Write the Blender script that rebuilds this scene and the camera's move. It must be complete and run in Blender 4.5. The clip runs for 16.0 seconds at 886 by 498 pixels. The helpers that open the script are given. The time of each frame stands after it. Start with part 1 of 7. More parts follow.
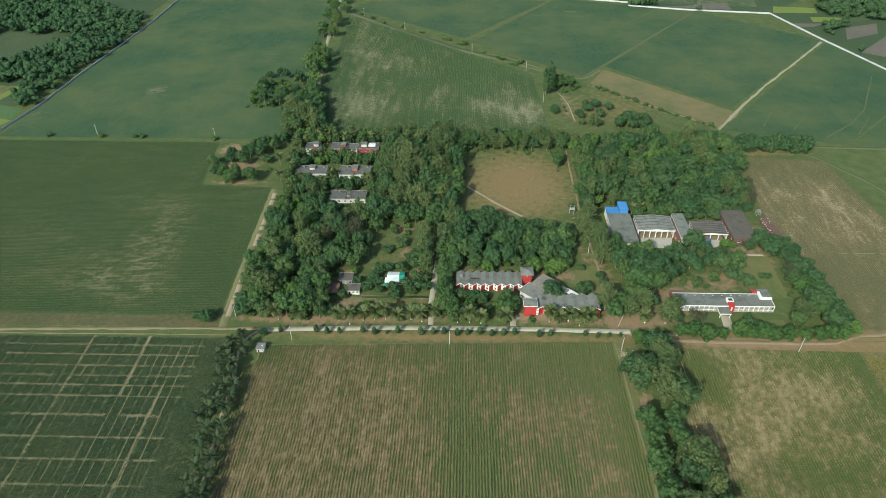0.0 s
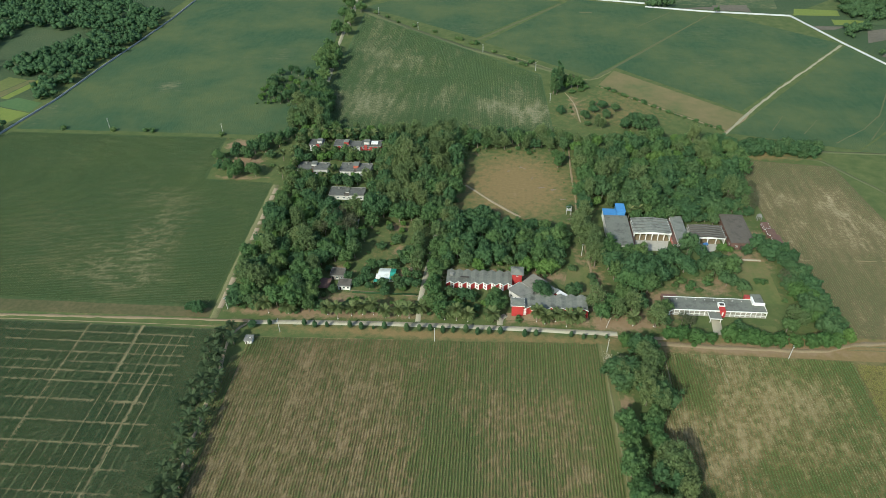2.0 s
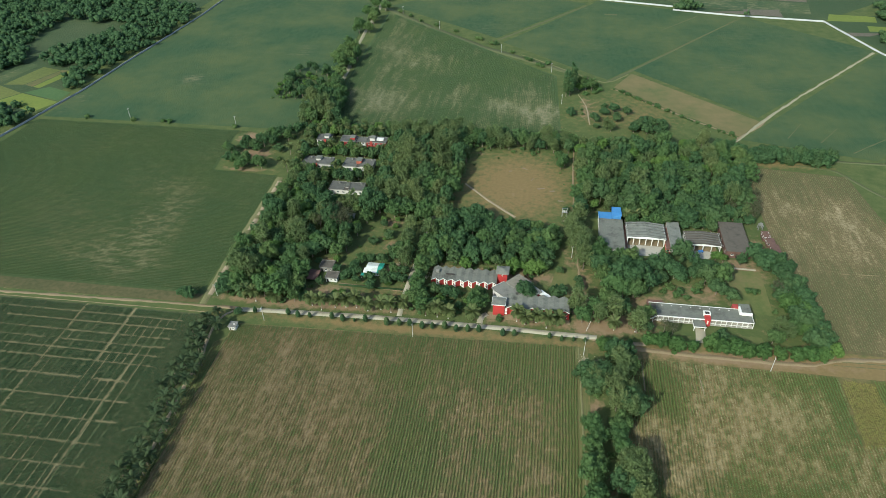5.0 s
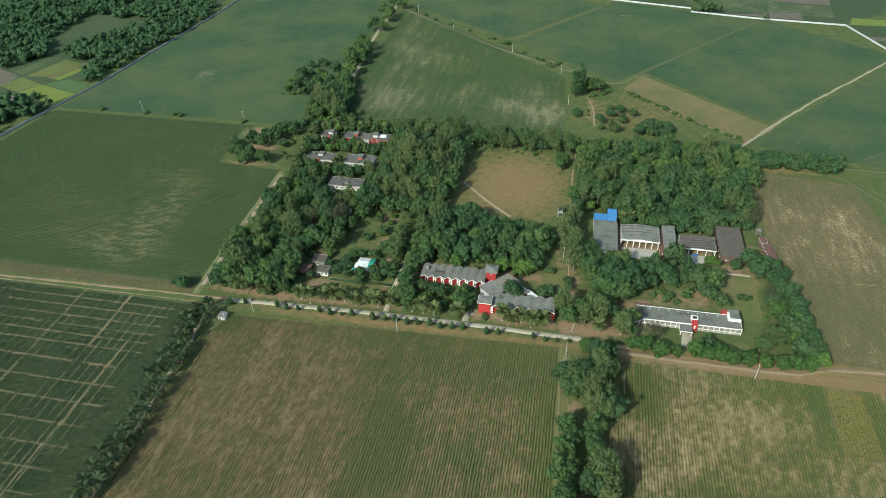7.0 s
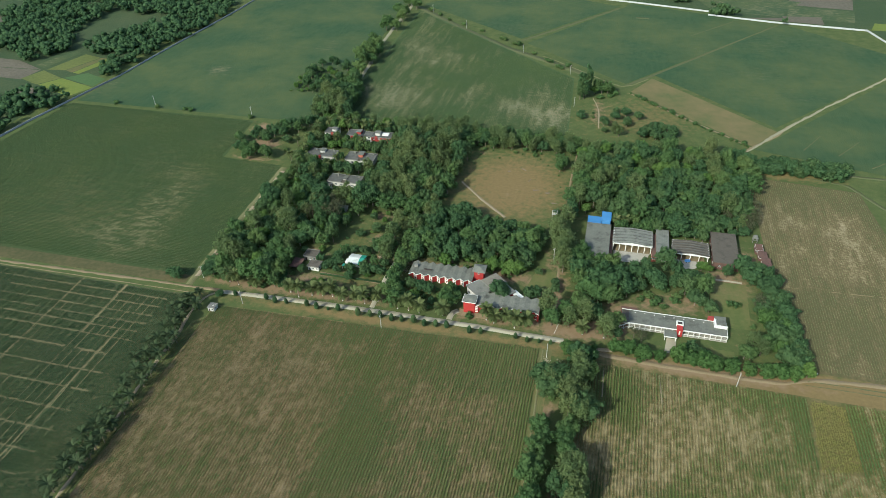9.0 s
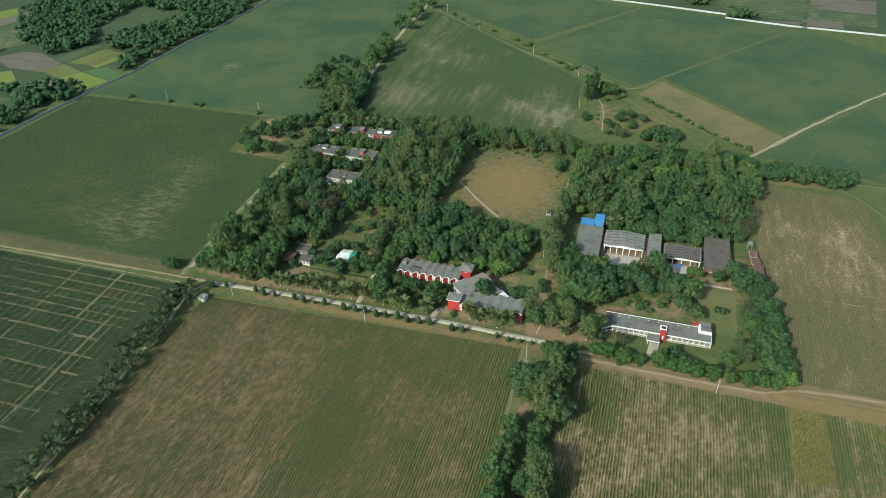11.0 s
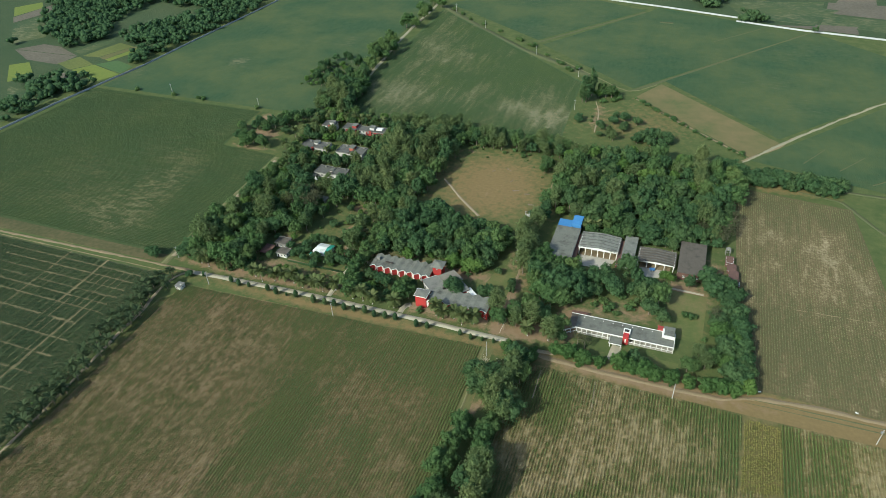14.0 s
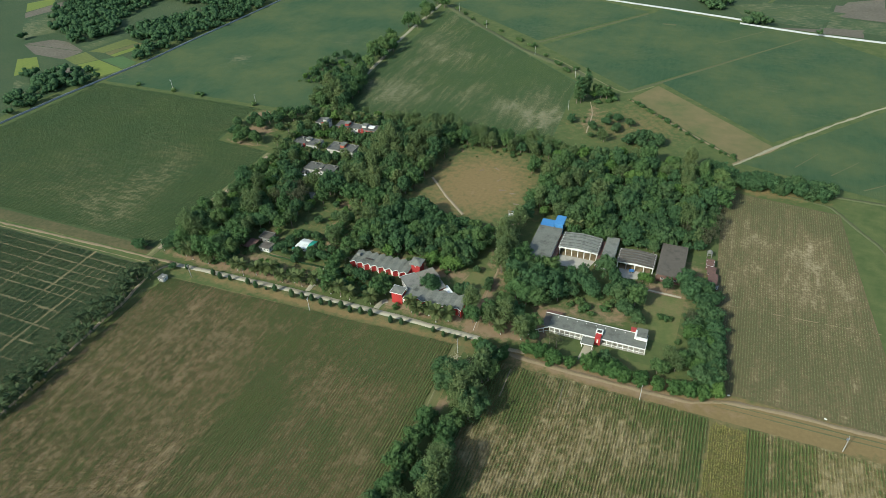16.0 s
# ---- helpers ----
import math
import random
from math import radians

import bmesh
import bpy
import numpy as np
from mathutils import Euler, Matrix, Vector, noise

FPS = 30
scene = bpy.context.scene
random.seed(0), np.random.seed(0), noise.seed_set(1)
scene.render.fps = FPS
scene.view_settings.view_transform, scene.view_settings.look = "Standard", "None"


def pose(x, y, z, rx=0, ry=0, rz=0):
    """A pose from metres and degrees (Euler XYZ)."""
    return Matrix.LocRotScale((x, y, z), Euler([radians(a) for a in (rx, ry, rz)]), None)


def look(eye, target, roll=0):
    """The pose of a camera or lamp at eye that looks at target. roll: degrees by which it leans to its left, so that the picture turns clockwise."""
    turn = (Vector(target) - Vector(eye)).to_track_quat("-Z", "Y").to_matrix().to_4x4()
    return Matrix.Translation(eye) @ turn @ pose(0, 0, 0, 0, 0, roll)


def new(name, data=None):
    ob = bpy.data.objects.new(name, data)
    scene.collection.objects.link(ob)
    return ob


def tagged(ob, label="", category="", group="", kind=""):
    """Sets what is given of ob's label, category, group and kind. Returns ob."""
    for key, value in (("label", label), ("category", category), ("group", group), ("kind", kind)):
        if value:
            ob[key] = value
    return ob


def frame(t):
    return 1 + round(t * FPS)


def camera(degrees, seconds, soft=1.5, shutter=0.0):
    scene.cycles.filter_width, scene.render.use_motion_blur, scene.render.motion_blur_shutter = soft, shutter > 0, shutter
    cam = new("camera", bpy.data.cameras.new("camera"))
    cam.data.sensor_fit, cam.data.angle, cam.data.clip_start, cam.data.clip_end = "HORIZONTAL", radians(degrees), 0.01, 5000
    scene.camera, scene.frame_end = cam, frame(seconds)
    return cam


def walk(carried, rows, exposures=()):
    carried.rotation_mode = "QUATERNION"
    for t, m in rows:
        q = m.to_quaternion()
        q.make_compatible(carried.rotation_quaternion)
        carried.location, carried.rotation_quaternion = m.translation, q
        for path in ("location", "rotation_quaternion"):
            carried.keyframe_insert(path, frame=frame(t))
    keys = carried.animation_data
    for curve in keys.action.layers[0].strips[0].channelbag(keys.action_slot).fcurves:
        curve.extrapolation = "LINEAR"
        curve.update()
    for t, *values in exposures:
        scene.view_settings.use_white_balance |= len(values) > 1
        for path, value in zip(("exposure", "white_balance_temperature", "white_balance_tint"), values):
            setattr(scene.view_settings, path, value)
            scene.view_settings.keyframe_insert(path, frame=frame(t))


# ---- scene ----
cam = camera(67.2, 16.0, soft=0.8)
PATH = [
    (0, (0.294, -3.018, 253.512), (-9.84, 313.55, 9.21), -0.39),
    (0.5, (5.558, -3.374, 253.467), (-8.38, 313.10, 9.23), -0.56),
    (1, (10.846, -3.675, 253.397), (-7.14, 312.65, 9.23), -0.70),
    (1.5, (16.158, -3.917, 253.307), (-6.06, 312.20, 9.22), -0.81),
    (2, (21.495, -4.097, 253.201), (-5.07, 311.75, 9.21), -0.91),
    (2.5, (26.857, -4.213, 253.082), (-4.11, 311.32, 9.20), -1.00),
    (3, (32.246, -4.262, 252.953), (-3.10, 310.91, 9.20), -1.09),
    (3.5, (37.661, -4.243, 252.817), (-1.99, 310.53, 9.21), -1.19),
    (4, (43.102, -4.154, 252.676), (-0.69, 310.21, 9.24), -1.31),
    (6.5, (70.683, -2.617, 251.963), (6.23, 308.41, 8.84), -1.70),
    (7, (76.267, -2.087, 251.827), (7.71, 308.15, 8.82), -1.79),
    (7.5, (81.870, -1.483, 251.694), (9.21, 307.96, 8.87), -1.86),
    (8, (87.490, -0.804, 251.564), (10.74, 307.82, 8.95), -1.93),
    (8.5, (93.125, -0.053, 251.438), (12.32, 307.68, 9.01), -1.99),
    (9, (98.772, 0.771, 251.313), (13.96, 307.53, 9.02), -2.06),
    (11.5, (127.092, 5.921, 250.670), (22.63, 307.08, 9.03), -2.40),
    (12, (132.749, 7.143, 250.523), (24.96, 307.20, 8.97), -2.44),
    (12.5, (138.394, 8.422, 250.365), (27.82, 307.58, 8.96), -2.47),
    (13, (144.024, 9.756, 250.190), (30.72, 308.01, 8.92), -2.52),
    (13.5, (149.633, 11.142, 249.997), (33.66, 308.47, 8.86), -2.57),
    (14, (155.217, 12.575, 249.781), (36.64, 308.98, 8.78), -2.64),
    (14.5, (160.770, 14.052, 249.537), (39.63, 309.53, 8.67), -2.69),
    (15, (166.288, 15.568, 249.262), (42.63, 310.11, 8.53), -2.73),
    (15.5, (171.764, 17.119, 248.949), (45.63, 310.73, 8.36), -2.74),
    (16, (177.194, 18.701, 248.595), (48.62, 311.38, 8.17), -2.72),
]
walk(cam, [(t, look(eye, target, roll)) for t, eye, target, roll in PATH], [(0, -0.06, 5900, 0), (16, -0.12, 5900, 0)])

# ---- light ----
SUN_AZ, SUN_EL = radians(241.0), radians(36.0)
sun = new("sun", bpy.data.lights.new("sun", "SUN"))
sun.data.energy, sun.data.angle, sun.data.color = 5.4, radians(0.55), (1.0, 0.94, 0.82)
sun.matrix_world = look((math.cos(SUN_AZ) * 900, math.sin(SUN_AZ) * 900, 900 * math.tan(SUN_EL)), (0, 0, 0))
world = bpy.data.worlds.new("sky")
scene.world = world
world.use_nodes = True
sky = world.node_tree.nodes.new("ShaderNodeTexSky")
sky.sky_type, sky.sun_disc = "NISHITA", False
sky.sun_elevation, sky.sun_rotation = SUN_EL, math.pi / 2 - SUN_AZ
sky.air_density, sky.dust_density, sky.ozone_density = 1.1, 2.2, 1.0
back = world.node_tree.nodes["Background"]
back.inputs["Strength"].default_value = 0.225
world.node_tree.links.new(sky.outputs[0], back.inputs["Color"])

# ---- materials ----


class Nodes:
    """A short way to write a node material."""

    def __init__(self, name, rough=0.8, spec=0.25, metal=0.0):
        self.mat = bpy.data.materials.new(name)
        self.mat.use_nodes = True
        self.tree = self.mat.node_tree
        self.bsdf = self.tree.nodes["Principled BSDF"]
        self.bsdf.inputs["Roughness"].default_value = rough
        self.bsdf.inputs["Specular IOR Level"].default_value = spec
        self.bsdf.inputs["Metallic"].default_value = metal
        self.place = self.tree.nodes.new("ShaderNodeNewGeometry").outputs["Position"]

    def node(self, kind):
        return self.tree.nodes.new(kind)

    def link(self, a, b):
        self.tree.links.new(a, b)

    def noise(self, scale, detail=3.0, rough=0.55, stretch=None, where=None):
        n = self.node("ShaderNodeTexNoise")
        n.inputs["Scale"].default_value = scale
        n.inputs["Detail"].default_value = detail
        n.inputs["Roughness"].default_value = rough
        source = where or self.place
        if stretch:
            m = self.node("ShaderNodeMapping")
            m.inputs["Scale"].default_value = stretch
            self.link(source, m.inputs["Vector"])
            source = m.outputs[0]
        self.link(source, n.inputs["Vector"])
        return n.outputs["Fac"]

    def ramp(self, value, low, high, a=0.0, b=1.0):
        n = self.node("ShaderNodeMapRange")
        n.inputs["From Min"].default_value, n.inputs["From Max"].default_value = low, high
        n.inputs["To Min"].default_value, n.inputs["To Max"].default_value = a, b
        self.link(value, n.inputs["Value"])
        return n.outputs[0]

    def attribute(self, name):
        n = self.node("ShaderNodeAttribute")
        n.attribute_name = name
        return n.outputs["Fac"]

    def math(self, how, a, b):
        n = self.node("ShaderNodeMath")
        n.operation = how
        for i, v in enumerate((a, b)):
            if isinstance(v, (int, float)):
                n.inputs[i].default_value = v
            else:
                self.link(v, n.inputs[i])
        return n.outputs[0]

    def mix(self, fac, a, b, how="MIX"):
        n = self.node("ShaderNodeMix")
        n.data_type, n.blend_type = "RGBA", how
        for i, v in ((0, fac), (6, a), (7, b)):
            if isinstance(v, (int, float)):
                n.inputs[i].default_value = v
            elif isinstance(v, tuple):
                n.inputs[i].default_value = (*v, 1)
            else:
                self.link(v, n.inputs[i])
        return n.outputs[2]

    def island(self):
        return self.node("ShaderNodeNewGeometry").outputs["Random Per Island"]

    def object_random(self):
        return self.node("ShaderNodeObjectInfo").outputs["Random"]

    def bump(self, height, strength, distance):
        n = self.node("ShaderNodeBump")
        n.inputs["Strength"].default_value, n.inputs["Distance"].default_value = strength, distance
        self.link(height, n.inputs["Height"])
        self.link(n.outputs[0], self.bsdf.inputs["Normal"])

    def done(self, colour):
        if isinstance(colour, tuple):
            self.bsdf.inputs["Base Color"].default_value = (*colour, 1)
        else:
            self.link(colour, self.bsdf.inputs["Base Color"])
        return self.mat


def foliage(name, dark, light, warm, see=0.48):
    """Leaves: the attribute tone sets one clump of a crown apart from the next and holds the crown's painted shading,
    the object's random one tree from the next.
    """
    n = Nodes(name, rough=0.72, spec=0.08)
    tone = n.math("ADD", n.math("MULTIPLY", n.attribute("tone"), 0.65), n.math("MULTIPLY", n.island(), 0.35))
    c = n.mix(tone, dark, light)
    c = n.mix(n.ramp(n.object_random(), 0.30, 1.0, 0.0, 0.85), c, warm)
    other = n.math("FRACT", n.math("MULTIPLY", n.object_random(), 7.31), 0.0)
    c = n.mix(n.ramp(other, 0.45, 1.0, 0.0, 0.6), c, dark)
    c = n.mix(n.ramp(n.noise(0.3, 3), 0.38, 0.68, 0.0, 0.5), c, light)
    n.done(c)
    t = n.node("ShaderNodeBsdfTranslucent")
    n.link(c, t.inputs["Color"])
    m = n.node("ShaderNodeMixShader")
    m.inputs[0].default_value = see
    n.link(n.bsdf.outputs[0], m.inputs[1])
    n.link(t.outputs[0], m.inputs[2])
    n.link(m.outputs[0], n.tree.nodes["Material Output"].inputs["Surface"])
    return n.mat


LEAF_DARK = foliage("leaf_dark", (0.049, 0.097, 0.044), (0.093, 0.166, 0.067), (0.113, 0.164, 0.063))
LEAF_MID = foliage("leaf_mid", (0.062, 0.114, 0.045), (0.114, 0.194, 0.066), (0.144, 0.194, 0.066))
LEAF_OLIVE = foliage("leaf_olive", (0.095, 0.137, 0.058), (0.155, 0.209, 0.081), (0.177, 0.209, 0.081), 0.5)
LEAF_HEDGE = foliage("leaf_hedge", (0.057, 0.112, 0.037), (0.098, 0.178, 0.053), (0.110, 0.178, 0.053))
LEAF_BRIGHT = foliage("leaf_bright", (0.070, 0.136, 0.034), (0.136, 0.225, 0.058), (0.146, 0.220, 0.060))
LEAF_PALM = foliage("leaf_palm", (0.080, 0.118, 0.044), (0.180, 0.215, 0.084), (0.195, 0.210, 0.086))
LEAF_DATE = foliage("leaf_date_palm", (0.044, 0.072, 0.036), (0.100, 0.136, 0.062), (0.104, 0.136, 0.062))
LEAF_BROWN = foliage("leaf_brown", (0.070, 0.082, 0.044), (0.124, 0.132, 0.070), (0.130, 0.136, 0.070))


def bark():
    n = Nodes("bark", rough=0.9)
    c = n.mix(n.noise(1.6, 4, 0.6, (1, 1, 0.2)), (0.10, 0.075, 0.055), (0.26, 0.21, 0.16))
    n.bump(n.noise(5, 3), 0.5, 0.05)
    return n.done(c)


BARK = bark()


def crop(name, green_a, green_b, straw_a, straw_b):
    """Leaves of a field crop: the attribute dry goes from green (0) to straw (1)."""
    n = Nodes(name, rough=0.7, spec=0.2)
    g = n.mix(n.island(), green_a, green_b)
    g = n.mix(n.ramp(n.noise(0.022, 3), 0.42, 0.66, 0.0, 0.55), g, (green_b[0] * 1.28, green_b[1] * 1.06, green_b[2] * 0.85))
    s = n.mix(n.island(), straw_a, straw_b)
    d = n.math("ADD", n.attribute("dry"), n.ramp(n.noise(0.9, 2), 0.3, 0.7, -0.08, 0.08))
    return n.done(n.mix(n.ramp(d, 0.1, 0.9), g, s))


CANE = crop("cane_leaf", (0.062, 0.098, 0.029), (0.088, 0.134, 0.040), (0.162, 0.118, 0.061), (0.240, 0.178, 0.096))
CANE_PALE = crop("cut_cane_leaf", (0.054, 0.094, 0.028), (0.094, 0.142, 0.044), (0.168, 0.134, 0.066), (0.310, 0.260, 0.145))
LIME_CROP = crop("yellow_green_crop_leaf", (0.112, 0.114, 0.028), (0.156, 0.148, 0.038), (0.185, 0.158, 0.050), (0.225, 0.195, 0.075))
CANE_DEEP = crop("cane_leaf_deep", (0.042, 0.076, 0.028), (0.070, 0.108, 0.038), (0.130, 0.130, 0.062), (0.238, 0.214, 0.118))
VEG = crop("bush_crop_leaf", (0.020, 0.048, 0.020), (0.048, 0.088, 0.033), (0.08, 0.10, 0.045), (0.17, 0.16, 0.081))


def field_soil(name, wet, soil, straw, stripe, relief=0.25, grain=0.35):
    """Field floor: soil between the rows, litter where the attribute dry is high."""
    n = Nodes(name, rough=0.95, spec=0.1)
    d = n.math("ADD", n.attribute("dry"), n.ramp(n.noise(grain, 4), 0.3, 0.7, -0.3, 0.3))
    c = n.mix(n.ramp(d, 0.1, 0.55), wet, soil)
    c = n.mix(n.ramp(d, 0.5, 1.05), c, straw)
    c = n.mix(n.ramp(n.noise(1.2, 3, 0.6, stripe), 0.35, 0.68, 0.0, 0.55), c, soil)
    c = n.mix(n.ramp(n.noise(0.018, 3), 0.35, 0.65, 0.0, 0.35), c, wet)
    n.bump(n.noise(1.6, 4, 0.65, stripe), 0.8, relief)
    return n.done(c)


SOIL_CANE = field_soil("cane_soil", (0.100, 0.112, 0.042), (0.180, 0.130, 0.064), (0.280, 0.214, 0.118), (1, 0.12, 1))
SOIL_PALE = field_soil("cut_cane_soil", (0.074, 0.086, 0.028), (0.168, 0.128, 0.058), (0.305, 0.248, 0.130), (1, 0.12, 1))
SOIL_CANE_EW = field_soil("cane_soil_rows_across", (0.040, 0.066, 0.024), (0.078, 0.090, 0.036), (0.205, 0.185, 0.102), (0.12, 1, 1))
SOIL_VEG = field_soil("bush_crop_soil", (0.046, 0.066, 0.028), (0.138, 0.120, 0.062), (0.200, 0.168, 0.090), (1, 0.3, 1))


def far_crop():
    """Dense cane seen from afar: broad drifts of olive and deep green, fine streaks along the rows."""
    n = Nodes("far_crop", rough=0.95, spec=0.1)
    c = n.mix(n.ramp(n.noise(0.012, 5, 0.7), 0.40, 0.62), (0.034, 0.066, 0.030), (0.076, 0.094, 0.036))
    c = n.mix(n.ramp(n.noise(0.5, 4, 0.65, (0.5, 0.14, 1)), 0.35, 0.7, 0.0, 0.5), c, (0.057, 0.090, 0.042))
    d = n.math("ADD", n.attribute("dry"), n.ramp(n.noise(0.3, 5, 0.7, (0.4, 1, 1)), 0.3, 0.7, -0.28, 0.28))
    c = n.mix(n.ramp(d, 0.30, 0.62, 0.0, 0.45), c, (0.090, 0.100, 0.049))
    c = n.mix(n.ramp(d, 0.52, 0.95, 0.0, 0.8), c, (0.190, 0.172, 0.098))
    n.bump(n.noise(1.6, 4, 0.65, (0.5, 0.2, 1)), 0.8, 0.45)
    return n.done(c)


SOIL_FAR = far_crop()
SOIL_NORTH = field_soil("north_cane_soil", (0.050, 0.084, 0.032), (0.088, 0.105, 0.048), (0.265, 0.240, 0.150), (1, 0.12, 1), 0.4)
SOIL_STUBBLE = field_soil("stubble_soil", (0.082, 0.080, 0.036), (0.136, 0.106, 0.054), (0.320, 0.268, 0.160), (1, 0.3, 1), 0.3, 0.6)
SOIL_LAWN = field_soil("lawn", (0.074, 0.100, 0.031), (0.108, 0.118, 0.042), (0.150, 0.124, 0.058), (0.5, 0.5, 1))
SOIL_VERGE = field_soil("rough_verge", (0.058, 0.064, 0.027), (0.098, 0.085, 0.040), (0.135, 0.108, 0.056), (0.3, 1, 1))
SOIL_FALLOW = field_soil("fallow_grass", (0.080, 0.102, 0.038), (0.128, 0.114, 0.050), (0.172, 0.130, 0.064), (0.4, 0.4, 1), 0.25, 0.12)
SOIL_GREEN = field_soil("mixed_meadow", (0.040, 0.066, 0.030), (0.060, 0.080, 0.036), (0.094, 0.102, 0.048), (0.4, 0.4, 1), 0.8)
SOIL_LIME = field_soil("yellow_green_plot", (0.108, 0.142, 0.034), (0.140, 0.168, 0.038), (0.170, 0.190, 0.050), (0.3, 1, 1))
SOIL_MUSTARD = field_soil("thin_mustard", (0.080, 0.104, 0.034), (0.115, 0.128, 0.040), (0.150, 0.160, 0.050), (0.3, 1, 1))
SOIL_MEADOW = field_soil("young_rice", (0.056, 0.104, 0.040), (0.070, 0.116, 0.044), (0.090, 0.130, 0.050), (0.4, 0.4, 1))
SOIL_BARE = field_soil("ploughed_plot", (0.086, 0.080, 0.058), (0.125, 0.110, 0.080), (0.165, 0.142, 0.105), (0.3, 1, 1))


def ground_material():
    n = Nodes("ground_grass_and_earth", rough=0.95, spec=0.1)
    grass = n.mix(n.ramp(n.noise(0.12, 5, 0.6), 0.32, 0.68), (0.054, 0.084, 0.025), (0.102, 0.120, 0.040))
    grass = n.mix(n.ramp(n.noise(1.7, 4, 0.6), 0.35, 0.7, 0.0, 0.6), grass, (0.066, 0.072, 0.032))
    dry = n.mix(n.noise(0.5, 4, 0.6), (0.138, 0.100, 0.042), (0.200, 0.146, 0.066))
    earth = n.mix(n.noise(0.3, 5, 0.65), (0.158, 0.104, 0.056), (0.240, 0.175, 0.105))
    wave = n.ramp(n.noise(0.22, 5, 0.65), 0.3, 0.7, -0.28, 0.28)
    c = n.mix(n.ramp(n.math("ADD", n.attribute("dry"), wave), 0.3, 0.75), grass, dry)
    c = n.mix(n.ramp(n.math("ADD", n.attribute("earth"), wave), 0.35, 0.7), c, earth)
    n.bump(n.noise(1.3, 4, 0.65), 0.5, 0.3)
    return n.done(c)


GROUND = ground_material()


def dirt(name, a, b, c2, scale=0.4):
    n = Nodes(name, rough=0.95, spec=0.1)
    c = n.mix(n.noise(scale, 5, 0.65), a, b)
    c = n.mix(n.ramp(n.noise(scale * 4, 4, 0.65), 0.45, 0.72, 0.0, 0.8), c, c2)
    n.bump(n.noise(3, 4), 0.4, 0.08)
    return n.done(c)


DIRT_PALE = dirt("pale_dirt", (0.31, 0.265, 0.195), (0.43, 0.38, 0.30), (0.24, 0.20, 0.13))
DIRT_BROWN = dirt("brown_dirt", (0.18, 0.132, 0.076), (0.26, 0.195, 0.120), (0.13, 0.125, 0.06))
DIRT_GRASS = dirt("grassy_track", (0.115, 0.118, 0.050), (0.185, 0.165, 0.085), (0.085, 0.100, 0.042))
DIRT_OLIVE = dirt("olive_headland", (0.078, 0.090, 0.040), (0.112, 0.114, 0.055), (0.066, 0.082, 0.036))
DIRT_CREAM = dirt("cream_dirt", (0.225, 0.205, 0.128), (0.325, 0.295, 0.200), (0.150, 0.145, 0.080))
DIRT_TAN = dirt("tan_dirt", (0.24, 0.188, 0.118), (0.325, 0.265, 0.178), (0.18, 0.15, 0.088))
PLOT_DRY = dirt("drying_plot", (0.23, 0.180, 0.115), (0.32, 0.260, 0.180), (0.19, 0.16, 0.09), 1.2)


def concrete(name, a, b, stain, rough=0.85, scale=0.5):
    n = Nodes(name, rough=rough, spec=0.25)
    c = n.mix(n.noise(scale, 5, 0.6), a, b)
    c = n.mix(n.ramp(n.noise(scale * 0.45, 6, 0.72), 0.5, 0.7, 0.0, 0.85), c, stain)
    c = n.mix(n.ramp(n.noise(scale * 6, 3, 0.6), 0.5, 0.75, 0.0, 0.35), c, stain)
    c = n.mix(n.ramp(n.object_random(), 0.0, 1.0, 0.0, 0.30), c, stain)
    n.bump(n.noise(8, 3), 0.2, 0.02)
    return n.done(c)


ROAD = concrete("road_concrete", (0.29, 0.262, 0.184), (0.37, 0.34, 0.248), (0.22, 0.185, 0.117), scale=0.25)
CONCRETE = concrete("pale_concrete", (0.33, 0.31, 0.255), (0.45, 0.42, 0.35), (0.21, 0.195, 0.15))
ROOF_GREY = concrete("grey_roof", (0.118, 0.120, 0.096), (0.222, 0.222, 0.180), (0.052, 0.052, 0.041), scale=0.35)
ROOF_EDGE = concrete("weathered_roof_edge", (0.150, 0.146, 0.124), (0.255, 0.248, 0.214), (0.080, 0.078, 0.066), scale=0.8)
ROOF_PALE = concrete("pale_roof", (0.155, 0.152, 0.128), (0.255, 0.248, 0.208), (0.085, 0.080, 0.066), scale=0.35)
ROOF_TAN = concrete("stained_tan_roof", (0.165, 0.148, 0.112), (0.255, 0.232, 0.178), (0.100, 0.090, 0.070), scale=0.35)
ROOF_OLD = concrete("old_roof", (0.074, 0.073, 0.062), (0.150, 0.146, 0.124), (0.036, 0.036, 0.030), scale=0.5)
BLUE = concrete("faded_blue_paint", (0.05, 0.16, 0.36), (0.08, 0.20, 0.42), (0.05, 0.11, 0.24), 0.5)
RUBBER = Nodes("tyre_rubber", rough=0.9).done((0.02, 0.02, 0.021))
ROOF_SHEET = concrete("fibre_sheet_roof", (0.128, 0.134, 0.110), (0.250, 0.252, 0.212), (0.058, 0.060, 0.048), scale=0.5)
ROOF_DARK = concrete("dark_sheet_roof", (0.086, 0.074, 0.056), (0.138, 0.119, 0.092), (0.048, 0.042, 0.033), scale=0.4)
ROOF_BLUE = concrete("blue_sheet_roof", (0.060, 0.190, 0.400), (0.085, 0.235, 0.460), (0.040, 0.140, 0.300), 0.5)
ROOF_GREEN = concrete("green_sheet_roof", (0.030, 0.210, 0.145), (0.045, 0.260, 0.180), (0.030, 0.150, 0.110), 0.6)
ROOF_WHITE = concrete("white_sheet_roof", (0.50, 0.52, 0.47), (0.60, 0.61, 0.56), (0.34, 0.34, 0.29), 0.6, 0.8)
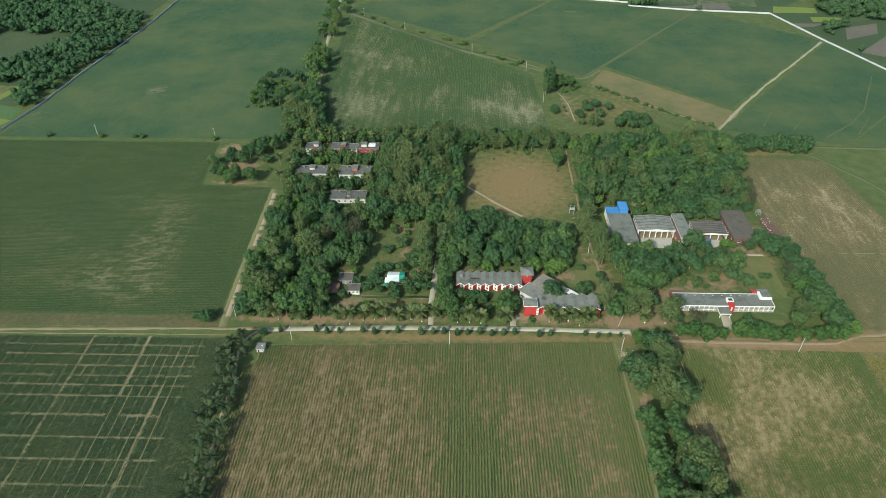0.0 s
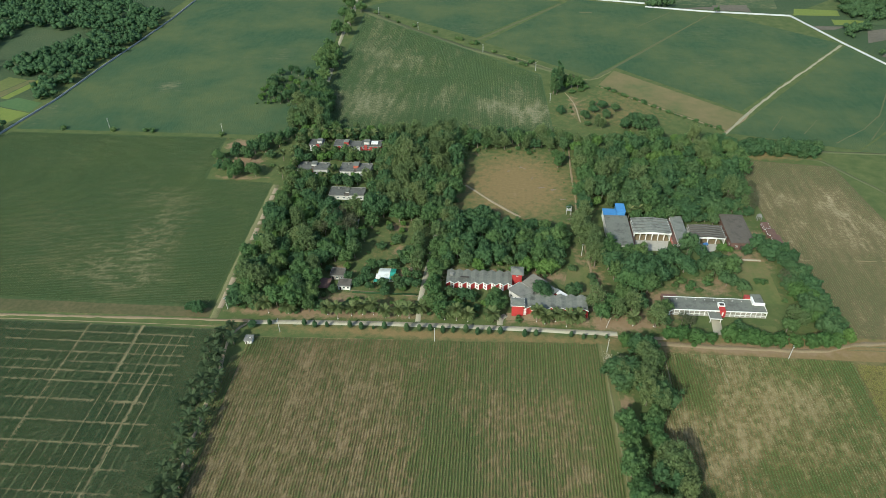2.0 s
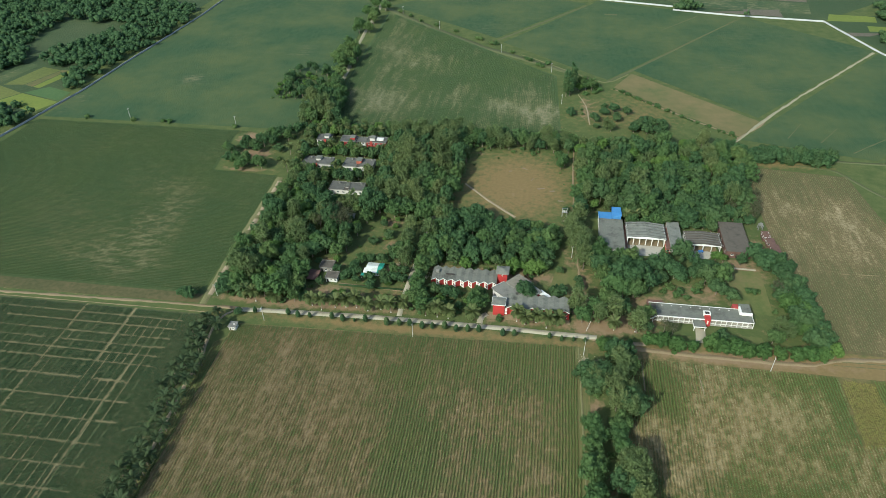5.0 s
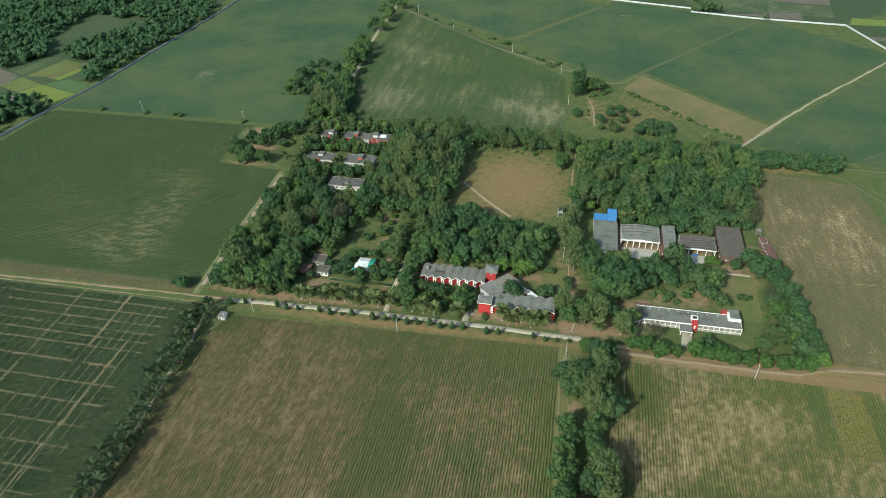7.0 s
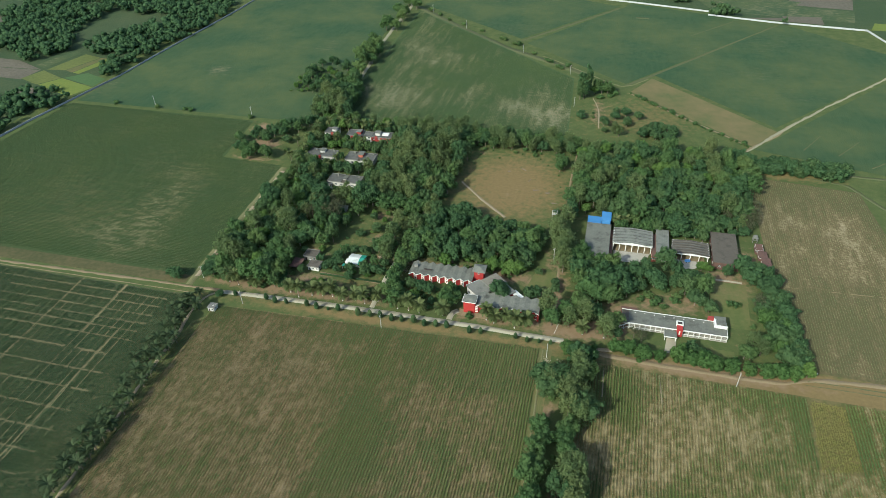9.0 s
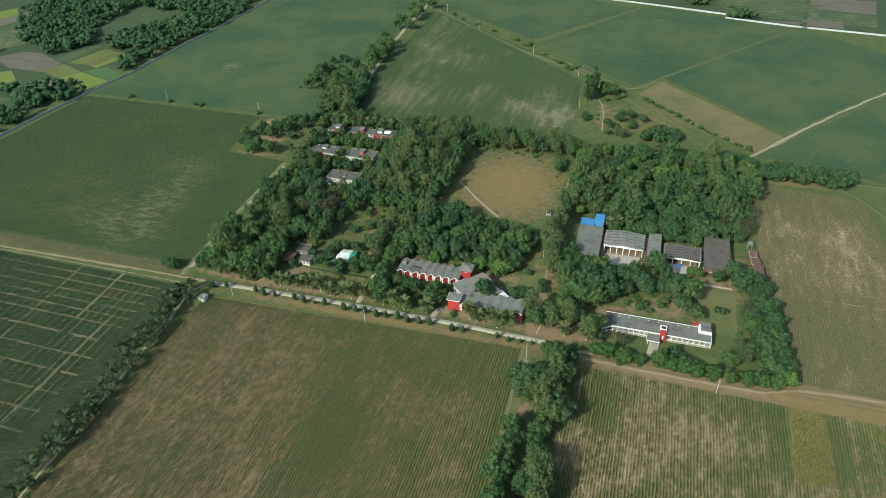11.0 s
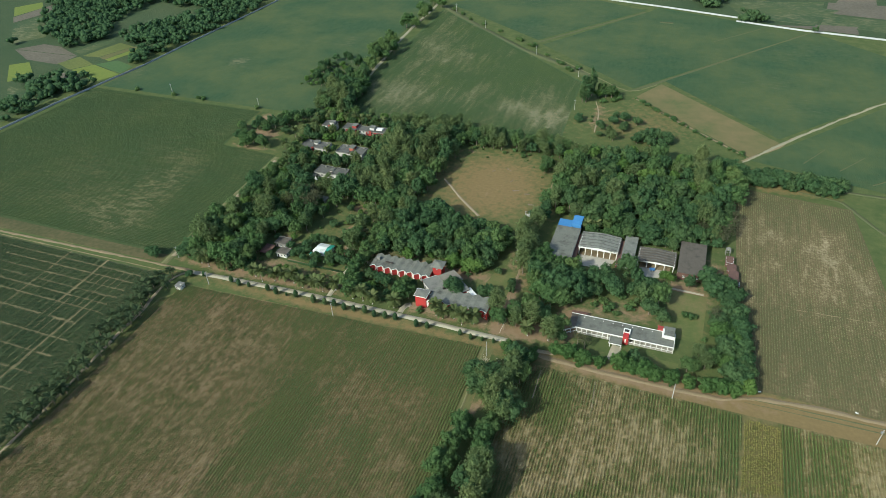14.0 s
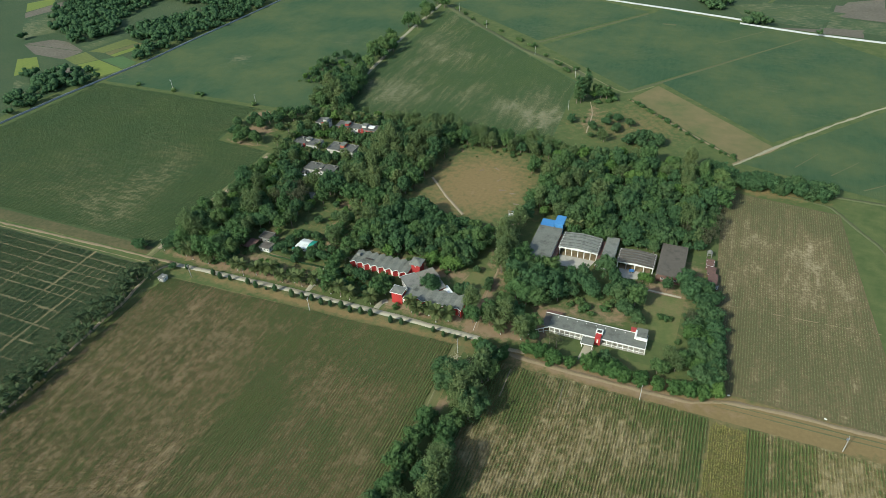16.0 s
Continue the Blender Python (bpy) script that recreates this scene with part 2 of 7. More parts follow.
RUST = concrete("rusty_sheet", (0.110, 0.060, 0.045), (0.170, 0.095, 0.070), (0.070, 0.045, 0.038), scale=0.8)
WHITE = concrete("white_paint", (0.66, 0.65, 0.59), (0.76, 0.75, 0.69), (0.46, 0.44, 0.37), 0.7)
WALL_WHITE = concrete("boundary_wall_whitewash", (0.37, 0.39, 0.38), (0.46, 0.47, 0.46), (0.27, 0.28, 0.27), 0.8, 0.2)
WALL_GREY = concrete("boundary_wall_cement", (0.27, 0.29, 0.31), (0.36, 0.38, 0.40), (0.20, 0.21, 0.22), 0.85, 0.2)
RED = concrete("red_paint", (0.330, 0.028, 0.026), (0.410, 0.040, 0.034), (0.200, 0.034, 0.030), 0.7)
RED_OLD = concrete("faded_red_paint", (0.270, 0.040, 0.034), (0.350, 0.058, 0.046), (0.170, 0.042, 0.036), 0.8)
BRICK = concrete("brick_red_wall", (0.300, 0.085, 0.055), (0.400, 0.125, 0.080), (0.200, 0.080, 0.055), 0.85, 1.0)
PLASTER = concrete("weathered_plaster", (0.46, 0.44, 0.40), (0.60, 0.58, 0.52), (0.28, 0.26, 0.22), 0.85, 0.6)
# Stained wall colour darkened to carry the shade under roofs and trees.
SHADED_WALL = concrete("grimy_veranda_wall", (0.20, 0.185, 0.155), (0.28, 0.26, 0.22), (0.12, 0.11, 0.09), 0.85, 0.6)
POLE = concrete("pole_concrete", (0.40, 0.39, 0.35), (0.50, 0.49, 0.44), (0.28, 0.27, 0.24), 0.8, 1.0)
STEEL = Nodes("dull_steel", rough=0.45, metal=0.9).done((0.32, 0.33, 0.34))
DARK = Nodes("dark_timber", rough=0.8).done((0.045, 0.036, 0.030))


def glass():
    n = Nodes("window_glass", rough=0.08, spec=0.6)
    return n.done((0.030, 0.042, 0.048))


GLASS = glass()

# ---- helpers of shape ----


def value_noise(x, y, scale, seed):
    """Smooth value noise between 0 and 1 over arrays of places, with cells of that many metres."""
    u, v = np.asarray(x, float) / scale, np.asarray(y, float) / scale
    i, j = np.floor(u), np.floor(v)
    a, b = u - i, v - j
    a, b = a * a * (3 - 2 * a), b * b * (3 - 2 * b)

    def corner(p, q):
        h = np.sin(p * 127.1 + q * 311.7 + seed * 74.7) * 43758.5453
        return h - np.floor(h)

    return (corner(i, j) * (1 - a) + corner(i + 1, j) * a) * (1 - b) + (corner(i, j + 1) * (1 - a) + corner(i + 1, j + 1) * a) * b


def rough_noise(x, y, scale, seed):
    return 0.55 * value_noise(x, y, scale, seed) + 0.3 * value_noise(x, y, scale / 2.3, seed + 1) + 0.15 * value_noise(x, y, scale / 5, seed + 2)


def blobs(x, y, spots):
    """The sum of soft oval spots (x, y, half width, half depth, weight)."""
    total = np.zeros_like(np.asarray(x, float))
    for cx, cy, rx, ry, w in spots:
        total += w * np.exp(-(((x - cx) / rx) ** 2 + ((y - cy) / ry) ** 2))
    return total


def mesh_of(name, verts, faces, material=None, smooth=False, **attributes):
    me = bpy.data.meshes.new(name)
    faces = np.asarray(faces)
    if faces.ndim == 2:
        me.vertices.add(len(verts))
        me.vertices.foreach_set("co", np.asarray(verts, np.float32).ravel())
        k = faces.shape[1]
        me.loops.add(faces.size)
        me.loops.foreach_set("vertex_index", faces.ravel().astype(np.int32))
        me.polygons.add(len(faces))
        me.polygons.foreach_set("loop_start", np.arange(0, faces.size, k, dtype=np.int32))
    me.update(calc_edges=True)
    for key, values in attributes.items():
        me.attributes.new(key, "FLOAT", "POINT").data.foreach_set("value", np.asarray(values, np.float32))
    if smooth:
        me.shade_smooth()
    if material:
        me.materials.append(material)
    return me


def structure(name, me, label="", category=""):
    return tagged(new(name, me), label, category, kind="structure")


def stuff(name, me, label="", category=""):
    return tagged(new(name, me), label, category, kind="stuff")


def quad_grid(quad, step):
    """A grid over a four-sided field: places, faces."""
    q = np.array(quad, float)
    nu = max(2, int(np.linalg.norm(q[1] - q[0]) / step) + 1)
    nv = max(2, int(np.linalg.norm(q[3] - q[0]) / step) + 1)
    u, v = np.meshgrid(np.linspace(0, 1, nu), np.linspace(0, 1, nv))
    u, v = u[..., None], v[..., None]
    p = (q[0] * (1 - u) + q[1] * u) * (1 - v) + (q[3] * (1 - u) + q[2] * u) * v
    n = np.arange(nu * nv).reshape(nv, nu)
    f = np.stack([n[:-1, :-1], n[:-1, 1:], n[1:, 1:], n[1:, :-1]], -1).reshape(-1, 4)
    return p.reshape(-1, 2), f


def field_sheet(name, quad, z, step, material, dryness, label, lumps=0.0, category="field"):
    p, f = quad_grid(quad, step)
    x, y = p[:, 0], p[:, 1]
    h = z + lumps * rough_noise(x, y, 5.0, 9)
    return structure(name, mesh_of(name, np.c_[x, y, h], f, material, dry=dryness(x, y)), label, category)


def inside(quad, x, y):
    hit = np.zeros(len(x), bool)
    for (x0, y0), (x1, y1) in zip(quad, quad[1:] + quad[:1]):
        if y0 != y1:
            hit ^= ((y0 > y) != (y1 > y)) & (x < (x1 - x0) * (y - y0) / (y1 - y0) + x0)
    return hit


def tufts(name, quad, row, step, reach, height, material, dryness, keep, label, across=False, blades=5, seed=1):
    """Crop plants in rows: each a few blades that rise and lean outwards from one foot."""
    rng = np.random.default_rng(seed)
    q = np.array(quad, float)
    lo, hi = q.min(0), q.max(0)
    if across:
        ys, xs = np.arange(lo[1], hi[1], row), np.arange(lo[0], hi[0], step)
    else:
        xs, ys = np.arange(lo[0], hi[0], row), np.arange(lo[1], hi[1], step)
    if across:
        ys = ys + rng.normal(0, 0.05, len(ys))
    else:
        xs = xs + rng.normal(0, 0.05, len(xs))
    x, y = (a.ravel() for a in np.meshgrid(xs, ys))
    x = x + rng.normal(0, step * 0.4 if across else row * 0.035, len(x))
    y = y + rng.normal(0, row * 0.06 if across else step * 0.4, len(y))
    sway = 0.6 * row * (value_noise(x, y, 26, seed) - 0.5)
    x, y = (x, y + sway) if across else (x + sway, y)
    ok = inside([tuple(c) for c in q], x, y)
    x, y = x[ok], y[ok]
    ok = rng.random(len(x)) < keep(x, y)
    x, y = x[ok], y[ok]
    n, k = len(x), blades
    size = rng.uniform(0.7, 1.25, (n, 1))
    a = rng.uniform(0, 6.28, (n, 1)) + np.arange(k) * 6.283 / k + rng.normal(0, 0.3, (n, k))
    r = reach * size * rng.uniform(0.75, 1.2, (n, k))
    h = height * size * rng.uniform(0.6, 1.1, (n, k))
    ca, sa = np.cos(a), np.sin(a)
    w = 0.30 * reach
    foot = np.stack([x[:, None] - sa * w * 0.6, y[:, None] + ca * w * 0.6, np.full((n, k), 0.05)], -1)
    mid = np.stack([x[:, None] + ca * r * 0.45 + sa * w, y[:, None] + sa * r * 0.45 - ca * w, h], -1)
    tip = np.stack([x[:, None] + ca * r, y[:, None] + sa * r, h * 0.75], -1)
    verts = np.stack([foot, mid, tip], 2).reshape(-1, 3)
    faces = np.arange(n * k * 3).reshape(-1, 3)
    d = np.repeat(dryness(x, y), k * 3)
    return stuff(name, mesh_of(name, verts, faces, material, dry=d), label, "crop")


def ribbon(name, points, width, z, material, label, category="road", step=3.0, wobble=0.0):
    """A strip of that width along a line of places, raised a little above the ground."""
    p = np.array(points, float)
    seg = np.r_[0, np.cumsum(np.linalg.norm(np.diff(p, axis=0), axis=1))]
    s = np.linspace(0, seg[-1], max(2, int(seg[-1] / step) + 1))
    c = np.c_[np.interp(s, seg, p[:, 0]), np.interp(s, seg, p[:, 1])]
    t = np.gradient(c, axis=0)
    t /= np.linalg.norm(t, axis=1)[:, None]
    side = np.c_[-t[:, 1], t[:, 0]]
    wl = width / 2 + wobble * (rough_noise(s, s * 0, 7, 3) - 0.5) * 2
    wr = width / 2 + wobble * (rough_noise(s, s * 0, 7, 5) - 0.5) * 2
    left, right = c + side * wl[:, None], c - side * wr[:, None]
    n = len(s)
    top = np.r_[np.c_[left, np.full(n, z)], np.c_[right, np.full(n, z)]]
    low = np.r_[np.c_[left + side * 0.15, np.full(n, -0.1)], np.c_[right - side * 0.15, np.full(n, -0.1)]]
    i = np.arange(n - 1)
    f = [np.c_[n + i, n + i + 1, i + 1, i], np.c_[i, i + 1, 2 * n + i + 1, 2 * n + i], np.c_[n + i + 1, n + i, 3 * n + i, 3 * n + i + 1]]
    return structure(name, mesh_of(name, np.r_[top, low], np.concatenate(f), material), label, category)


def part(name, bm, material, parent, label=""):
    """Links a bmesh, or a mesh that is shared, as one part under a thing or a part."""
    if isinstance(bm, bmesh.types.BMesh):
        me = bpy.data.meshes.new(name)
        bmesh.ops.recalc_face_normals(bm, faces=bm.faces)
        bm.to_mesh(me)
        bm.free()
        me.materials.append(material)
    else:
        me = bm
    ob = new(name, me)
    ob.parent = parent
    if label:
        ob["label"] = label
    return ob


def thing(name, x, y, label, category, group="", turn=0.0, z=0.0):
    ob = new(name)
    ob.empty_display_size = 0.5
    ob.matrix_world = pose(x, y, z, 0, 0, turn)
    return tagged(ob, label, category, group)


def add_box(bm, x0, y0, z0, x1, y1, z1, turn=None):
    vs = [bm.verts.new((x, y, z)) for z in (z0, z1) for x, y in ((x0, y0), (x1, y0), (x1, y1), (x0, y1))]
    for f in ((3, 2, 1, 0), (4, 5, 6, 7), (0, 1, 5, 4), (1, 2, 6, 5), (2, 3, 7, 6), (3, 0, 4, 7)):
        bm.faces.new([vs[i] for i in f])
    if turn:
        bmesh.ops.transform(bm, matrix=turn, verts=vs)
    return vs


def box(*args):
    bm = bmesh.new()
    add_box(bm, *args)
    return bm


def edged(x0, y0, z0, x1, y1, z1, r=0.04):
    bm = box(x0, y0, z0, x1, y1, z1)
    bmesh.ops.bevel(bm, geom=bm.edges[:], offset=r, segments=1, affect="EDGES")
    return bm


def add_prism(bm, outline, z0, z1):
    lo = [bm.verts.new((x, y, z0)) for x, y in outline]
    hi = [bm.verts.new((x, y, z1)) for x, y in outline]
    bm.faces.new(lo[::-1])
    bm.faces.new(hi)
    n = len(outline)
    for i in range(n):
        bm.faces.new((lo[i], lo[(i + 1) % n], hi[(i + 1) % n], hi[i]))


def tube(points, radii, sides=7):
    bm = bmesh.new()
    rings = []
    for k, (p, r) in enumerate(zip(points, radii)):
        t = Vector(points[min(k + 1, len(points) - 1)]) - Vector(points[max(k - 1, 0)])
        q = t.to_track_quat("Z", "Y")
        rings.append([bm.verts.new(Vector(p) + q @ Vector((r * math.cos(a), r * math.sin(a), 0))) for a in np.arange(sides) * 2 * math.pi / sides])
    for a, b in zip(rings, rings[1:]):
        for i in range(sides):
            bm.faces.new((a[i], a[(i + 1) % sides], b[(i + 1) % sides], b[i]))
    bm.faces.new(rings[0][::-1])
    bm.faces.new(rings[-1])
    return bm

# ---- ground, fields and ways ----


def axis_lines(lo, hi, step, far):
    near = np.arange(lo, hi + step, step)
    out = np.array([12, 30, 70, 150, 300, 700, 1500, 3000, 4900.0])
    return np.r_[lo - out[::-1], near, near[-1] + out] if far else near


EARTH = [
    (-160, 545, 22, 22, 0.38), (-90, 260, 30, 3, 0.4), (60, 300, 30, 5, 0.5), (-28, 268, 30, 6, 0.35),
    (140, 292, 20, 6, 0.28), (158, 298, 10, 8, 0.35), (172, 326, 10, 8, 0.5), (186, 318, 8, 8, 0.35), (120, 276, 6, 10, 0.7),
    (45, 395, 26, 20, 0.30), (30, 425, 24, 10, 0.25), (12, 445, 10, 5, 0.5),
    (104, 266, 16, 8, 0.6), (122, 287, 8, 4, 0.6), (135, 300, 7, 6, 0.3), (150, 303, 7, 6, 0.25), (20, 301, 26, 4.5, 0.9), (-60, 259, 48, 2.6, 1.0),
    (55, 262, 30, 2.4, 0.5), (90, 260, 12, 4, 0.5), (-30, 320, 8, 5, 0.6), (-38, 345, 7, 5, 0.6), (-26, 300, 6, 8, 0.5), (-68, 300, 8, 5, 0.5),
    (88, 208, 5, 6, 1.0), (98, 166, 4, 8, 0.8), (160, 247.4, 62, 4.6, 1.0), (84, 285, 4, 20, 0.7), (80, 320, 4, 16, 0.5), (178, 322, 12, 4, 0.4),
    (203, 262, 5, 4, 0.9), (-176, 448, 10, 8, 1.1), (-165, 425, 14, 8, 0.9), (-160, 402, 25, 3, 0.7), (-75, 364, 10, 3, 0.6), (-95, 367, 9, 4, 0.9), (92, 535, 4, 30, 0.6), (102, 542, 14, 12, 0.3), (96, 516, 12, 12, 0.3), (160, 530, 22, 16, 0.25),
    (-60, 275, 12, 6, 0.5), (190, 345, 7, 12, 0.5), (140, 385, 5, 4, 0.6), (-250, 257, 150, 5, 0.55), (175, 355, 4, 10, 0.4),
]
DRY = [
    (285, 255, 80, 5, 0.6),
    (40, 401, 47, 54, 0.92), (-250, 255, 160, 7, 0.22), (-10, 249, 110, 5, 0.85), (210, 248, 100, 10, 1.25), (150, 560, 60, 60, 0.35), (110, 515, 60, 35, 0.35),
    (-25, 275, 30, 9, 0.45), (180, 298, 14, 20, 0.32), (290, 420, 25, 40, 0.15), (-40, 320, 22, 25, 0.3), (230, 452, 40, 8, 0.7), (85, 300, 12, 25, 0.35),
]


def build_ground():
    x, y = np.meshgrid(axis_lines(-430, 420, 6.5, True), axis_lines(60, 860, 6.5, True))
    n = np.arange(x.size).reshape(x.shape)
    f = np.stack([n[:-1, :-1], n[:-1, 1:], n[1:, 1:], n[1:, :-1]], -1).reshape(-1, 4)
    x, y = x.ravel(), y.ravel()
    yard = 1.0 * ((x > -124) & (x < 206) & (y > 258) & (y < 470) & ~((x > 2) & (x < 80) & (y > 352)))
    me = mesh_of("ground", np.c_[x, y, 0 * x], f, GROUND, dry=blobs(x, y, DRY) + 0.08 * yard, earth=blobs(x, y, EARTH) + 0.20 * yard)
    return structure("ground", me, "olive grass and reddish bare earth between the fields", "ground")


build_ground()


def streaks(x, y, wide, long, seed):
    """Noise drawn out along y: some rows of a field fare better than others."""
    return rough_noise(x * long / wide, y, long, seed) - 0.5


def dry_south(x, y):
    d = 0.38 + 0.30 * (rough_noise(x, y, 30, 11) - 0.5) + 0.50 * (rough_noise(x, y, 8, 13) - 0.5) + 0.26 * (rough_noise(x, y, 2.6, 14) - 0.5) + 0.6 * streaks(x, y, 1.6, 30, 12)
    d += blobs(x, y, [(-45, 200, 30, 34, 0.10), (-14, 140, 3, 22, 0.30), (2, 186, 10, 34, -0.40), (12, 160, 12, 16, -0.40), (5, 222, 22, 9, -0.24), (50, 222, 22, 12, -0.32), (83, 190, 6, 50, -0.7), (70, 214, 9, 8, -0.3),
                      (40, 171, 9, 8, -0.34), (51, 160, 6, 8, -0.3), (40, 204, 12, 10, 0.24), (62, 184, 9, 18, 0.26), (29, 178, 5, 24, 0.22), (-97, 236, 10, 9, -0.4), (-80, 170, 20, 45, 0.05), (66, 160, 10, 20, 0.2)])
    d -= 0.24 * np.clip((y - 226) / 14, 0, 1)
    d += np.clip(1.7 * streaks(x, y, 1.1, 2.8, 15), -0.26, 0.34) - 0.10 * np.clip((x - 12) / 10, 0, 1)
    d += 0.15 * np.clip((-9 - 0.25 * np.maximum(y - 205, 0) - x) / 6, 0, 1)
    return np.clip(d, 0, 1.1)


def dry_southeast(x, y):
    d = 0.48 + 0.55 * (rough_noise(x, y, 24, 21) - 0.5) + 0.4 * (rough_noise(x, y, 8, 23) - 0.5) + 0.35 * (rough_noise(x, y, 2.6, 24) - 0.5) + 0.6 * streaks(x, y, 1.6, 14, 22) + np.clip(1.8 * streaks(x, y, 1.1, 2.8, 25), -0.24, 0.34)
    d += blobs(x, y, [(138, 198, 34, 30, 0.12), (165, 205, 25, 18, 0.12), (200, 236, 24, 8, -0.5), (112, 162, 14, 12, -0.7), (119, 227, 12, 14, -0.75), (124, 214, 8, 8, -0.35), (105, 200, 7, 60, -0.25), (111, 193, 7, 9, 0.45),
                      (160, 168, 18, 14, -0.35), (195, 205, 14, 30, -0.15), (240, 222, 12, 24, -0.3), (262, 225, 8, 20, 0.25)])
    d = np.where((x > 206) & (x < 223) & (y > 202), 0.32, d)
    d = np.where(((x > 198) & (x < 206)) | ((x > 223) & (x < 231)), d - 0.5 * np.clip((y - 196) / 14, 0, 1), d)
    return np.clip(d, 0, 1.1)


def dry_northwest(x, y):
    """Broken straw dashes along the rows, thick in the worn patches."""
    worn = blobs(x, y, [(-192, 330, 22, 40, 1.0), (-205, 295, 34, 18, 0.8), (-215, 375, 22, 16, 0.5), (-250, 325, 26, 18, 0.5), (-275, 350, 16, 12, 0.45), (-188, 284, 24, 10, 0.6),
                        (-260, 288, 40, 12, 0.4), (-160, 330, 12, 45, -0.6)])
    worn = np.clip(worn, 0, 1.1)
    d = 0.10 + 0.35 * (rough_noise(x, y, 30, 31) - 0.5) + 0.5 * streaks(y, x, 2.2, 11, 32) + 0.2 * worn
    d += worn * np.clip(4.2 * streaks(y, x, 1.7, 5.5, 34) + 0.10, -0.12, 0.5)
    return np.clip(d, 0, 1.0)


def dry_far_west(x, y):
    d = 0.14 + 0.6 * (rough_noise(x, y, 55, 41) - 0.5) + 0.25 * streaks(y, x, 5, 40, 42)
    return np.clip(d + blobs(x, y, [(-277, 556, 12, 12, 0.5), (-230, 626, 28, 8, 0.4), (-192, 636, 14, 22, 0.4), (-250, 530, 60, 8, 0.12), (-360, 500, 12, 60, 0.25)]), 0, 1)


def dry_north(x, y):
    d = 0.0 + 0.7 * (rough_noise(x, y, 16, 51) - 0.5) + 1.2 * streaks(x, y, 2.6, 18, 52)
    d += blobs(x, y, [(-85, 532, 32, 40, 0.72), (-100, 655, 20, 48, 0.60), (-65, 622, 28, 24, 0.5), (-18, 552, 12, 28, 0.6), (18, 524, 16, 26, 0.62),
                      (55, 520, 26, 34, 0.75), (-20, 480, 60, 10, 0.1), (20, 610, 40, 24, -0.25)])
    return np.clip(d, 0, 1)


def dry_northeast(x, y):
    d = 0.36 + 0.35 * (rough_noise(x, y, 22, 61) - 0.5) + 0.4 * (rough_noise(x, y, 6, 63) - 0.5) + 1.0 * streaks(x, y, 2.2, 11, 62) - 0.22 * np.clip((y - 395) / 30, 0, 1)
    d += blobs(x, y, [(262, 365, 9, 18, 0.35), (208, 405, 5, 30, 0.30), (235, 392, 14, 10, 0.22), (228, 440, 40, 8, -0.15), (245, 292, 9, 16, -0.2), (256, 395, 8, 20, 0.25)])
    d -= 0.16 * np.clip((326 - y) / 6, 0, 1)
    d -= 0.5 * np.clip(1 - (290 - 0.1056 * (y - 258) - x) / 13, 0, 1) * np.clip((y - 370) / 20, 0, 1)
    return np.clip(d, 0, 1.15)


def dry_flat(level, scale, swing, seed):
    return lambda x, y: np.clip(level + swing * (rough_noise(x, y, scale, seed) - 0.5), 0, 1)


def gaps_west(x, y, fine=True):
    """Where bushes grow: blocks parted by bare paths."""
    lines_y = np.array([239.3, 232.1, 224.9, 218.3, 211.8, 205.2, 193.7, 181.2, 169.4, 156.9, 145, 133, 121, 109])
    far = np.abs(y[:, None] - lines_y).min(1)
    minor = np.abs((x + 194) / 4.9 - np.round((x + 194) / 4.9)) * 4.9
    keep = np.where(far < (0.28 + 0.34 * value_noise(x, y, 9, 3)) * np.clip((x + 265) / 50, 0.3, 1), 0.06, 0.99)
    if fine:
        keep = np.where(minor < 0.10 + 0.34 * value_noise(x, y, 14, 5), keep * 0.25, keep)
    keep = np.where(np.abs(x + 194) < 0.72, 0.04, keep)
    keep = np.where((np.abs(x + 164) < 0.66) & (y > 205), 0.05, keep)
    keep = np.where((np.abs(x + 146 - 0.02 * (y - 180)) < 0.52) & (y < 211), 0.05, keep)
    keep = np.where((x > -133) & (y < 246), 0.86 + 0 * x, keep)
    return keep



def dry_west(x, y):
    """Bare pale paths between the blocks; the bushes' shade is put into a dark soil colour under them."""
    return np.clip(1.05 - 1.0 * gaps_west(x, y, False) + 0.25 * (rough_noise(x, y, 12, 71) - 0.5), 0, 1)


FIELD_S = [(-101, -140), (92, -140), (87, 247), (-103.5, 241.5)]
FIELD_SE = [(96, -140), (440, -140), (440, 241.5), (104, 243.5)]
FIELD_W = [(-300, 98), (-108.6, 98), (-116.5, 246), (-300, 246)]
FIELD_NW = [(-398, 263), (-132, 262), (-135, 459), (-373, 461)]
FIELD_NNW = [(-371, 466), (-138, 465), (-152, 830), (-343, 830)]
FIELD_N = [(-126, 465), (72, 468), (66, 596), (-130, 764)]
FIELD_NE = [(205, 260), (290, 258), (271, 438), (200, 446)]
field_sheet("field_south", FIELD_S, 0.05, 1.2, SOIL_CANE, dry_south, "brown and green sugar cane field in straight rows", 0.1)
field_sheet("field_edge_south", [(-106.4, 70), (-104.8, 70), (-103.6, 231), (-109, 226)], 0.05, 2, SOIL_CANE, dry_flat(0.15, 12, 0.4, 76), "green margin of the cane field by the palm path", 0.06)
field_sheet("field_southeast", FIELD_SE, 0.05, 2.0, SOIL_PALE, dry_southeast, "straw-coloured cut cane field with green strips", 0.1)
field_sheet("field_west", FIELD_W, 0.05, 0.85, SOIL_VEG, dry_west, "pale soil of a gridded bush crop field", 0.04)


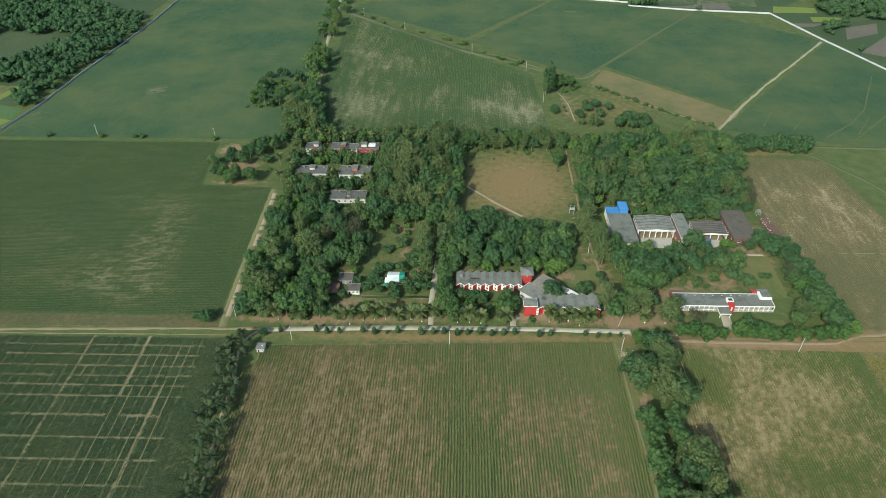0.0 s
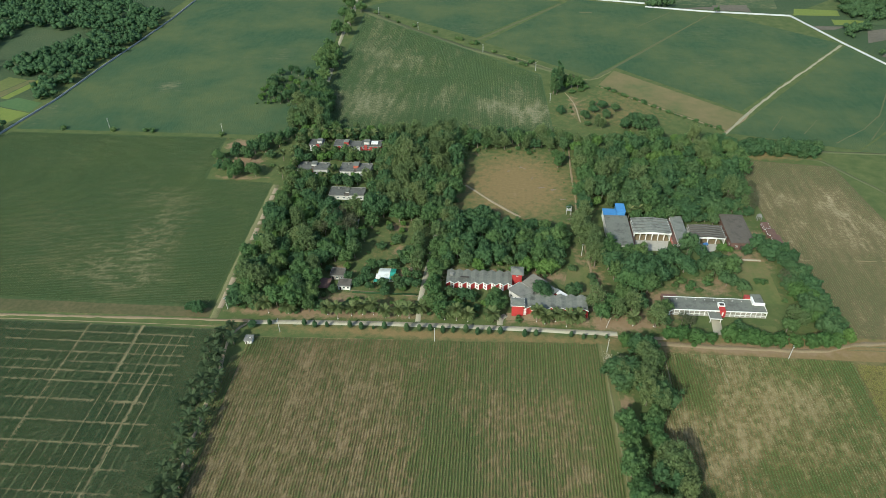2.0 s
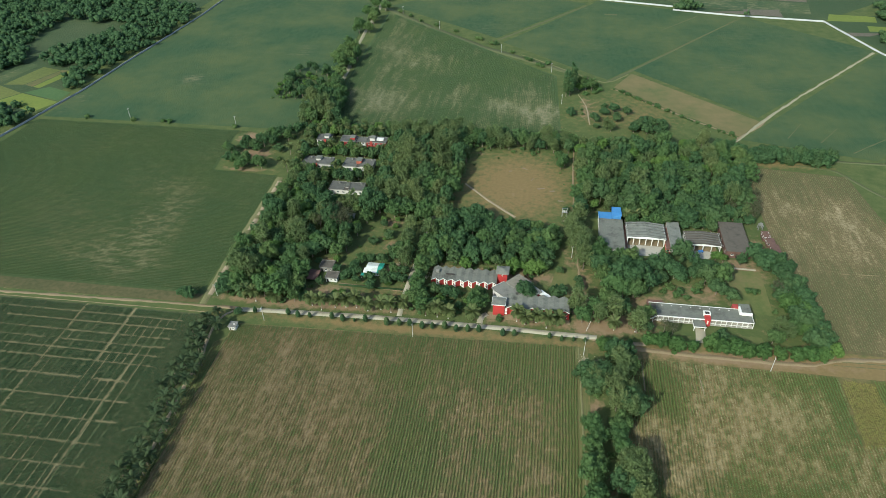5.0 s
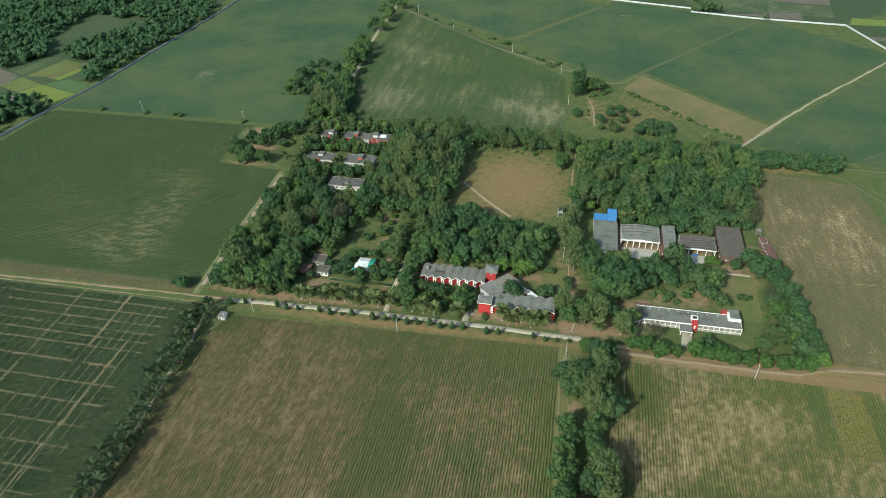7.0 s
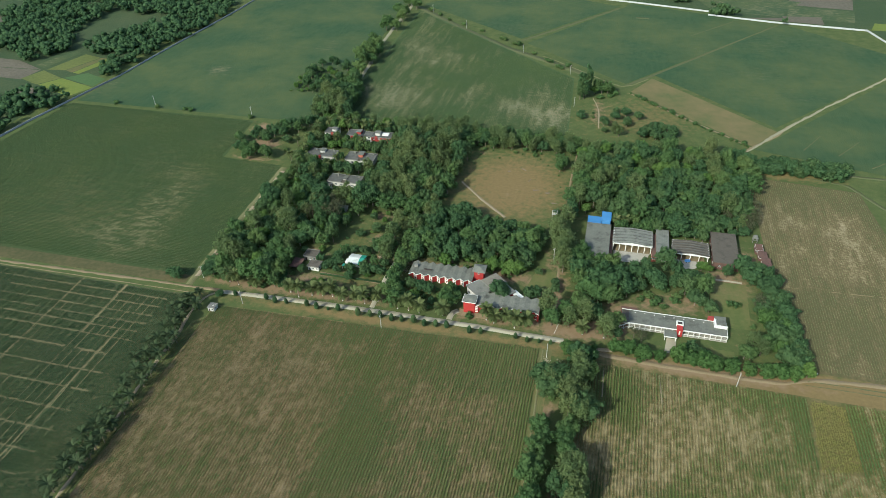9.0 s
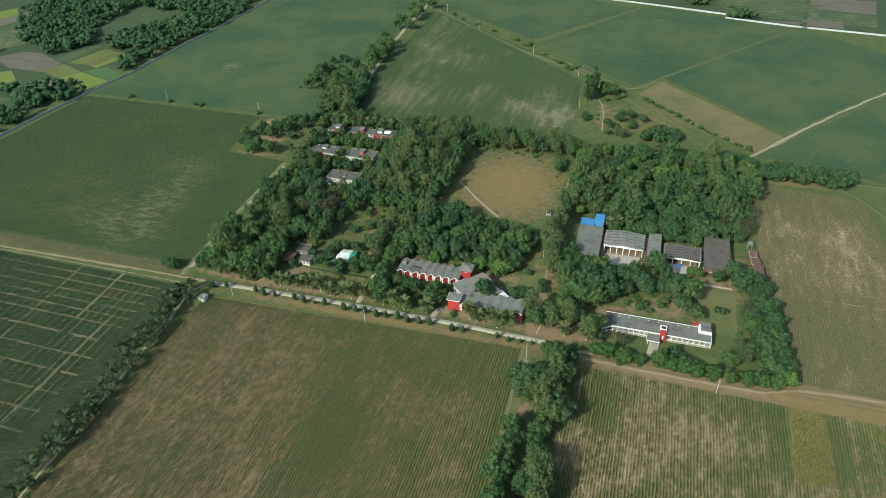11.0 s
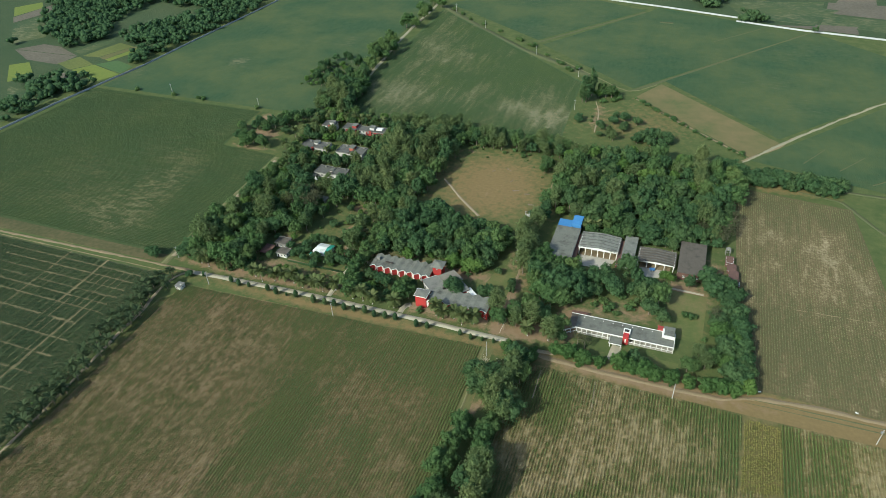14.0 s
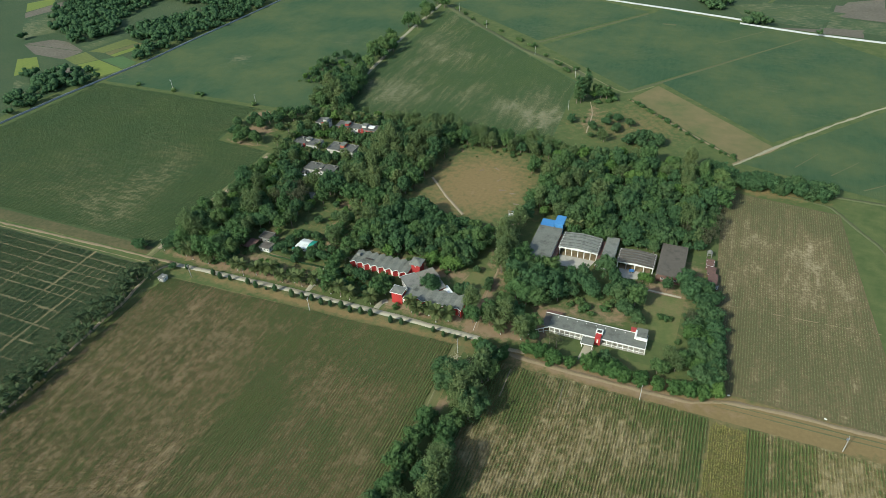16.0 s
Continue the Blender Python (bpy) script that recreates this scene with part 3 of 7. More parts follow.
def build_furrows():
    """Thin pale furrows between the beds, from one cross path to the next."""
    rng = np.random.default_rng(12)
    lines_y = [239.3, 232.1, 224.9, 218.3, 211.8, 205.2, 193.7, 181.2, 169.4, 156.9, 145, 133, 121, 109]
    v, f = [], []
    for i in range(-20, 12):
        for lo, hi in zip(lines_y[1:], lines_y):
            x = -194 + 4.9 * i + 0.01 * rng.normal()
            east = -134 - 0.12 * (205 - lo) * (lo < 205)
            if x > east or rng.random() < (0.82 if x < -168 else 0.3):
                continue
            w, k = rng.uniform(0.10, 0.20) + 0.05 * (x > -166) + 0.05 * (x > -150), len(v)
            ys = np.linspace(lo, hi, 5)
            for y in ys:
                a, b = w * rng.uniform(0.6, 1.4, 2)
                v += [(x - a, y, 0.22), (x + b, y, 0.22)]
            f += [(k + 2 * q, k + 2 * q + 1, k + 2 * q + 3, k + 2 * q + 2) for q in range(4)]
    structure("furrow", mesh_of("furrow", np.array(v), np.array(f), SOIL_VEG, dry=np.full(len(v), 0.95)), "thin pale furrows between beds of bushes", "field")


build_furrows()
field_sheet("field_west_south", [(-430, -140), (-103, -140), (-108.6, 97.9), (-430, 97.9)], 0.05, 6, SOIL_FAR, dry_flat(0.3, 20, 0.4, 74), "southern part of the bush crop field")
field_sheet("field_west_outer", [(-430, 98), (-300, 98), (-300, 246), (-430, 245.5)], 0.05, 5, SOIL_FAR, dry_flat(0.3, 20, 0.4, 73), "outer part of the bush crop field")
field_sheet("field_northwest", FIELD_NW, 0.05, 2.4, SOIL_CANE_EW, dry_northwest, "green cane field with straw patches", 0.1)
field_sheet("field_far_west", FIELD_NNW, 0.05, 4, SOIL_FAR, dry_far_west, "wide dense green cane field", 0.25)
field_sheet("field_north", FIELD_N, 0.05, 2.6, SOIL_NORTH, dry_north, "green cane field with pale dry rows", 0.1)
field_sheet("field_northeast", FIELD_NE, 0.05, 1.6, SOIL_STUBBLE, dry_northeast, "brown stubble field with straw heaps", 0.1)
field_sheet("verge_west", [(-430, 250.5), (-131, 254.5), (-131, 262.5), (-430, 263)], 0.03, 4, SOIL_VERGE, dry_flat(0.4, 14, 0.9, 77), "rough brownish grass verge beside the dirt track", category="verge")
for k, quad in enumerate(([(167, 284), (187, 284), (188, 322), (168, 322)], [(151, 258.6), (177, 258.6), (177, 266), (151, 266)], [(65, 285), (82, 284), (82, 311), (70, 309)])):
    field_sheet("lawn_%d" % (k + 1), quad, 0.03, 2, SOIL_LAWN, dry_flat(0.62, 9, 1.5, 130 + k), "patchy olive lawn, worn in places", 0.03, category="lawn")
NOTCH = [(-186, 397), (-131, 393), (-131, 464), (-166, 464), (-190, 452)]


def build_notch():
    p, f = quad_grid([(-184, 397), (-132, 394), (-134, 463), (-190, 460)], 3)
    x, y = p[:, 0], p[:, 1]
    spots = [(-177, 448, 9, 8, 1.2), (-163, 424, 16, 8, 0.95), (-160, 400, 25, 3, 0.8), (-150, 440, 8, 6, 0.4)]
    me = mesh_of("rough_ground", np.c_[x, y, 0 * x + 0.14], f, GROUND, dry=0.25 + 0 * x, earth=blobs(x, y, spots))
    structure("rough_ground", me, "rough grass with bare sandy patches beside the cane", "ground")


build_notch()
FAR_FIELDS = [
    ([(-132, 786), (2, 690), (98, 812), (-40, 872)], 0.3, 0.5), ([(10, 678), (112, 592), (247, 756), (104, 811)], 0.2, 0.45),
    ([(137.5, 616), (230, 527), (372, 688), (268, 779)], 0.25, 0.5), ([(104, 811), (244, 754), (262, 776), (110, 826)], 0.22, 0.4),
    ([(210, 487), (300, 464), (430, 590), (375, 682)], 0.18, 0.5), ([(300, 462), (480, 440), (560, 560), (430, 585)], 0.2, 0.45),
    ([(302, 258), (460, 258), (460, 446), (300, 400)], 0.14, 0.3),
]
for i, (quad, level, swing) in enumerate(FAR_FIELDS):
    field_sheet("far_field_%d" % (i + 1), quad, 0.05, 5, SOIL_FAR, dry_flat(level, 45, swing, 80 + i), "smooth dense green cane field", 0.2)
field_sheet("fallow_strip", [(117, 576), (209, 492), (231, 520), (135, 609)], 0.05, 3, SOIL_FALLOW, dry_flat(0.62, 22, 1.5, 91), "olive-brown fallow strip beside the drain")
for name, quad in (("meadow_west", [(-780, 380), (-408, 330), (-354, 840), (-780, 870)]), ("meadow_north", [(-60, 876), (196, 813), (260, 990), (-60, 1010)]),
                   ("meadow_northeast", [(198, 801), (350, 775), (560, 960), (262, 990)]), ("meadow_east", [(353, 772), (454, 470), (640, 470), (640, 900)])):
    field_sheet(name, quad, 0.012, 9, SOIL_GREEN, dry_flat(0.3, 30, 0.7, len(name)), "mixed green meadow beyond the boundary wall")
PLOTS = [
    ("lime_plot", [(-675, 639), (-644, 610), (-635, 648), (-656, 666)], SOIL_LIME),
    ("ploughed_plot", [(-642, 607), (-624, 591), (-607, 644), (-632, 661)], SOIL_BARE),
    ("green_plot", [(-617, 584), (-563, 532), (-541, 561), (-609, 624)], SOIL_FAR),
    ("ploughed_plot", [(-544, 520), (-505, 500), (-461, 498), (-458, 522)], SOIL_BARE),
    ("ploughed_plot", [(-544, 521), (-458, 523), (-500, 541), (-524, 542)], SOIL_BARE),
    ("green_plot", [(-495, 497), (-463, 470), (-440, 467), (-430, 487)], SOIL_GREEN),
    ("lime_plot", [(-511, 483), (-474, 447), (-463, 469), (-496, 495)], SOIL_LIME),
    ("ploughed_plot", [(-444, 466), (-430, 458), (-421, 480), (-434, 483)], SOIL_BARE),
    ("lime_plot", [(-434, 490), (-386, 472), (-376, 494), (-421, 508)], SOIL_LIME),
    ("mustard_plot", [(-462, 500), (-436, 490), (-422, 508), (-454, 522)], SOIL_MUSTARD),
    ("green_plot", [(-472, 533), (-458, 527), (-447, 570), (-457, 575)], SOIL_FAR),
    ("mustard_plot", [(-452, 524), (-432, 526), (-417, 562), (-440, 568)], SOIL_MUSTARD),
    ("ploughed_plot", [(-431, 526), (-421, 522), (-409, 563), (-416, 562)], SOIL_FALLOW),
    ("lime_plot", [(-420, 522), (-412, 520), (-400, 556), (-408, 563)], SOIL_LIME),
    ("green_plot", [(-420, 509), (-377, 496), (-376, 514), (-404, 524)], SOIL_MEADOW),
    ("green_plot", [(-491, 612), (-466, 583), (-420, 680), (-493, 703)], SOIL_GREEN),
    ("green_plot", [(-465, 440), (-434, 410), (-403, 421), (-432, 437)], SOIL_FAR),
    ("green_plot", [(180, 865), (200, 816), (273, 801), (287, 888)], SOIL_FAR),
    ("ploughed_plot", [(229, 794), (273, 789), (311, 783), (312, 807)], SOIL_BARE),
    ("ploughed_plot", [(291, 888), (285, 848), (350, 838), (359, 888)], SOIL_BARE),
    ("green_plot", [(284, 842), (277, 804), (343, 795), (350, 833)], SOIL_FAR),
    ("lime_plot", [(354, 774), (404, 773), (408, 792), (362, 797)], SOIL_LIME), ("lime_plot", [(387, 744), (412, 744), (432, 758), (390, 761)], SOIL_LIME),
    ("ploughed_plot", [(400, 690), (440, 708), (454, 740), (414, 726)], SOIL_BARE), ("ploughed_plot", [(360, 728), (382, 729), (398, 739), (363, 739)], SOIL_BARE),
    ("ploughed_plot", [(272, 786), (307, 789), (313, 808), (272, 806)], SOIL_BARE), ("ploughed_plot", [(290, 868), (338, 871), (343, 924), (304, 903)], SOIL_BARE),
    ("ploughed_plot", [(398, 655), (420, 640), (470, 686), (446, 702)], SOIL_BARE), ("green_plot", [(215, 812), (268, 806), (300, 860), (215, 880)], SOIL_FAR),
    ("green_plot", [(412, 744), (440, 744), (480, 772), (434, 758)], SOIL_FAR),
]
for i, (name, quad, material) in enumerate(PLOTS):
    field_sheet(name + "_%d" % (i + 1), quad, 0.03 + 0.008 * i, 6, material, dry_flat(0.5, 18, 0.5, 100 + i), name.replace("_", " ") + " beyond the boundary wall", category="plot")

# Ways. The main road is pale concrete, the others are dirt.
ribbon("road", [(-108, 252.2), (-83, 253.6), (-40, 255.2), (0, 256.0), (40, 255.9), (92, 255.2)], 3.3, 0.10, ROAD, "pale concrete lane along the cane field", wobble=0.25)
ribbon("dirt_road_west", [(-430, 249.2), (-250, 249.8), (-128, 253), (-106, 253)], 1.7, 0.09, DIRT_BROWN, "brown dirt track between two fields", wobble=0.8)
ribbon("dirt_edge_west", [(-430, 246.6), (-250, 246.8), (-124, 248)], 0.4, 0.11, DIRT_BROWN, "pale trodden edge of the bush crop field", wobble=0.3)
ribbon("dirt_road_east", [(88, 254), (111, 249.4), (160, 248.4), (198, 249.2), (212, 254.6), (228, 256.6), (280, 257.6), (440, 262)], 2.6, 0.06, DIRT_BROWN, "brown dirt road past the hedge", wobble=0.9)
for dy, w in ((253.4, 0.45), (250.6, 0.4)):
    ribbon("wheel_rut", [(208, dy), (280, dy + 0.5), (440, dy + 4)], w, 0.07, DIRT_OLIVE, "worn wheel rut in dry grass", wobble=0.3)
ribbon("lane_gate", [(-15, 258), (-15.5, 275), (-14.2, 298), (-12, 330), (-10, 380)], 3.0, 0.09, ROAD, "pale lane running in under tall trees", wobble=0.3)
ribbon("lane_lodge", [(29.5, 258), (29.8, 263.5), (33, 266)], 3.4, 0.09, ROAD, "short pale drive to the lodge", wobble=0.3)
ribbon("lane_west", [(-128, 254), (-129.5, 300), (-130.5, 345), (-131, 392)], 4.6, 0.07, DIRT_GRASS, "grassy lane at the wood's edge", wobble=0.6)
for y0, y1 in ((262, 276), (277.5, 289), (291, 303), (304, 318), (326, 339), (343, 347), (349, 356), (372, 378), (380, 387)):
    ribbon("drying_strip", [(-127.2 - (y0 - 262) * 0.018, y0), (-127.2 - (y1 - 262) * 0.018, y1)], 3.2, 0.12, PLOT_DRY, "pale brown swept strip on the lane", wobble=0.2)
ribbon("lane_north", [(-128, 500), (-129.5, 543), (-133.5, 592), (-139, 640), (-142, 698), (-143, 768), (-150, 840)], 3.6, 0.09, DIRT_CREAM, "pale dirt lane between trees", wobble=0.6)
ribbon("lane_diagonal", [(-138, 778), (-72, 716), (-10, 663), (40, 631), (79, 605)], 7.5, 0.08, DIRT_OLIVE, "grassy olive track between cane fields", wobble=0.8)
ribbon("lane_track", [(30, 646), (40, 639.5), (79.2, 607.5), (89, 599.5), (98.4, 591.7), (108.9, 585.9), (118.2, 590.4), (131.5, 606.5)], 1.4, 0.1, DIRT_GRASS, "worn track in olive grass", wobble=0.5)
ribbon("lane_field_a", [(4, 684), (50, 744), (98, 806)], 3.0, 0.08, DIRT_OLIVE, "grassy headland between cane fields", wobble=0.5)
ribbon("lane_field_b", [(112, 588), (136, 616), (188, 682), (239, 747), (268, 778)], 3.0, 0.08, DIRT_OLIVE, "grassy headland between cane fields", wobble=0.5)
ribbon("dirt_road_northeast", [(204, 483), (211, 491), (231, 519), (275, 574), (313, 617), (371, 684)], 2.2, 0.10, DIRT_CREAM, "winding pale dirt road to the wall", wobble=1.0)
ribbon("dirt_road_spur", [(204, 485), (212, 494), (228, 512), (240, 532)], 2.2, 0.085, DIRT_BROWN, "brown rut beside the pale dirt road", wobble=0.6)
ribbon("lane_east_a", [(262, 460), (300, 459.5), (345, 458)], 3.0, 0.09, DIRT_OLIVE, "grassy track between green fields", wobble=0.5)
ribbon("lane_east_b", [(240, 452), (266, 446), (291, 408), (302, 380), (303, 258)], 2.2, 0.07, DIRT_OLIVE, "grass verge track round the stubble field", wobble=1.0)
ribbon("path_east", [(82.5, 246), (82.8, 233), (83.4, 215), (84.2, 188), (85, 157), (86, 60), (90, -140)], 1.0, 0.17, DIRT_GRASS, "thin footpath beside the tree line", wobble=0.3)
ribbon("path_palms", [(-107, 252), (-112.5, 246), (-114.2, 236), (-113.4, 227), (-110.8, 213), (-110.9, 193.4), (-109.4, 169), (-108, 156), (-108, 144), (-107.4, 122), (-106, 60), (-102, -140)], 1.7, 0.12, DIRT_TAN, "tan dirt path under a palm row", wobble=0.7)
ribbon("path_clearing", [(4.5, 399), (12, 391), (23, 379), (42.5, 361)], 1.7, 0.08, DIRT_TAN, "trodden path across the dry clearing", wobble=0.3)
ribbon("path_northeast", [(85.4, 557.7), (89.1, 545.1), (91.7, 534.6), (92.9, 522.2), (93.4, 510.1), (94.3, 500.2)], 0.8, 0.08, DIRT_TAN, "thin footpath in rough grass", wobble=0.4)
ribbon("path_wood", [(81, 462), (80.2, 420), (80.6, 395), (80.2, 366), (82, 332), (84, 290), (88, 262)], 1.1, 0.08, DIRT_BROWN, "narrow trodden path beside the wood", wobble=0.5)
ribbon("path_stubble", [(207, 324.6), (245, 326), (284, 327.5)], 0.45, 0.1, DIRT_BROWN, "thin trodden line across stubble", wobble=0.3)
ribbon("row_gap", [(113.5, 240.5), (113.6, 221.7)], 0.9, 0.13, DIRT_TAN, "bare gap between cane rows", wobble=0.2)
ribbon("row_gap", [(140.2, 241), (141.6, 222)], 0.8, 0.13, DIRT_TAN, "bare gap between cane rows", wobble=0.2)
ribbon("path_yard", [(167, 324), (186, 323.2)], 1.5, 0.08, DIRT_PALE, "pale trodden path on a lawn", wobble=0.2)
ribbon("path_office", [(146.5, 269), (145.2, 258)], 5.2, 0.08, ROAD, "pale paved walk to the porch", wobble=0.3)
ribbon("path_stub", [(107, 252.8), (117, 253.6)], 2.2, 0.11, DIRT_TAN, "short concrete apron by the hedge")
ribbon("garden_path", [(-56, 281.5), (-40, 280.6), (-17, 279)], 0.9, 0.08, DIRT_BROWN, "narrow garden path behind a clipped hedge", wobble=0.2)
ribbon("drain", [(116, 573), (150, 541), (190, 507), (208, 490)], 1.6, 0.06, DIRT_BROWN, "shallow field drain lined with bushes", wobble=0.4)
for points, w in (([(381, 597), (341, 525.5), (317.6, 499), (287, 474.6)], 1.1), ([(341, 515), (316.4, 481.7)], 0.9), ([(287, 514), (268, 488.6)], 0.9), ([(261, 519), (245, 493)], 0.9), ([(174, 728), (219, 779)], 1.0)):
    ribbon("field_path", points, w, 0.24, DIRT_OLIVE, "thin trodden path through the cane", wobble=0.4)
ribbon("thin_crop_patch", [(117, 776), (131, 775)], 5.5, 0.24, DIRT_OLIVE, "small pale patch of thin crop", category="field", wobble=1.6)
ribbon("wall_track", [(-397, 300), (-388, 420), (-370, 500), (-362, 600), (-351, 700), (-346, 830)], 3.5, 0.06, DIRT_OLIVE, "grassy strip along the boundary wall", wobble=0.5)


def boundary_wall(name, points, height, thick, material, label):
    """A long wall of bays between piers, with a coping."""
    holder = tagged(new(name), label, "wall", kind="structure")
    p = np.array(points, float)
    seg = np.r_[0, np.cumsum(np.linalg.norm(np.diff(p, axis=0), axis=1))]
    for k, part_name in enumerate(("wall_panel", "coping", "pier")):
        bm = bmesh.new()
        for (x0, y0), (x1, y1) in zip(points, points[1:]):
            run, a = math.dist((x0, y0), (x1, y1)), math.atan2(y1 - y0, x1 - x0)
            m = Matrix.Translation((x0, y0, 0)) @ Matrix.Rotation(a, 4, "Z")
            if k == 0:
                add_box(bm, 0, -thick / 2, -0.1, run, thick / 2, height, m)
            elif k == 1:
                add_box(bm, 0, -thick / 2 - 0.04, height, run, thick / 2 + 0.04, height + 0.12, m)
            else:
                for s in np.arange(0, run, 6.0):
                    add_box(bm, s - 0.2, -thick / 2 - 0.1, -0.1, s + 0.2, thick / 2 + 0.1, height + 0.22, m)
        part(part_name, bm, material, holder)
    return holder


boundary_wall("wall_west", [(-402, 250), (-390.5, 362), (-384, 420), (-374, 480), (-366.5, 520), (-361, 592), (-355, 650), (-347, 735), (-344.5, 830), (-344, 900)], 1.45, 0.2,
              WALL_GREY, "long grey cement boundary wall beside a cane field")
boundary_wall("wall_north", [(-60, 870), (44, 843), (120, 827), (195.5, 808.5)], 1.6, 0.22, WALL_WHITE, "long whitewashed boundary wall beyond the fields")
boundary_wall("wall_northeast", [(194.5, 796.5), (260, 782), (330, 773), (349, 770.5), (373.5, 690), (401, 610), (425, 545), (450, 470)], 1.6, 0.22, WALL_WHITE,
              "long whitewashed boundary wall beyond the fields")


# Crops that stand in rows near the camera.
tufts("bush_crop", [(-298, 100), (-110, 100), (-117.5, 245), (-298, 245)], 0.98, 0.60, 0.64, 0.62, VEG, dry_flat(0.15, 16, 0.35, 72), gaps_west, "dark green bush crop in gridded blocks", blades=5, seed=2)
tufts("cane_south", [(-104, 88), (84.5, 88), (81, 246.5), (-102.5, 240.5)], 1.35, 0.34, 0.42, 1.05, CANE, lambda x, y: 0.95 * dry_south(x, y) - 0.02,
      lambda x, y: np.clip(0.98 - 0.55 * np.clip(dry_south(x, y) - 0.45, 0, 1), 0, 1), "rows of young cane turning from green to brown", blades=3, seed=3)
tufts("cane_margin", [(-106, 88), (-104, 88), (-103, 229), (-108.6, 225)], 1.35, 0.5, 0.56, 0.9, CANE, dry_flat(0.12, 12, 0.4, 76), lambda x, y: 0.9 + 0 * x, "green cane beside the palm path", blades=3, seed=15)
tufts("cane_southeast", [(98.5, 125), (300, 150), (300, 241), (104.5, 242.5)], 1.35, 0.46, 0.46, 1.0, CANE_PALE, lambda x, y: 0.95 * dry_southeast(x, y) - 0.02,
      lambda x, y: np.clip(0.95 - 0.6 * np.clip(dry_southeast(x, y) - 0.45, 0, 1), 0, 1) * ((x < 206.5) | (x > 223) | (y < 202)), "rows of cut and regrowing cane", blades=4, seed=4)
tufts("yellow_green_strip", [(206.5, 200), (223.0, 204), (223.0, 239.5), (208.5, 240.5)], 0.95, 0.65, 0.7, 0.7, LIME_CROP, dry_flat(0.2, 12, 0.5, 75), lambda x, y: 0.9 + 0 * x, "yellow-green crop strip in the cane field", blades=4, seed=14)
tufts("cane_northwest", [(-396, 264), (-134, 263.5), (-136, 458), (-372, 460)], 1.4, 0.5, 0.52, 0.6, CANE_DEEP, dry_northwest,
      lambda x, y: np.clip(0.97 - 0.5 * np.clip(dry_northwest(x, y) - 0.3, 0, 1), 0, 1) * ~inside(NOTCH, x, y), "tall green cane with thin straw patches", across=True, blades=3, seed=5)
tufts("cane_north", [(-124, 468), (71, 470), (65, 594), (-128, 760)], 1.5, 1.1, 0.78, 0.9, CANE_DEEP, dry_north,
      lambda x, y: np.clip(0.95 - 0.5 * np.clip(dry_north(x, y) - 0.3, 0, 1), 0, 1), "green cane rows with dry streaks", blades=3, seed=6)
tufts("stubble_northeast", [(206, 262), (289, 259), (270, 437), (201, 445)], 1.3, 0.5, 0.36, 0.35, CANE_PALE, lambda x, y: 0.30 + 0.6 * dry_northeast(x, y),
      lambda x, y: np.clip(0.9 - 0.45 * np.clip(dry_northeast(x, y) - 0.4, 0, 1), 0, 1), "straw stubble rows", blades=3, seed=7)

# ---- trees ----


def ico(level=1):
    bm = bmesh.new()
    bmesh.ops.create_icosphere(bm, subdivisions=level, radius=1)
    v = np.array([p.co[:] for p in bm.verts])
    f = np.array([[p.index for p in q.verts] for q in bm.faces])
    bm.free()
    return v, f


ICO_V, ICO_F = ico(1)


def unit(v):
    return v / np.maximum(np.linalg.norm(v, axis=-1, keepdims=True), 1e-9)


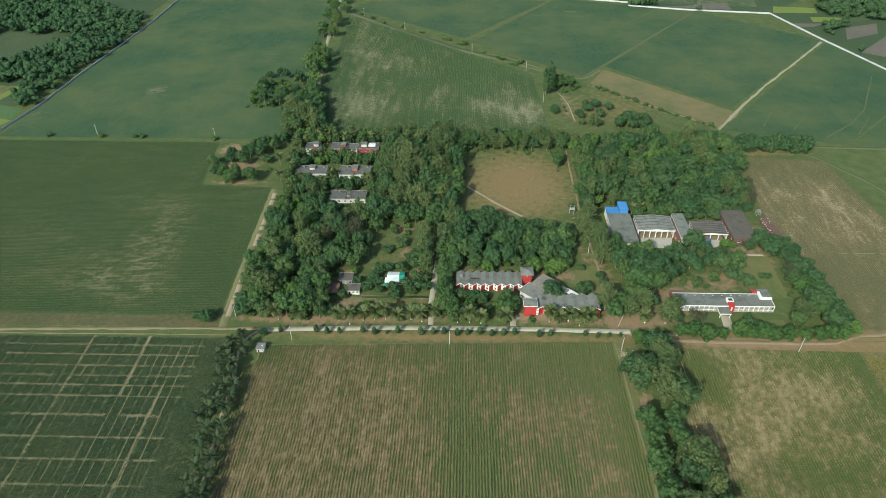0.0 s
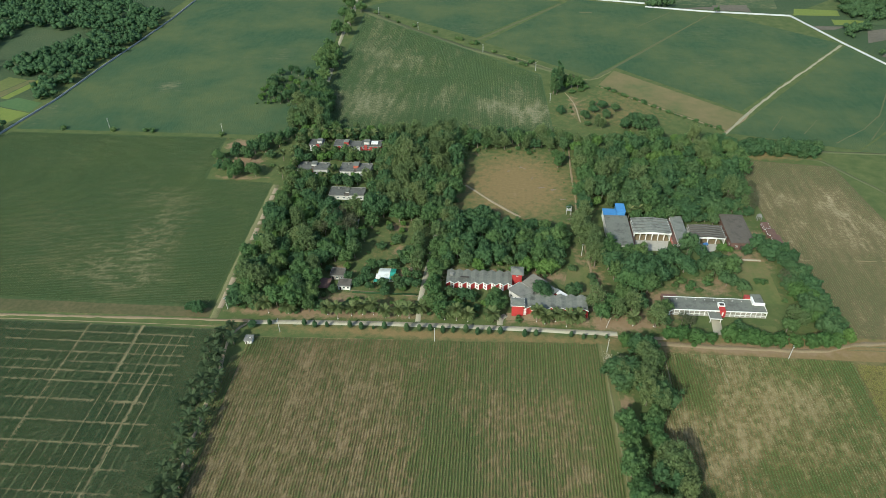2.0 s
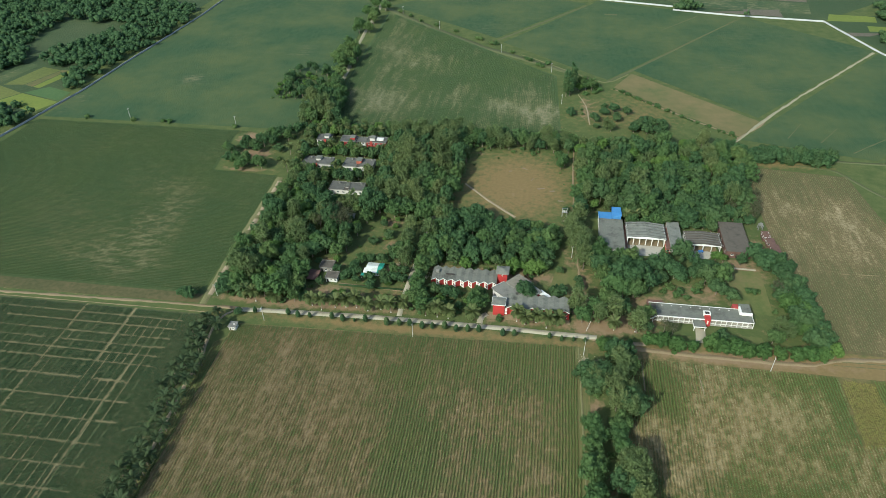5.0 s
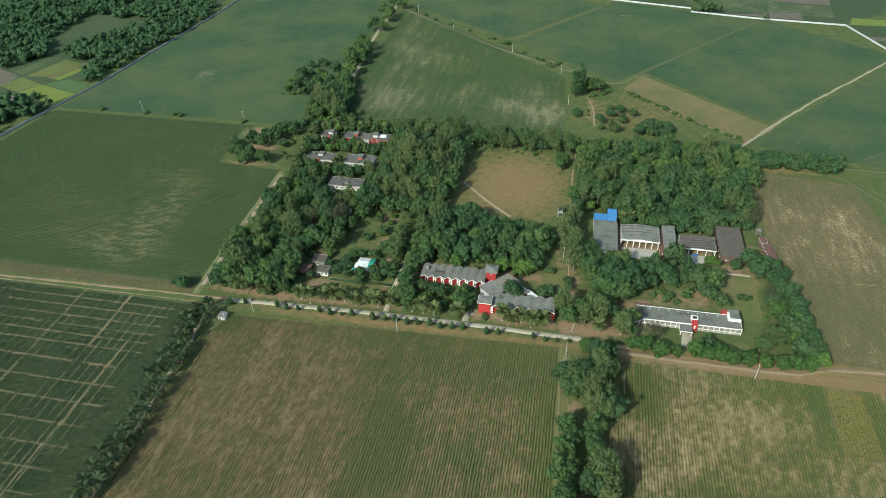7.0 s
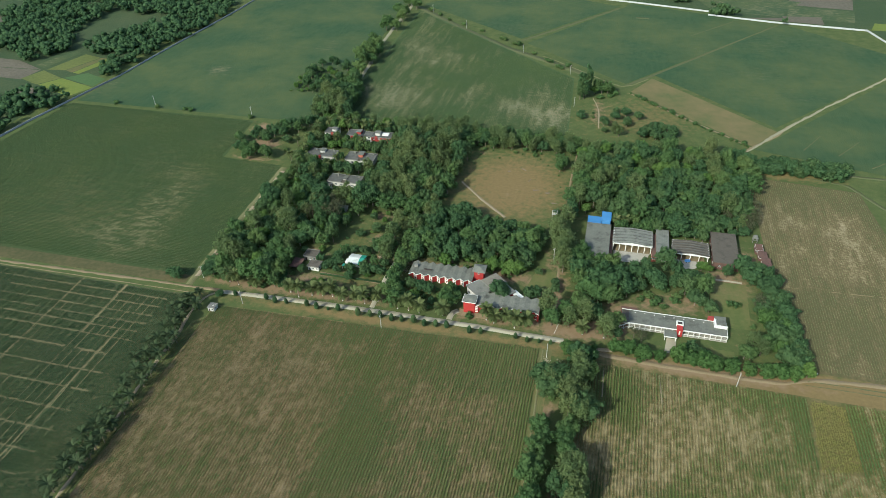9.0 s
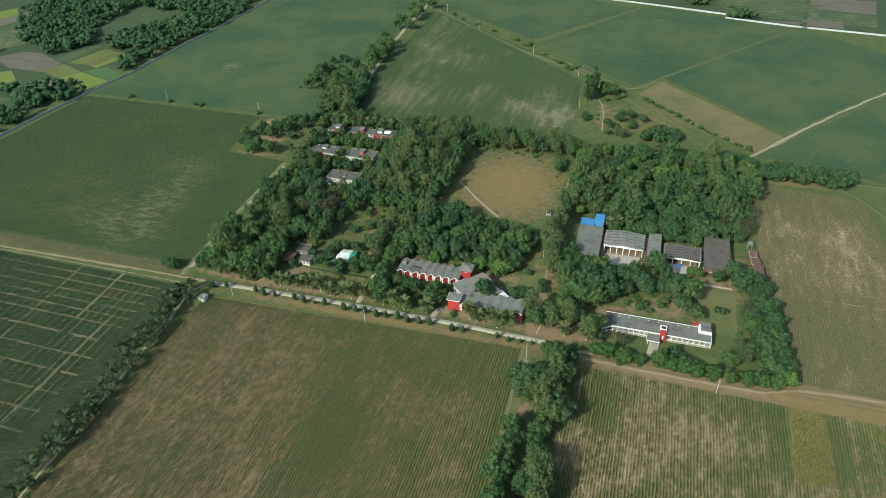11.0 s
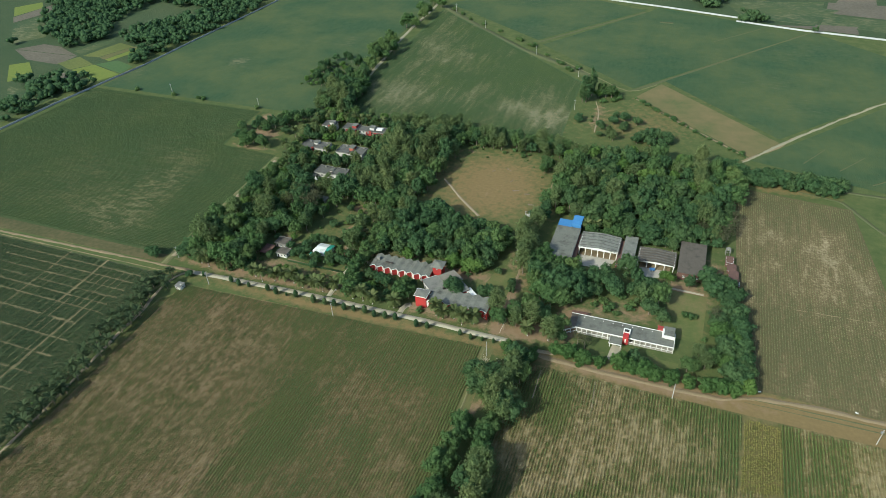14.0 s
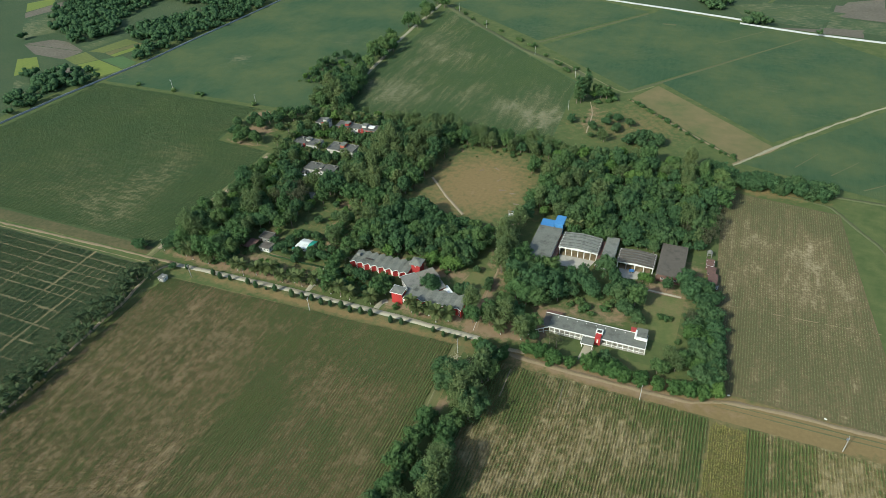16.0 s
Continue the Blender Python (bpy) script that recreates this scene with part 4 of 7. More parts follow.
def crown_mesh(name, seed, rx, rz, zc, lobes, cards, card, material, lobe=0.42, drop=0.35, core=0.62, loose=0.0):
    """A crown: many clumps of uneven size about its middle, spread over an uneven outline, with leaves over their outer faces.
    loose: how far the leaves stray from their clumps."""
    rng = np.random.default_rng(seed)
    i = np.arange(lobes) + 0.5
    up, round_ = 1 - (1 + min(1.0, drop)) * i / lobes, i * 2.39996 + rng.uniform(0, 6.28)
    flat = np.sqrt(np.maximum(0, 1 - up ** 2))
    d = unit(np.c_[flat * np.cos(round_), flat * np.sin(round_), up] + rng.normal(0, 0.20, (lobes, 3)))
    # the outline swells and draws in with the direction
    w1, w2 = unit(rng.normal(0, 1, (2, 3)))
    swell = 1 + 0.20 * np.sin(2.3 * d @ w1 * 2 + rng.uniform(0, 6.28)) + 0.13 * np.sin(4.1 * d @ w2 + rng.uniform(0, 6.28))
    size = rng.uniform(0.55, 1.25, lobes) * lobe * rx
    reach = (np.maximum(0.25, 1 - 0.8 * size / rx) * swell * rng.uniform(0.80, 1.12, lobes))[:, None]
    centre = d * reach * (rx, rx, rz) + (0, 0, zc)
    centre[0], size[0] = (0, 0, zc + 0.05 * rz), core * rx
    tall = np.array((1, 1, min(1.35, max(0.8, rz / rx))))
    # random tone per clump, plus painted top light: upper clumps are lighter
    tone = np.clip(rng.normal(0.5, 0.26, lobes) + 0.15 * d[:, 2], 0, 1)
    verts, faces, shade, at = [], [], [], 0
    for c, r, g in zip(centre, size, tone):
        v = ICO_V * (1 + rng.normal(0, 0.14, (len(ICO_V), 1))) * r * (0.84 - 0.3 * loose) * tall + c
        v[:, 2] = np.maximum(v[:, 2], 0.05)
        verts.append(v)
        faces.append(ICO_F + at)
        # shells behind the leaves get a darker tone, as painted inner shade
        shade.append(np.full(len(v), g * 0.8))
        at += len(v)
    n = cards * 5
    pick = rng.choice(lobes, n, p=size ** 2 / (size ** 2).sum())
    out = unit(rng.normal(0, 1, (n, 3)))
    p = centre[pick] + out * size[pick][:, None] * tall
    free_of = np.ones(n, bool)
    for k in range(lobes):
        free_of &= (np.linalg.norm((p - centre[k]) / tall, axis=1) > 0.90 * size[k]) | (pick == k)
    free_of &= p[:, 2] > 0.3
    p, out, pick = p[free_of][:cards], out[free_of][:cards], pick[free_of][:cards]
    m = len(p)
    p = p + out * rng.normal(0.02, 0.11 + 0.3 * loose, (m, 1)) * size[pick][:, None] + rng.normal(0, 0.12 + 0.5 * loose, (m, 3))
    p[:, 2] = np.maximum(p[:, 2], 0.3)
    nrm = unit(out + 0.35 * unit(p - (0, 0, zc)) + rng.normal(0, 0.42, (m, 3)))
    a = unit(np.cross(nrm, rng.normal(0, 1, (m, 3))))
    b = np.cross(nrm, a)
    s = (card * rng.uniform(0.55, 1.45, m))[:, None]
    leaf = np.stack([p - a * s, p + a * s * 0.55 - b * s * 0.8, p + a * s * 0.65 + b * s * 0.75 - nrm * s * 0.15], 1).reshape(-1, 3)
    tri = np.concatenate([np.concatenate(faces), np.arange(m * 3).reshape(-1, 3) + at])
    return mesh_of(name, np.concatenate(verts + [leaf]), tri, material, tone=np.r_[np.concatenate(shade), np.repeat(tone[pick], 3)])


def trunk_mesh(seed, height, radius, limbs, spread):
    """A tapered trunk that leans a little, with limbs that fork off into the crown."""
    rng = random.Random(seed)
    lean = (rng.uniform(-0.25, 0.25), rng.uniform(-0.25, 0.25))
    pts = [(lean[0] * s * s, lean[1] * s * s, height * s - 0.15 * (s == 0)) for s in (0, 0.35, 0.7, 1.0)]
    bm = tube(pts, [radius * 1.25, radius, radius * 0.75, radius * 0.35], 6)
    for _ in range(limbs):
        s, a = rng.uniform(0.4, 0.8), rng.uniform(0, 6.28)
        p0 = Vector((lean[0] * s * s, lean[1] * s * s, height * s))
        p2 = p0 + Vector((math.cos(a) * spread, math.sin(a) * spread, height * 0.35))
        p1 = (p0 + p2) / 2 + Vector((0, 0, -0.2))
        limb = tube([p0, p1, p2], [radius * 0.5, radius * 0.32, radius * 0.12], 5)
        me = bpy.data.meshes.new("limb")
        limb.to_mesh(me)
        limb.free()
        bm.from_mesh(me)
        bpy.data.meshes.remove(me)
    me = bpy.data.meshes.new("trunk")
    bm.to_mesh(me)
    bm.free()
    me.materials.append(BARK)
    return me


class Kind:
    """A kind of tree: some meshes of each of its parts, to be shared by all trees of the kind."""

    def __init__(self, name, label, category, crowns, trunks, size):
        self.name, self.label, self.category, self.crowns, self.trunks, self.size = name, label, category, crowns, trunks, size


def kind(name, label, height, rx, rz, zc, lobes, cards, card, material, forms=3, radius=0.22, category="tree", lobe=0.42, drop=0.35, core=0.62, loose=0.0):
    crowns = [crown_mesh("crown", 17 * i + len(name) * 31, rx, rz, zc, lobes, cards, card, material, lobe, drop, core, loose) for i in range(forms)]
    trunks = [trunk_mesh(i + len(name), height * 0.72, radius, 4 if height > 4 else 2, rx * 0.45) for i in range(2)]
    return Kind(name, label, category, crowns, trunks, rx)


MANGO = kind("mango_tree", "broad round dark green tree", 8.5, 4.6, 3.6, 4.9, 26, 1150, 0.40, LEAF_DARK, 5, lobe=0.32, drop=0.45, core=0.66)
SHADE = kind("shade_tree", "tall full mid-green shade tree", 11, 4.8, 4.7, 6.6, 28, 1200, 0.42, LEAF_MID, 6, 0.26, lobe=0.29, drop=0.5, loose=0.15)
OLIVE = kind("acacia_tree", "tall loose olive-green tree", 14.5, 4.1, 6.6, 8.4, 44, 1900, 0.36, LEAF_OLIVE, 6, 0.22, lobe=0.22, drop=0.8, core=0.40, loose=0.6)
DEEP = kind("forest_tree", "tall dark green forest tree", 11.5, 4.5, 4.9, 6.7, 28, 1150, 0.42, LEAF_DARK, 6, 0.25, lobe=0.30, drop=0.5, loose=0.12)
BARE = kind("dry_tree", "thin brownish half-bare tree", 11, 3.6, 4.4, 7.0, 24, 700, 0.30, LEAF_BROWN, 2, 0.2, lobe=0.18, drop=0.6, core=0.2, loose=0.8)
COLUMN = kind("pine_tree", "tall narrow dark grey-green tree", 17, 3.3, 8.2, 9.4, 34, 1300, 0.38, LEAF_DARK, 2, 0.22, lobe=0.28, drop=0.85, core=0.5, loose=0.4)
FRESH = kind("young_tree", "small bright green young tree", 6, 2.8, 2.5, 3.3, 14, 640, 0.32, LEAF_BRIGHT, 3, 0.14, lobe=0.36)
LIME = kind("lime_green_tree", "full bright green tree", 9, 4.2, 3.6, 5.3, 22, 1000, 0.40, LEAF_BRIGHT, 3, 0.2, lobe=0.32)
BUSH = kind("bush", "low rounded dark green bush", 2.4, 1.9, 1.3, 1.2, 9, 300, 0.26, LEAF_MID, 4, 0.1, "bush", lobe=0.42, drop=0.7)
HEDGE_DARK = kind("hedge_tree", "dense dark green hedge tree leafy to the ground", 6.5, 3.6, 3.3, 3.1, 22, 1000, 0.34, LEAF_DARK, 3, 0.2, lobe=0.34, drop=0.8, core=0.7)
HEDGE = kind("hedge_tree", "dense round green hedge tree leafy to the ground", 6.5, 3.6, 3.3, 3.1, 22, 1000, 0.34, LEAF_HEDGE, 4, 0.2, lobe=0.34, drop=0.8, core=0.7)


def shrub_mesh(seed):
    """An egg-shaped clipped crown down to the ground."""
    rng = np.random.default_rng(seed)
    n = 520
    d = unit(rng.normal(0, 1, (n, 3)))
    egg = np.stack([d[:, 0] * (1.38 - 0.35 * d[:, 2]), d[:, 1] * (1.38 - 0.35 * d[:, 2]), 2.6 + 2.15 * d[:, 2]], 1)
    nrm = unit(d + rng.normal(0, 0.4, (n, 3)))
    a = unit(np.cross(nrm, rng.normal(0, 1, (n, 3))))
    b = np.cross(nrm, a)
    s = rng.uniform(0.16, 0.34, (n, 1))
    tri = np.stack([egg - a * s, egg + a * s * 0.7 + b * s, egg + a * s * 0.4 - b * s], 1).reshape(-1, 3)
    v = np.stack([ICO_V[:, 0] * (1.25 - 0.3 * ICO_V[:, 2]), ICO_V[:, 1] * (1.25 - 0.3 * ICO_V[:, 2]), 2.6 + 2.0 * ICO_V[:, 2]], 1)
    return mesh_of("crown", np.r_[v, tri], np.r_[ICO_F, np.arange(n * 3).reshape(-1, 3) + len(v)], LEAF_DARK, tone=np.r_[np.full(len(v), 0.2), np.repeat(rng.random(n) * 0.6, 3)])


SHRUB = Kind("clipped_shrub", "clipped egg-shaped green shrub", "shrub", [shrub_mesh(1), shrub_mesh(2)], [trunk_mesh(3, 1.5, 0.12, 0, 0.3)], 1.3)
PLANTED = []


def plant(k, x, y, s, rng, group, label=""):
    if k.category == "bush":
        t = tagged(new(k.name, rng.choice(k.crowns)), label or k.label, k.category, group)
        t.matrix_world = pose(x, y, 0, 0, 0, rng.uniform(0, 360)) @ Matrix.Diagonal((s * rng.uniform(0.85, 1.2), s * rng.uniform(0.85, 1.2), s * rng.uniform(0.8, 1.2), 1))
        PLANTED.append((x, y))
        return t
    t = thing(k.name, x, y, label or k.label, k.category, group, rng.uniform(0, 360))
    t.scale = (s * rng.uniform(0.85, 1.18), s * rng.uniform(0.85, 1.18), s * rng.uniform(0.85, 1.2))
    part("trunk", rng.choice(k.trunks), BARK, t)
    part("crown", rng.choice(k.crowns), None, t)
    PLANTED.append((x, y))
    return t


KEEP_CLEAR = [
    (-3, 283, 38, 300), (33, 264, 78, 281), (33, 279, 62, 298), (118, 268, 176, 287), (94, 325, 112, 373), (112, 323, 136, 358), (150, 324, 168, 340), (136, 336, 147, 361), (146, 336, 169, 353), (169, 332, 187, 365), (194, 333, 206, 370), (-45, 287, -28, 302),
    (-75, 280, -54, 300), (-120, 436, -60, 453), (-120, 402, -62, 421), (-90, 371, -62, 388), (-17.5, 250, -11, 345), (26, 250, 34, 268), (142, 256, 150, 272),
    (-140, 250, -124, 392), (168, 266, 188, 322), (79.2, 335, 81.6, 460), (-108, 233, -97, 244), (-80, 340, -63, 352),
]


def free(x, y, margin):
    return not any(a - margin < x < c + margin and b - margin < y < d + margin for a, b, c, d in KEEP_CLEAR)


def wood(outline, gap, kinds, sizes, seed, group, margin=1.5, skip=0.0):
    """Trees scattered over an area, no two nearer than the gap."""
    rng = random.Random(seed)
    xs, ys = [p[0] for p in outline], [p[1] for p in outline]
    spots = []
    area = abs(sum(x0 * y1 - x1 * y0 for (x0, y0), (x1, y1) in zip(outline, outline[1:] + outline[:1]))) / 2
    for _ in range(int(area / gap ** 2 * 22)):
        x, y = rng.uniform(min(xs), max(xs)), rng.uniform(min(ys), max(ys))
        if not inside(outline, np.array([x]), np.array([y]))[0] or not free(x, y, margin):
            continue
        if all((x - a) ** 2 + (y - b) ** 2 > gap * gap for a, b in spots):
            spots.append((x, y))
    for x, y in spots:
        if rng.random() >= skip:
            plant(rng.choice(kinds), x, y, rng.uniform(*sizes), rng, group)


def row_of(k, places, size, seed, group, label=""):
    rng = random.Random(seed)
    for x, y in places:
        plant(k, x, y, size * rng.uniform(0.9, 1.12), rng, group, label)


MIX = [MANGO, SHADE, SHADE, DEEP, DEEP, SHADE, DEEP, LIME]
WEST_WOOD = "trees of the western wood"
wood([(-123, 262), (-78, 264), (-76, 300), (-70, 330), (-66, 356), (-92, 357), (-97, 372), (-122, 372)], 6.6, [MANGO, DEEP, OLIVE, DEEP, SHADE, OLIVE, MANGO, SHADE, LIME, DEEP, SHADE], (0.75, 1.4), 1, WEST_WOOD)
wood([(-72, 303), (-60, 306), (-56, 330), (-50, 354), (-62, 357), (-72, 340)], 6.6, MIX, (0.75, 1.1), 2, WEST_WOOD)
row_of(BARE, [(-78, 339), (-71, 334), (-66, 338), (-73, 345), (-82, 333), (-65, 330)], 1.2, 200, WEST_WOOD, "broad grey-brown thinly leaved tree")
wood([(-122, 372), (-50, 372), (-50, 470), (-128, 478)], 5.9, MIX + [OLIVE], (0.7, 0.95), 3, "trees among the staff houses", 2.0)
row_of(MANGO, [(-117, 434), (-110, 433.5), (-103, 435), (-95, 434), (-88, 433), (-80, 434), (-72, 433.5), (-65, 432), (-104, 428), (-84, 427), (-70, 426)], 0.62, 210, "trees among the staff houses")
row_of(SHADE, [(-114, 400.5), (-105, 399), (-94, 401), (-84, 400), (-74, 399), (-66, 401), (-92, 412), (-61, 413)], 0.52, 211, "trees among the staff houses")
row_of(SHADE, [(-80, 368), (-74, 367), (-68, 369), (-90, 372.5), (-93, 378), (-60, 380)], 0.4, 212, "trees among the staff houses")
wood([(-56, 350), (-4, 352), (0, 385), (2, 430), (-4, 462), (-52, 462)], 6.4, [SHADE, OLIVE, OLIVE, OLIVE, DEEP], (0.75, 1.4), 4, "trees of the middle wood")
wood([(-22, 296), (-3, 296), (-2, 352), (-22, 352)], 6.5, [OLIVE, SHADE], (0.85, 1.15), 5, "tall trees along the lane", 0.5)
wood([(-3, 306), (65, 308), (73, 330), (70, 345), (44, 346), (12, 354), (-4, 350)], 6.2, [MANGO, DEEP, DEEP, SHADE], (0.8, 1.3), 6, "trees of the dark orchard")
wood([(-58, 452), (80, 450), (80, 468), (-58, 470)], 6.2, [SHADE, OLIVE, OLIVE, DEEP], (0.8, 1.1), 7, "tall trees behind the clearing")
wood([(78, 356), (88, 374), (140, 370), (150, 366), (192, 372), (203, 440), (196, 466), (84, 466), (83.5, 440), (83.5, 400)], 6.4, [DEEP, DEEP, DEEP, SHADE, MANGO, SHADE, LIME, OLIVE], (0.7, 1.35), 8, "trees of the eastern wood")
YARD_TREES = "trees between the lodge and the sheds"
row_of(MANGO, [(114.8, 315.5), (101.8, 316), (126.7, 313.5), (137.4, 309.4), (157, 314.5), (159, 298), (96, 309), (119, 305)], 1.25, 9, YARD_TREES)
row_of(DEEP, [(108, 309), (122.5, 297.5), (112, 299), (132, 319), (150, 320.5), (143.3, 327), (154, 306), (103, 301), (93.5, 309)], 1.1, 90, YARD_TREES)
row_of(SHADE, [(95.5, 300), (100, 292), (107, 289), (91, 318), (94, 325), (113, 290), (163, 308)], 1.05, 91, YARD_TREES)
row_of(MANGO, [(129, 304), (148, 312), (166, 294)], 0.9, 205, YARD_TREES)
row_of(BUSH, [(136.8, 293.8), (139, 296), (143.1, 307), (148.6, 298.5), (142.5, 292.6), (149.5, 301), (165, 301), (134, 300)], 1.35, 92, "bushes behind the office")
row_of(LIME, [(164, 330.2), (168, 328.5)], 0.72, 93, YARD_TREES)
wood([(113, 360), (136, 361), (147, 364), (148, 358), (168, 358), (170, 367), (192, 368), (192, 378), (113, 380)], 5.0, [DEEP, SHADE, SHADE, MANGO], (0.65, 0.95), 94, "trees behind the sheds", 0.5)
row_of(MANGO, [(151.4, 364.5)], 1.15, 95, "trees behind the sheds")
wood([(78, 262), (104, 260), (118, 262), (117, 284), (96, 283), (95, 276), (78, 272)], 6.4, [SHADE, OLIVE, MANGO, SHADE], (0.9, 1.2), 10, "trees beside the road bend", skip=0.2)
row_of(MANGO, [(186.3, 334), (190.5, 324.5), (194.5, 331), (202, 322), (197, 318), (188, 327)], 1.12, 11, "trees at the yard corner")
row_of(DEEP, [(177.5, 326.4), (199, 327)], 0.75, 96, "trees at the yard corner")
wood([(193, 296), (198, 272), (200, 261), (209, 262), (207, 284), (204, 308), (199, 315)], 4.6, [HEDGE, HEDGE_DARK, HEDGE_DARK], (1.15, 1.55), 12, "trees of the dense eastern hedge", 0.0)
row_of(OLIVE, [(185.5, 269.5), (189, 266)], 0.78, 97, "trees of the dense eastern hedge")
row_of(SHADE, [(184, 262.5), (191.5, 271), (181, 262)], 0.72, 98, "trees of the dense eastern hedge")
row_of(BARE, [(191.8, 300.3), (193, 305)], 0.8, 99, "half-bare trees")
wood([(186, 468), (192, 460), (200, 452), (262, 452), (269, 457), (264, 463), (200, 466), (190, 472)], 5.0, [HEDGE_DARK], (1.15, 1.5), 13, "trees of the long far hedge", 0.0)
LINE = "trees of the field tree line"
row_of(OLIVE, [(101.5, 234), (103, 227), (100.5, 220), (105, 213.5), (99, 207.5), (104.5, 203.5), (97.5, 215)], 1.12, 14, LINE)
row_of(OLIVE, [(88.5, 222), (101.5, 174), (105.5, 173), (107, 164), (103, 168)], 1.1, 140, LINE)
row_of(DEEP, [(84.8, 223), (88.5, 216.5), (92, 224), (100, 212), (106.5, 207), (104.5, 160.5), (98.5, 165), (99, 241), (104, 238.5)], 1.2, 141, LINE)
row_of(SHADE, [(87.5, 194), (89.5, 188.5), (87.5, 182), (88.5, 175), (86.4, 168.5), (88, 161), (98.5, 190), (101, 183.5), (105.5, 229), (100.5, 196)], 0.98, 142, LINE)
wood([(85.5, 92), (108, 92), (109, 158), (97.5, 158), (97.5, 150), (93.5, 150), (93.5, 156), (84.5, 156)], 5.4, [OLIVE, DEEP, SHADE], (0.85, 1.2), 143, LINE, skip=0.06)
wood([(84.5, 110), (106, 110), (106, 200), (96, 204), (84.5, 200)], 5.2, [BUSH], (0.6, 1.1), 145, "bushes along the tree line", skip=0.35)
row_of(HEDGE, [(95.2, 247.0), (106.8, 246.6)], 1.15, 144, LINE)
wood([(-9, 263.5), (24, 264.5), (32, 278), (32, 281), (-9, 281)], 3.3, [FRESH, BUSH, BUSH, BUSH, MANGO], (0.5, 0.85), 16, "garden trees before the lodge", -0.5, 0.08)
wood([(-8, 300), (60, 299), (62, 306), (60, 311), (-8, 307)], 6.5, [FRESH, BUSH, FRESH], (0.8, 1.1), 17, "young trees behind the lodge", 0.5, 0.25)
wood([(-182, 398), (-142, 400), (-134, 470), (-164, 452), (-186, 428)], 6.0, [SHADE, MANGO, BUSH, DEEP], (0.7, 1.0), 19, "trees by the bare patch", 0.0, 0.4)
wood([(-185, 520), (-136, 516), (-140, 560), (-146, 578), (-186, 572)], 4.6, [BUSH, BUSH, FRESH, FRESH, DEEP], (0.55, 0.95), 20, "trees of the small thicket", 0.0)
row_of(DEEP, [(-178, 582), (-170, 588), (-162, 582), (-150, 577), (-182, 570)], 0.75, 44, "trees of the small thicket")
wood([(-142, 476), (-112, 476), (-114, 505), (-124, 540), (-136, 560), (-140, 520)], 5.6, [SHADE, DEEP, OLIVE], (0.9, 1.25), 21, "trees of the northern lane", 0.0)
row_of(SHADE, [(-134, 571), (-139, 590), (-134, 606), (-141, 618), (-136, 630), (-144, 640), (-147, 690), (-139, 735), (-150, 745), (-134, 765), (-147, 775), (-154, 790), (-140, 800), (-144, 600), (-130, 616), (-131, 596), (-146, 625), (-149, 706), (-138, 720), (-136, 690)], 1.2, 22, "trees of the northern lane")
row_of(COLUMN, [(74.5, 552), (77.5, 553), (75.5, 557), (79, 559), (77.5, 564), (80, 567)], 1.32, 45, "tree group at the field corner")
row_of(BUSH, [(100, 561), (104, 566), (101, 569), (96, 571), (86, 578), (92, 557)], 1.4, 77, "tree group at the field corner")
row_of(LIME, [(86, 565), (101, 570.5)], 0.72, 23, "tree group at the field corner")
row_of(SHADE, [(92, 567.5), (97, 567), (88, 569)], 0.85, 24, "tree group at the field corner")
row_of(MANGO, [(97.7, 505.5), (106.2, 518), (114.3, 525.5), (115.4, 507), (124.4, 521), (78.4, 516)], 0.84, 25, "round trees in rough grass")
row_of(MANGO, [(106.2, 530.5), (115.6, 515), (99, 494)], 0.6, 251, "round trees in rough grass")
row_of(OLIVE, [(106.5, 493), (110, 489)], 0.6, 252, "round trees in rough grass")
row_of(BUSH, [(88, 526), (88.6, 517.5)], 0.9, 250, "round trees in rough grass")
row_of(MANGO, [(134, 497), (142, 502), (128, 490), (150, 496), (138, 489), (136, 500), (131, 495), (146, 491)], 0.95, 26, "round trees in rough grass")
row_of(BUSH, [(-101, 748), (-87, 734), (-67, 722), (-43, 704), (-18, 685), (-14, 682), (-2, 672), (3, 671), (21, 649), (36, 634), (40, 630), (48, 620), (57, 623), (52, 616), (-115, 762)], 1.45, 27, "bushes along the field track")
drain_rng = random.Random(28)
for s in np.arange(0, 1, 0.026):
    if drain_rng.random() < 0.78:
        plant(BUSH, 118 + 90 * s + drain_rng.uniform(-1.2, 1.2), 571 - 80 * s - 4 * math.sin(3 * s) + drain_rng.uniform(-1.2, 1.2), drain_rng.choice((0.4, 0.6, 0.8, 1.0, 1.3)), drain_rng, "bushes along the drain")
row_of(BUSH, [(-287, 466), (-260, 466.5), (-254, 466), (-330, 467), (-195, 463)], 1.3, 29, "bushes on the field boundary")
row_of(MANGO, [(-142, 260), (-137, 258)], 0.7, 30, "trees at the lane corner")
row_of(MANGO, [(-104, 248.5)], 0.6, 31, "trees at the lane corner")
row_of(HEDGE, [(118.8, 254.2), (124.8, 253.6), (132.2, 252.2), (149, 254.4), (155, 253.8), (161, 253.6), (166.5, 252.4), (174.6, 252.6), (182.4, 253), (190.6, 252.8), (197, 253.4), (203, 254)], 1.2, 32, "round hedge trees along the dirt road")
row_of(HEDGE, [(140.2, 253.2)], 0.8, 33, "round hedge trees along the dirt road")
row_of(BUSH, [(87.5, 128), (86.8, 143), (87.2, 160), (86.6, 176), (86, 198), (90.5, 216), (93, 221), (96, 226), (98, 242), (101, 240)], 1.2, 81, "bushes along the tree line")
row_of(LIME, [(209, 255.4)], 0.92, 82, "round hedge trees along the dirt road")
row_of(MANGO, [(155.5, 261.5), (161, 260)], 0.62, 34, "trees before the office")
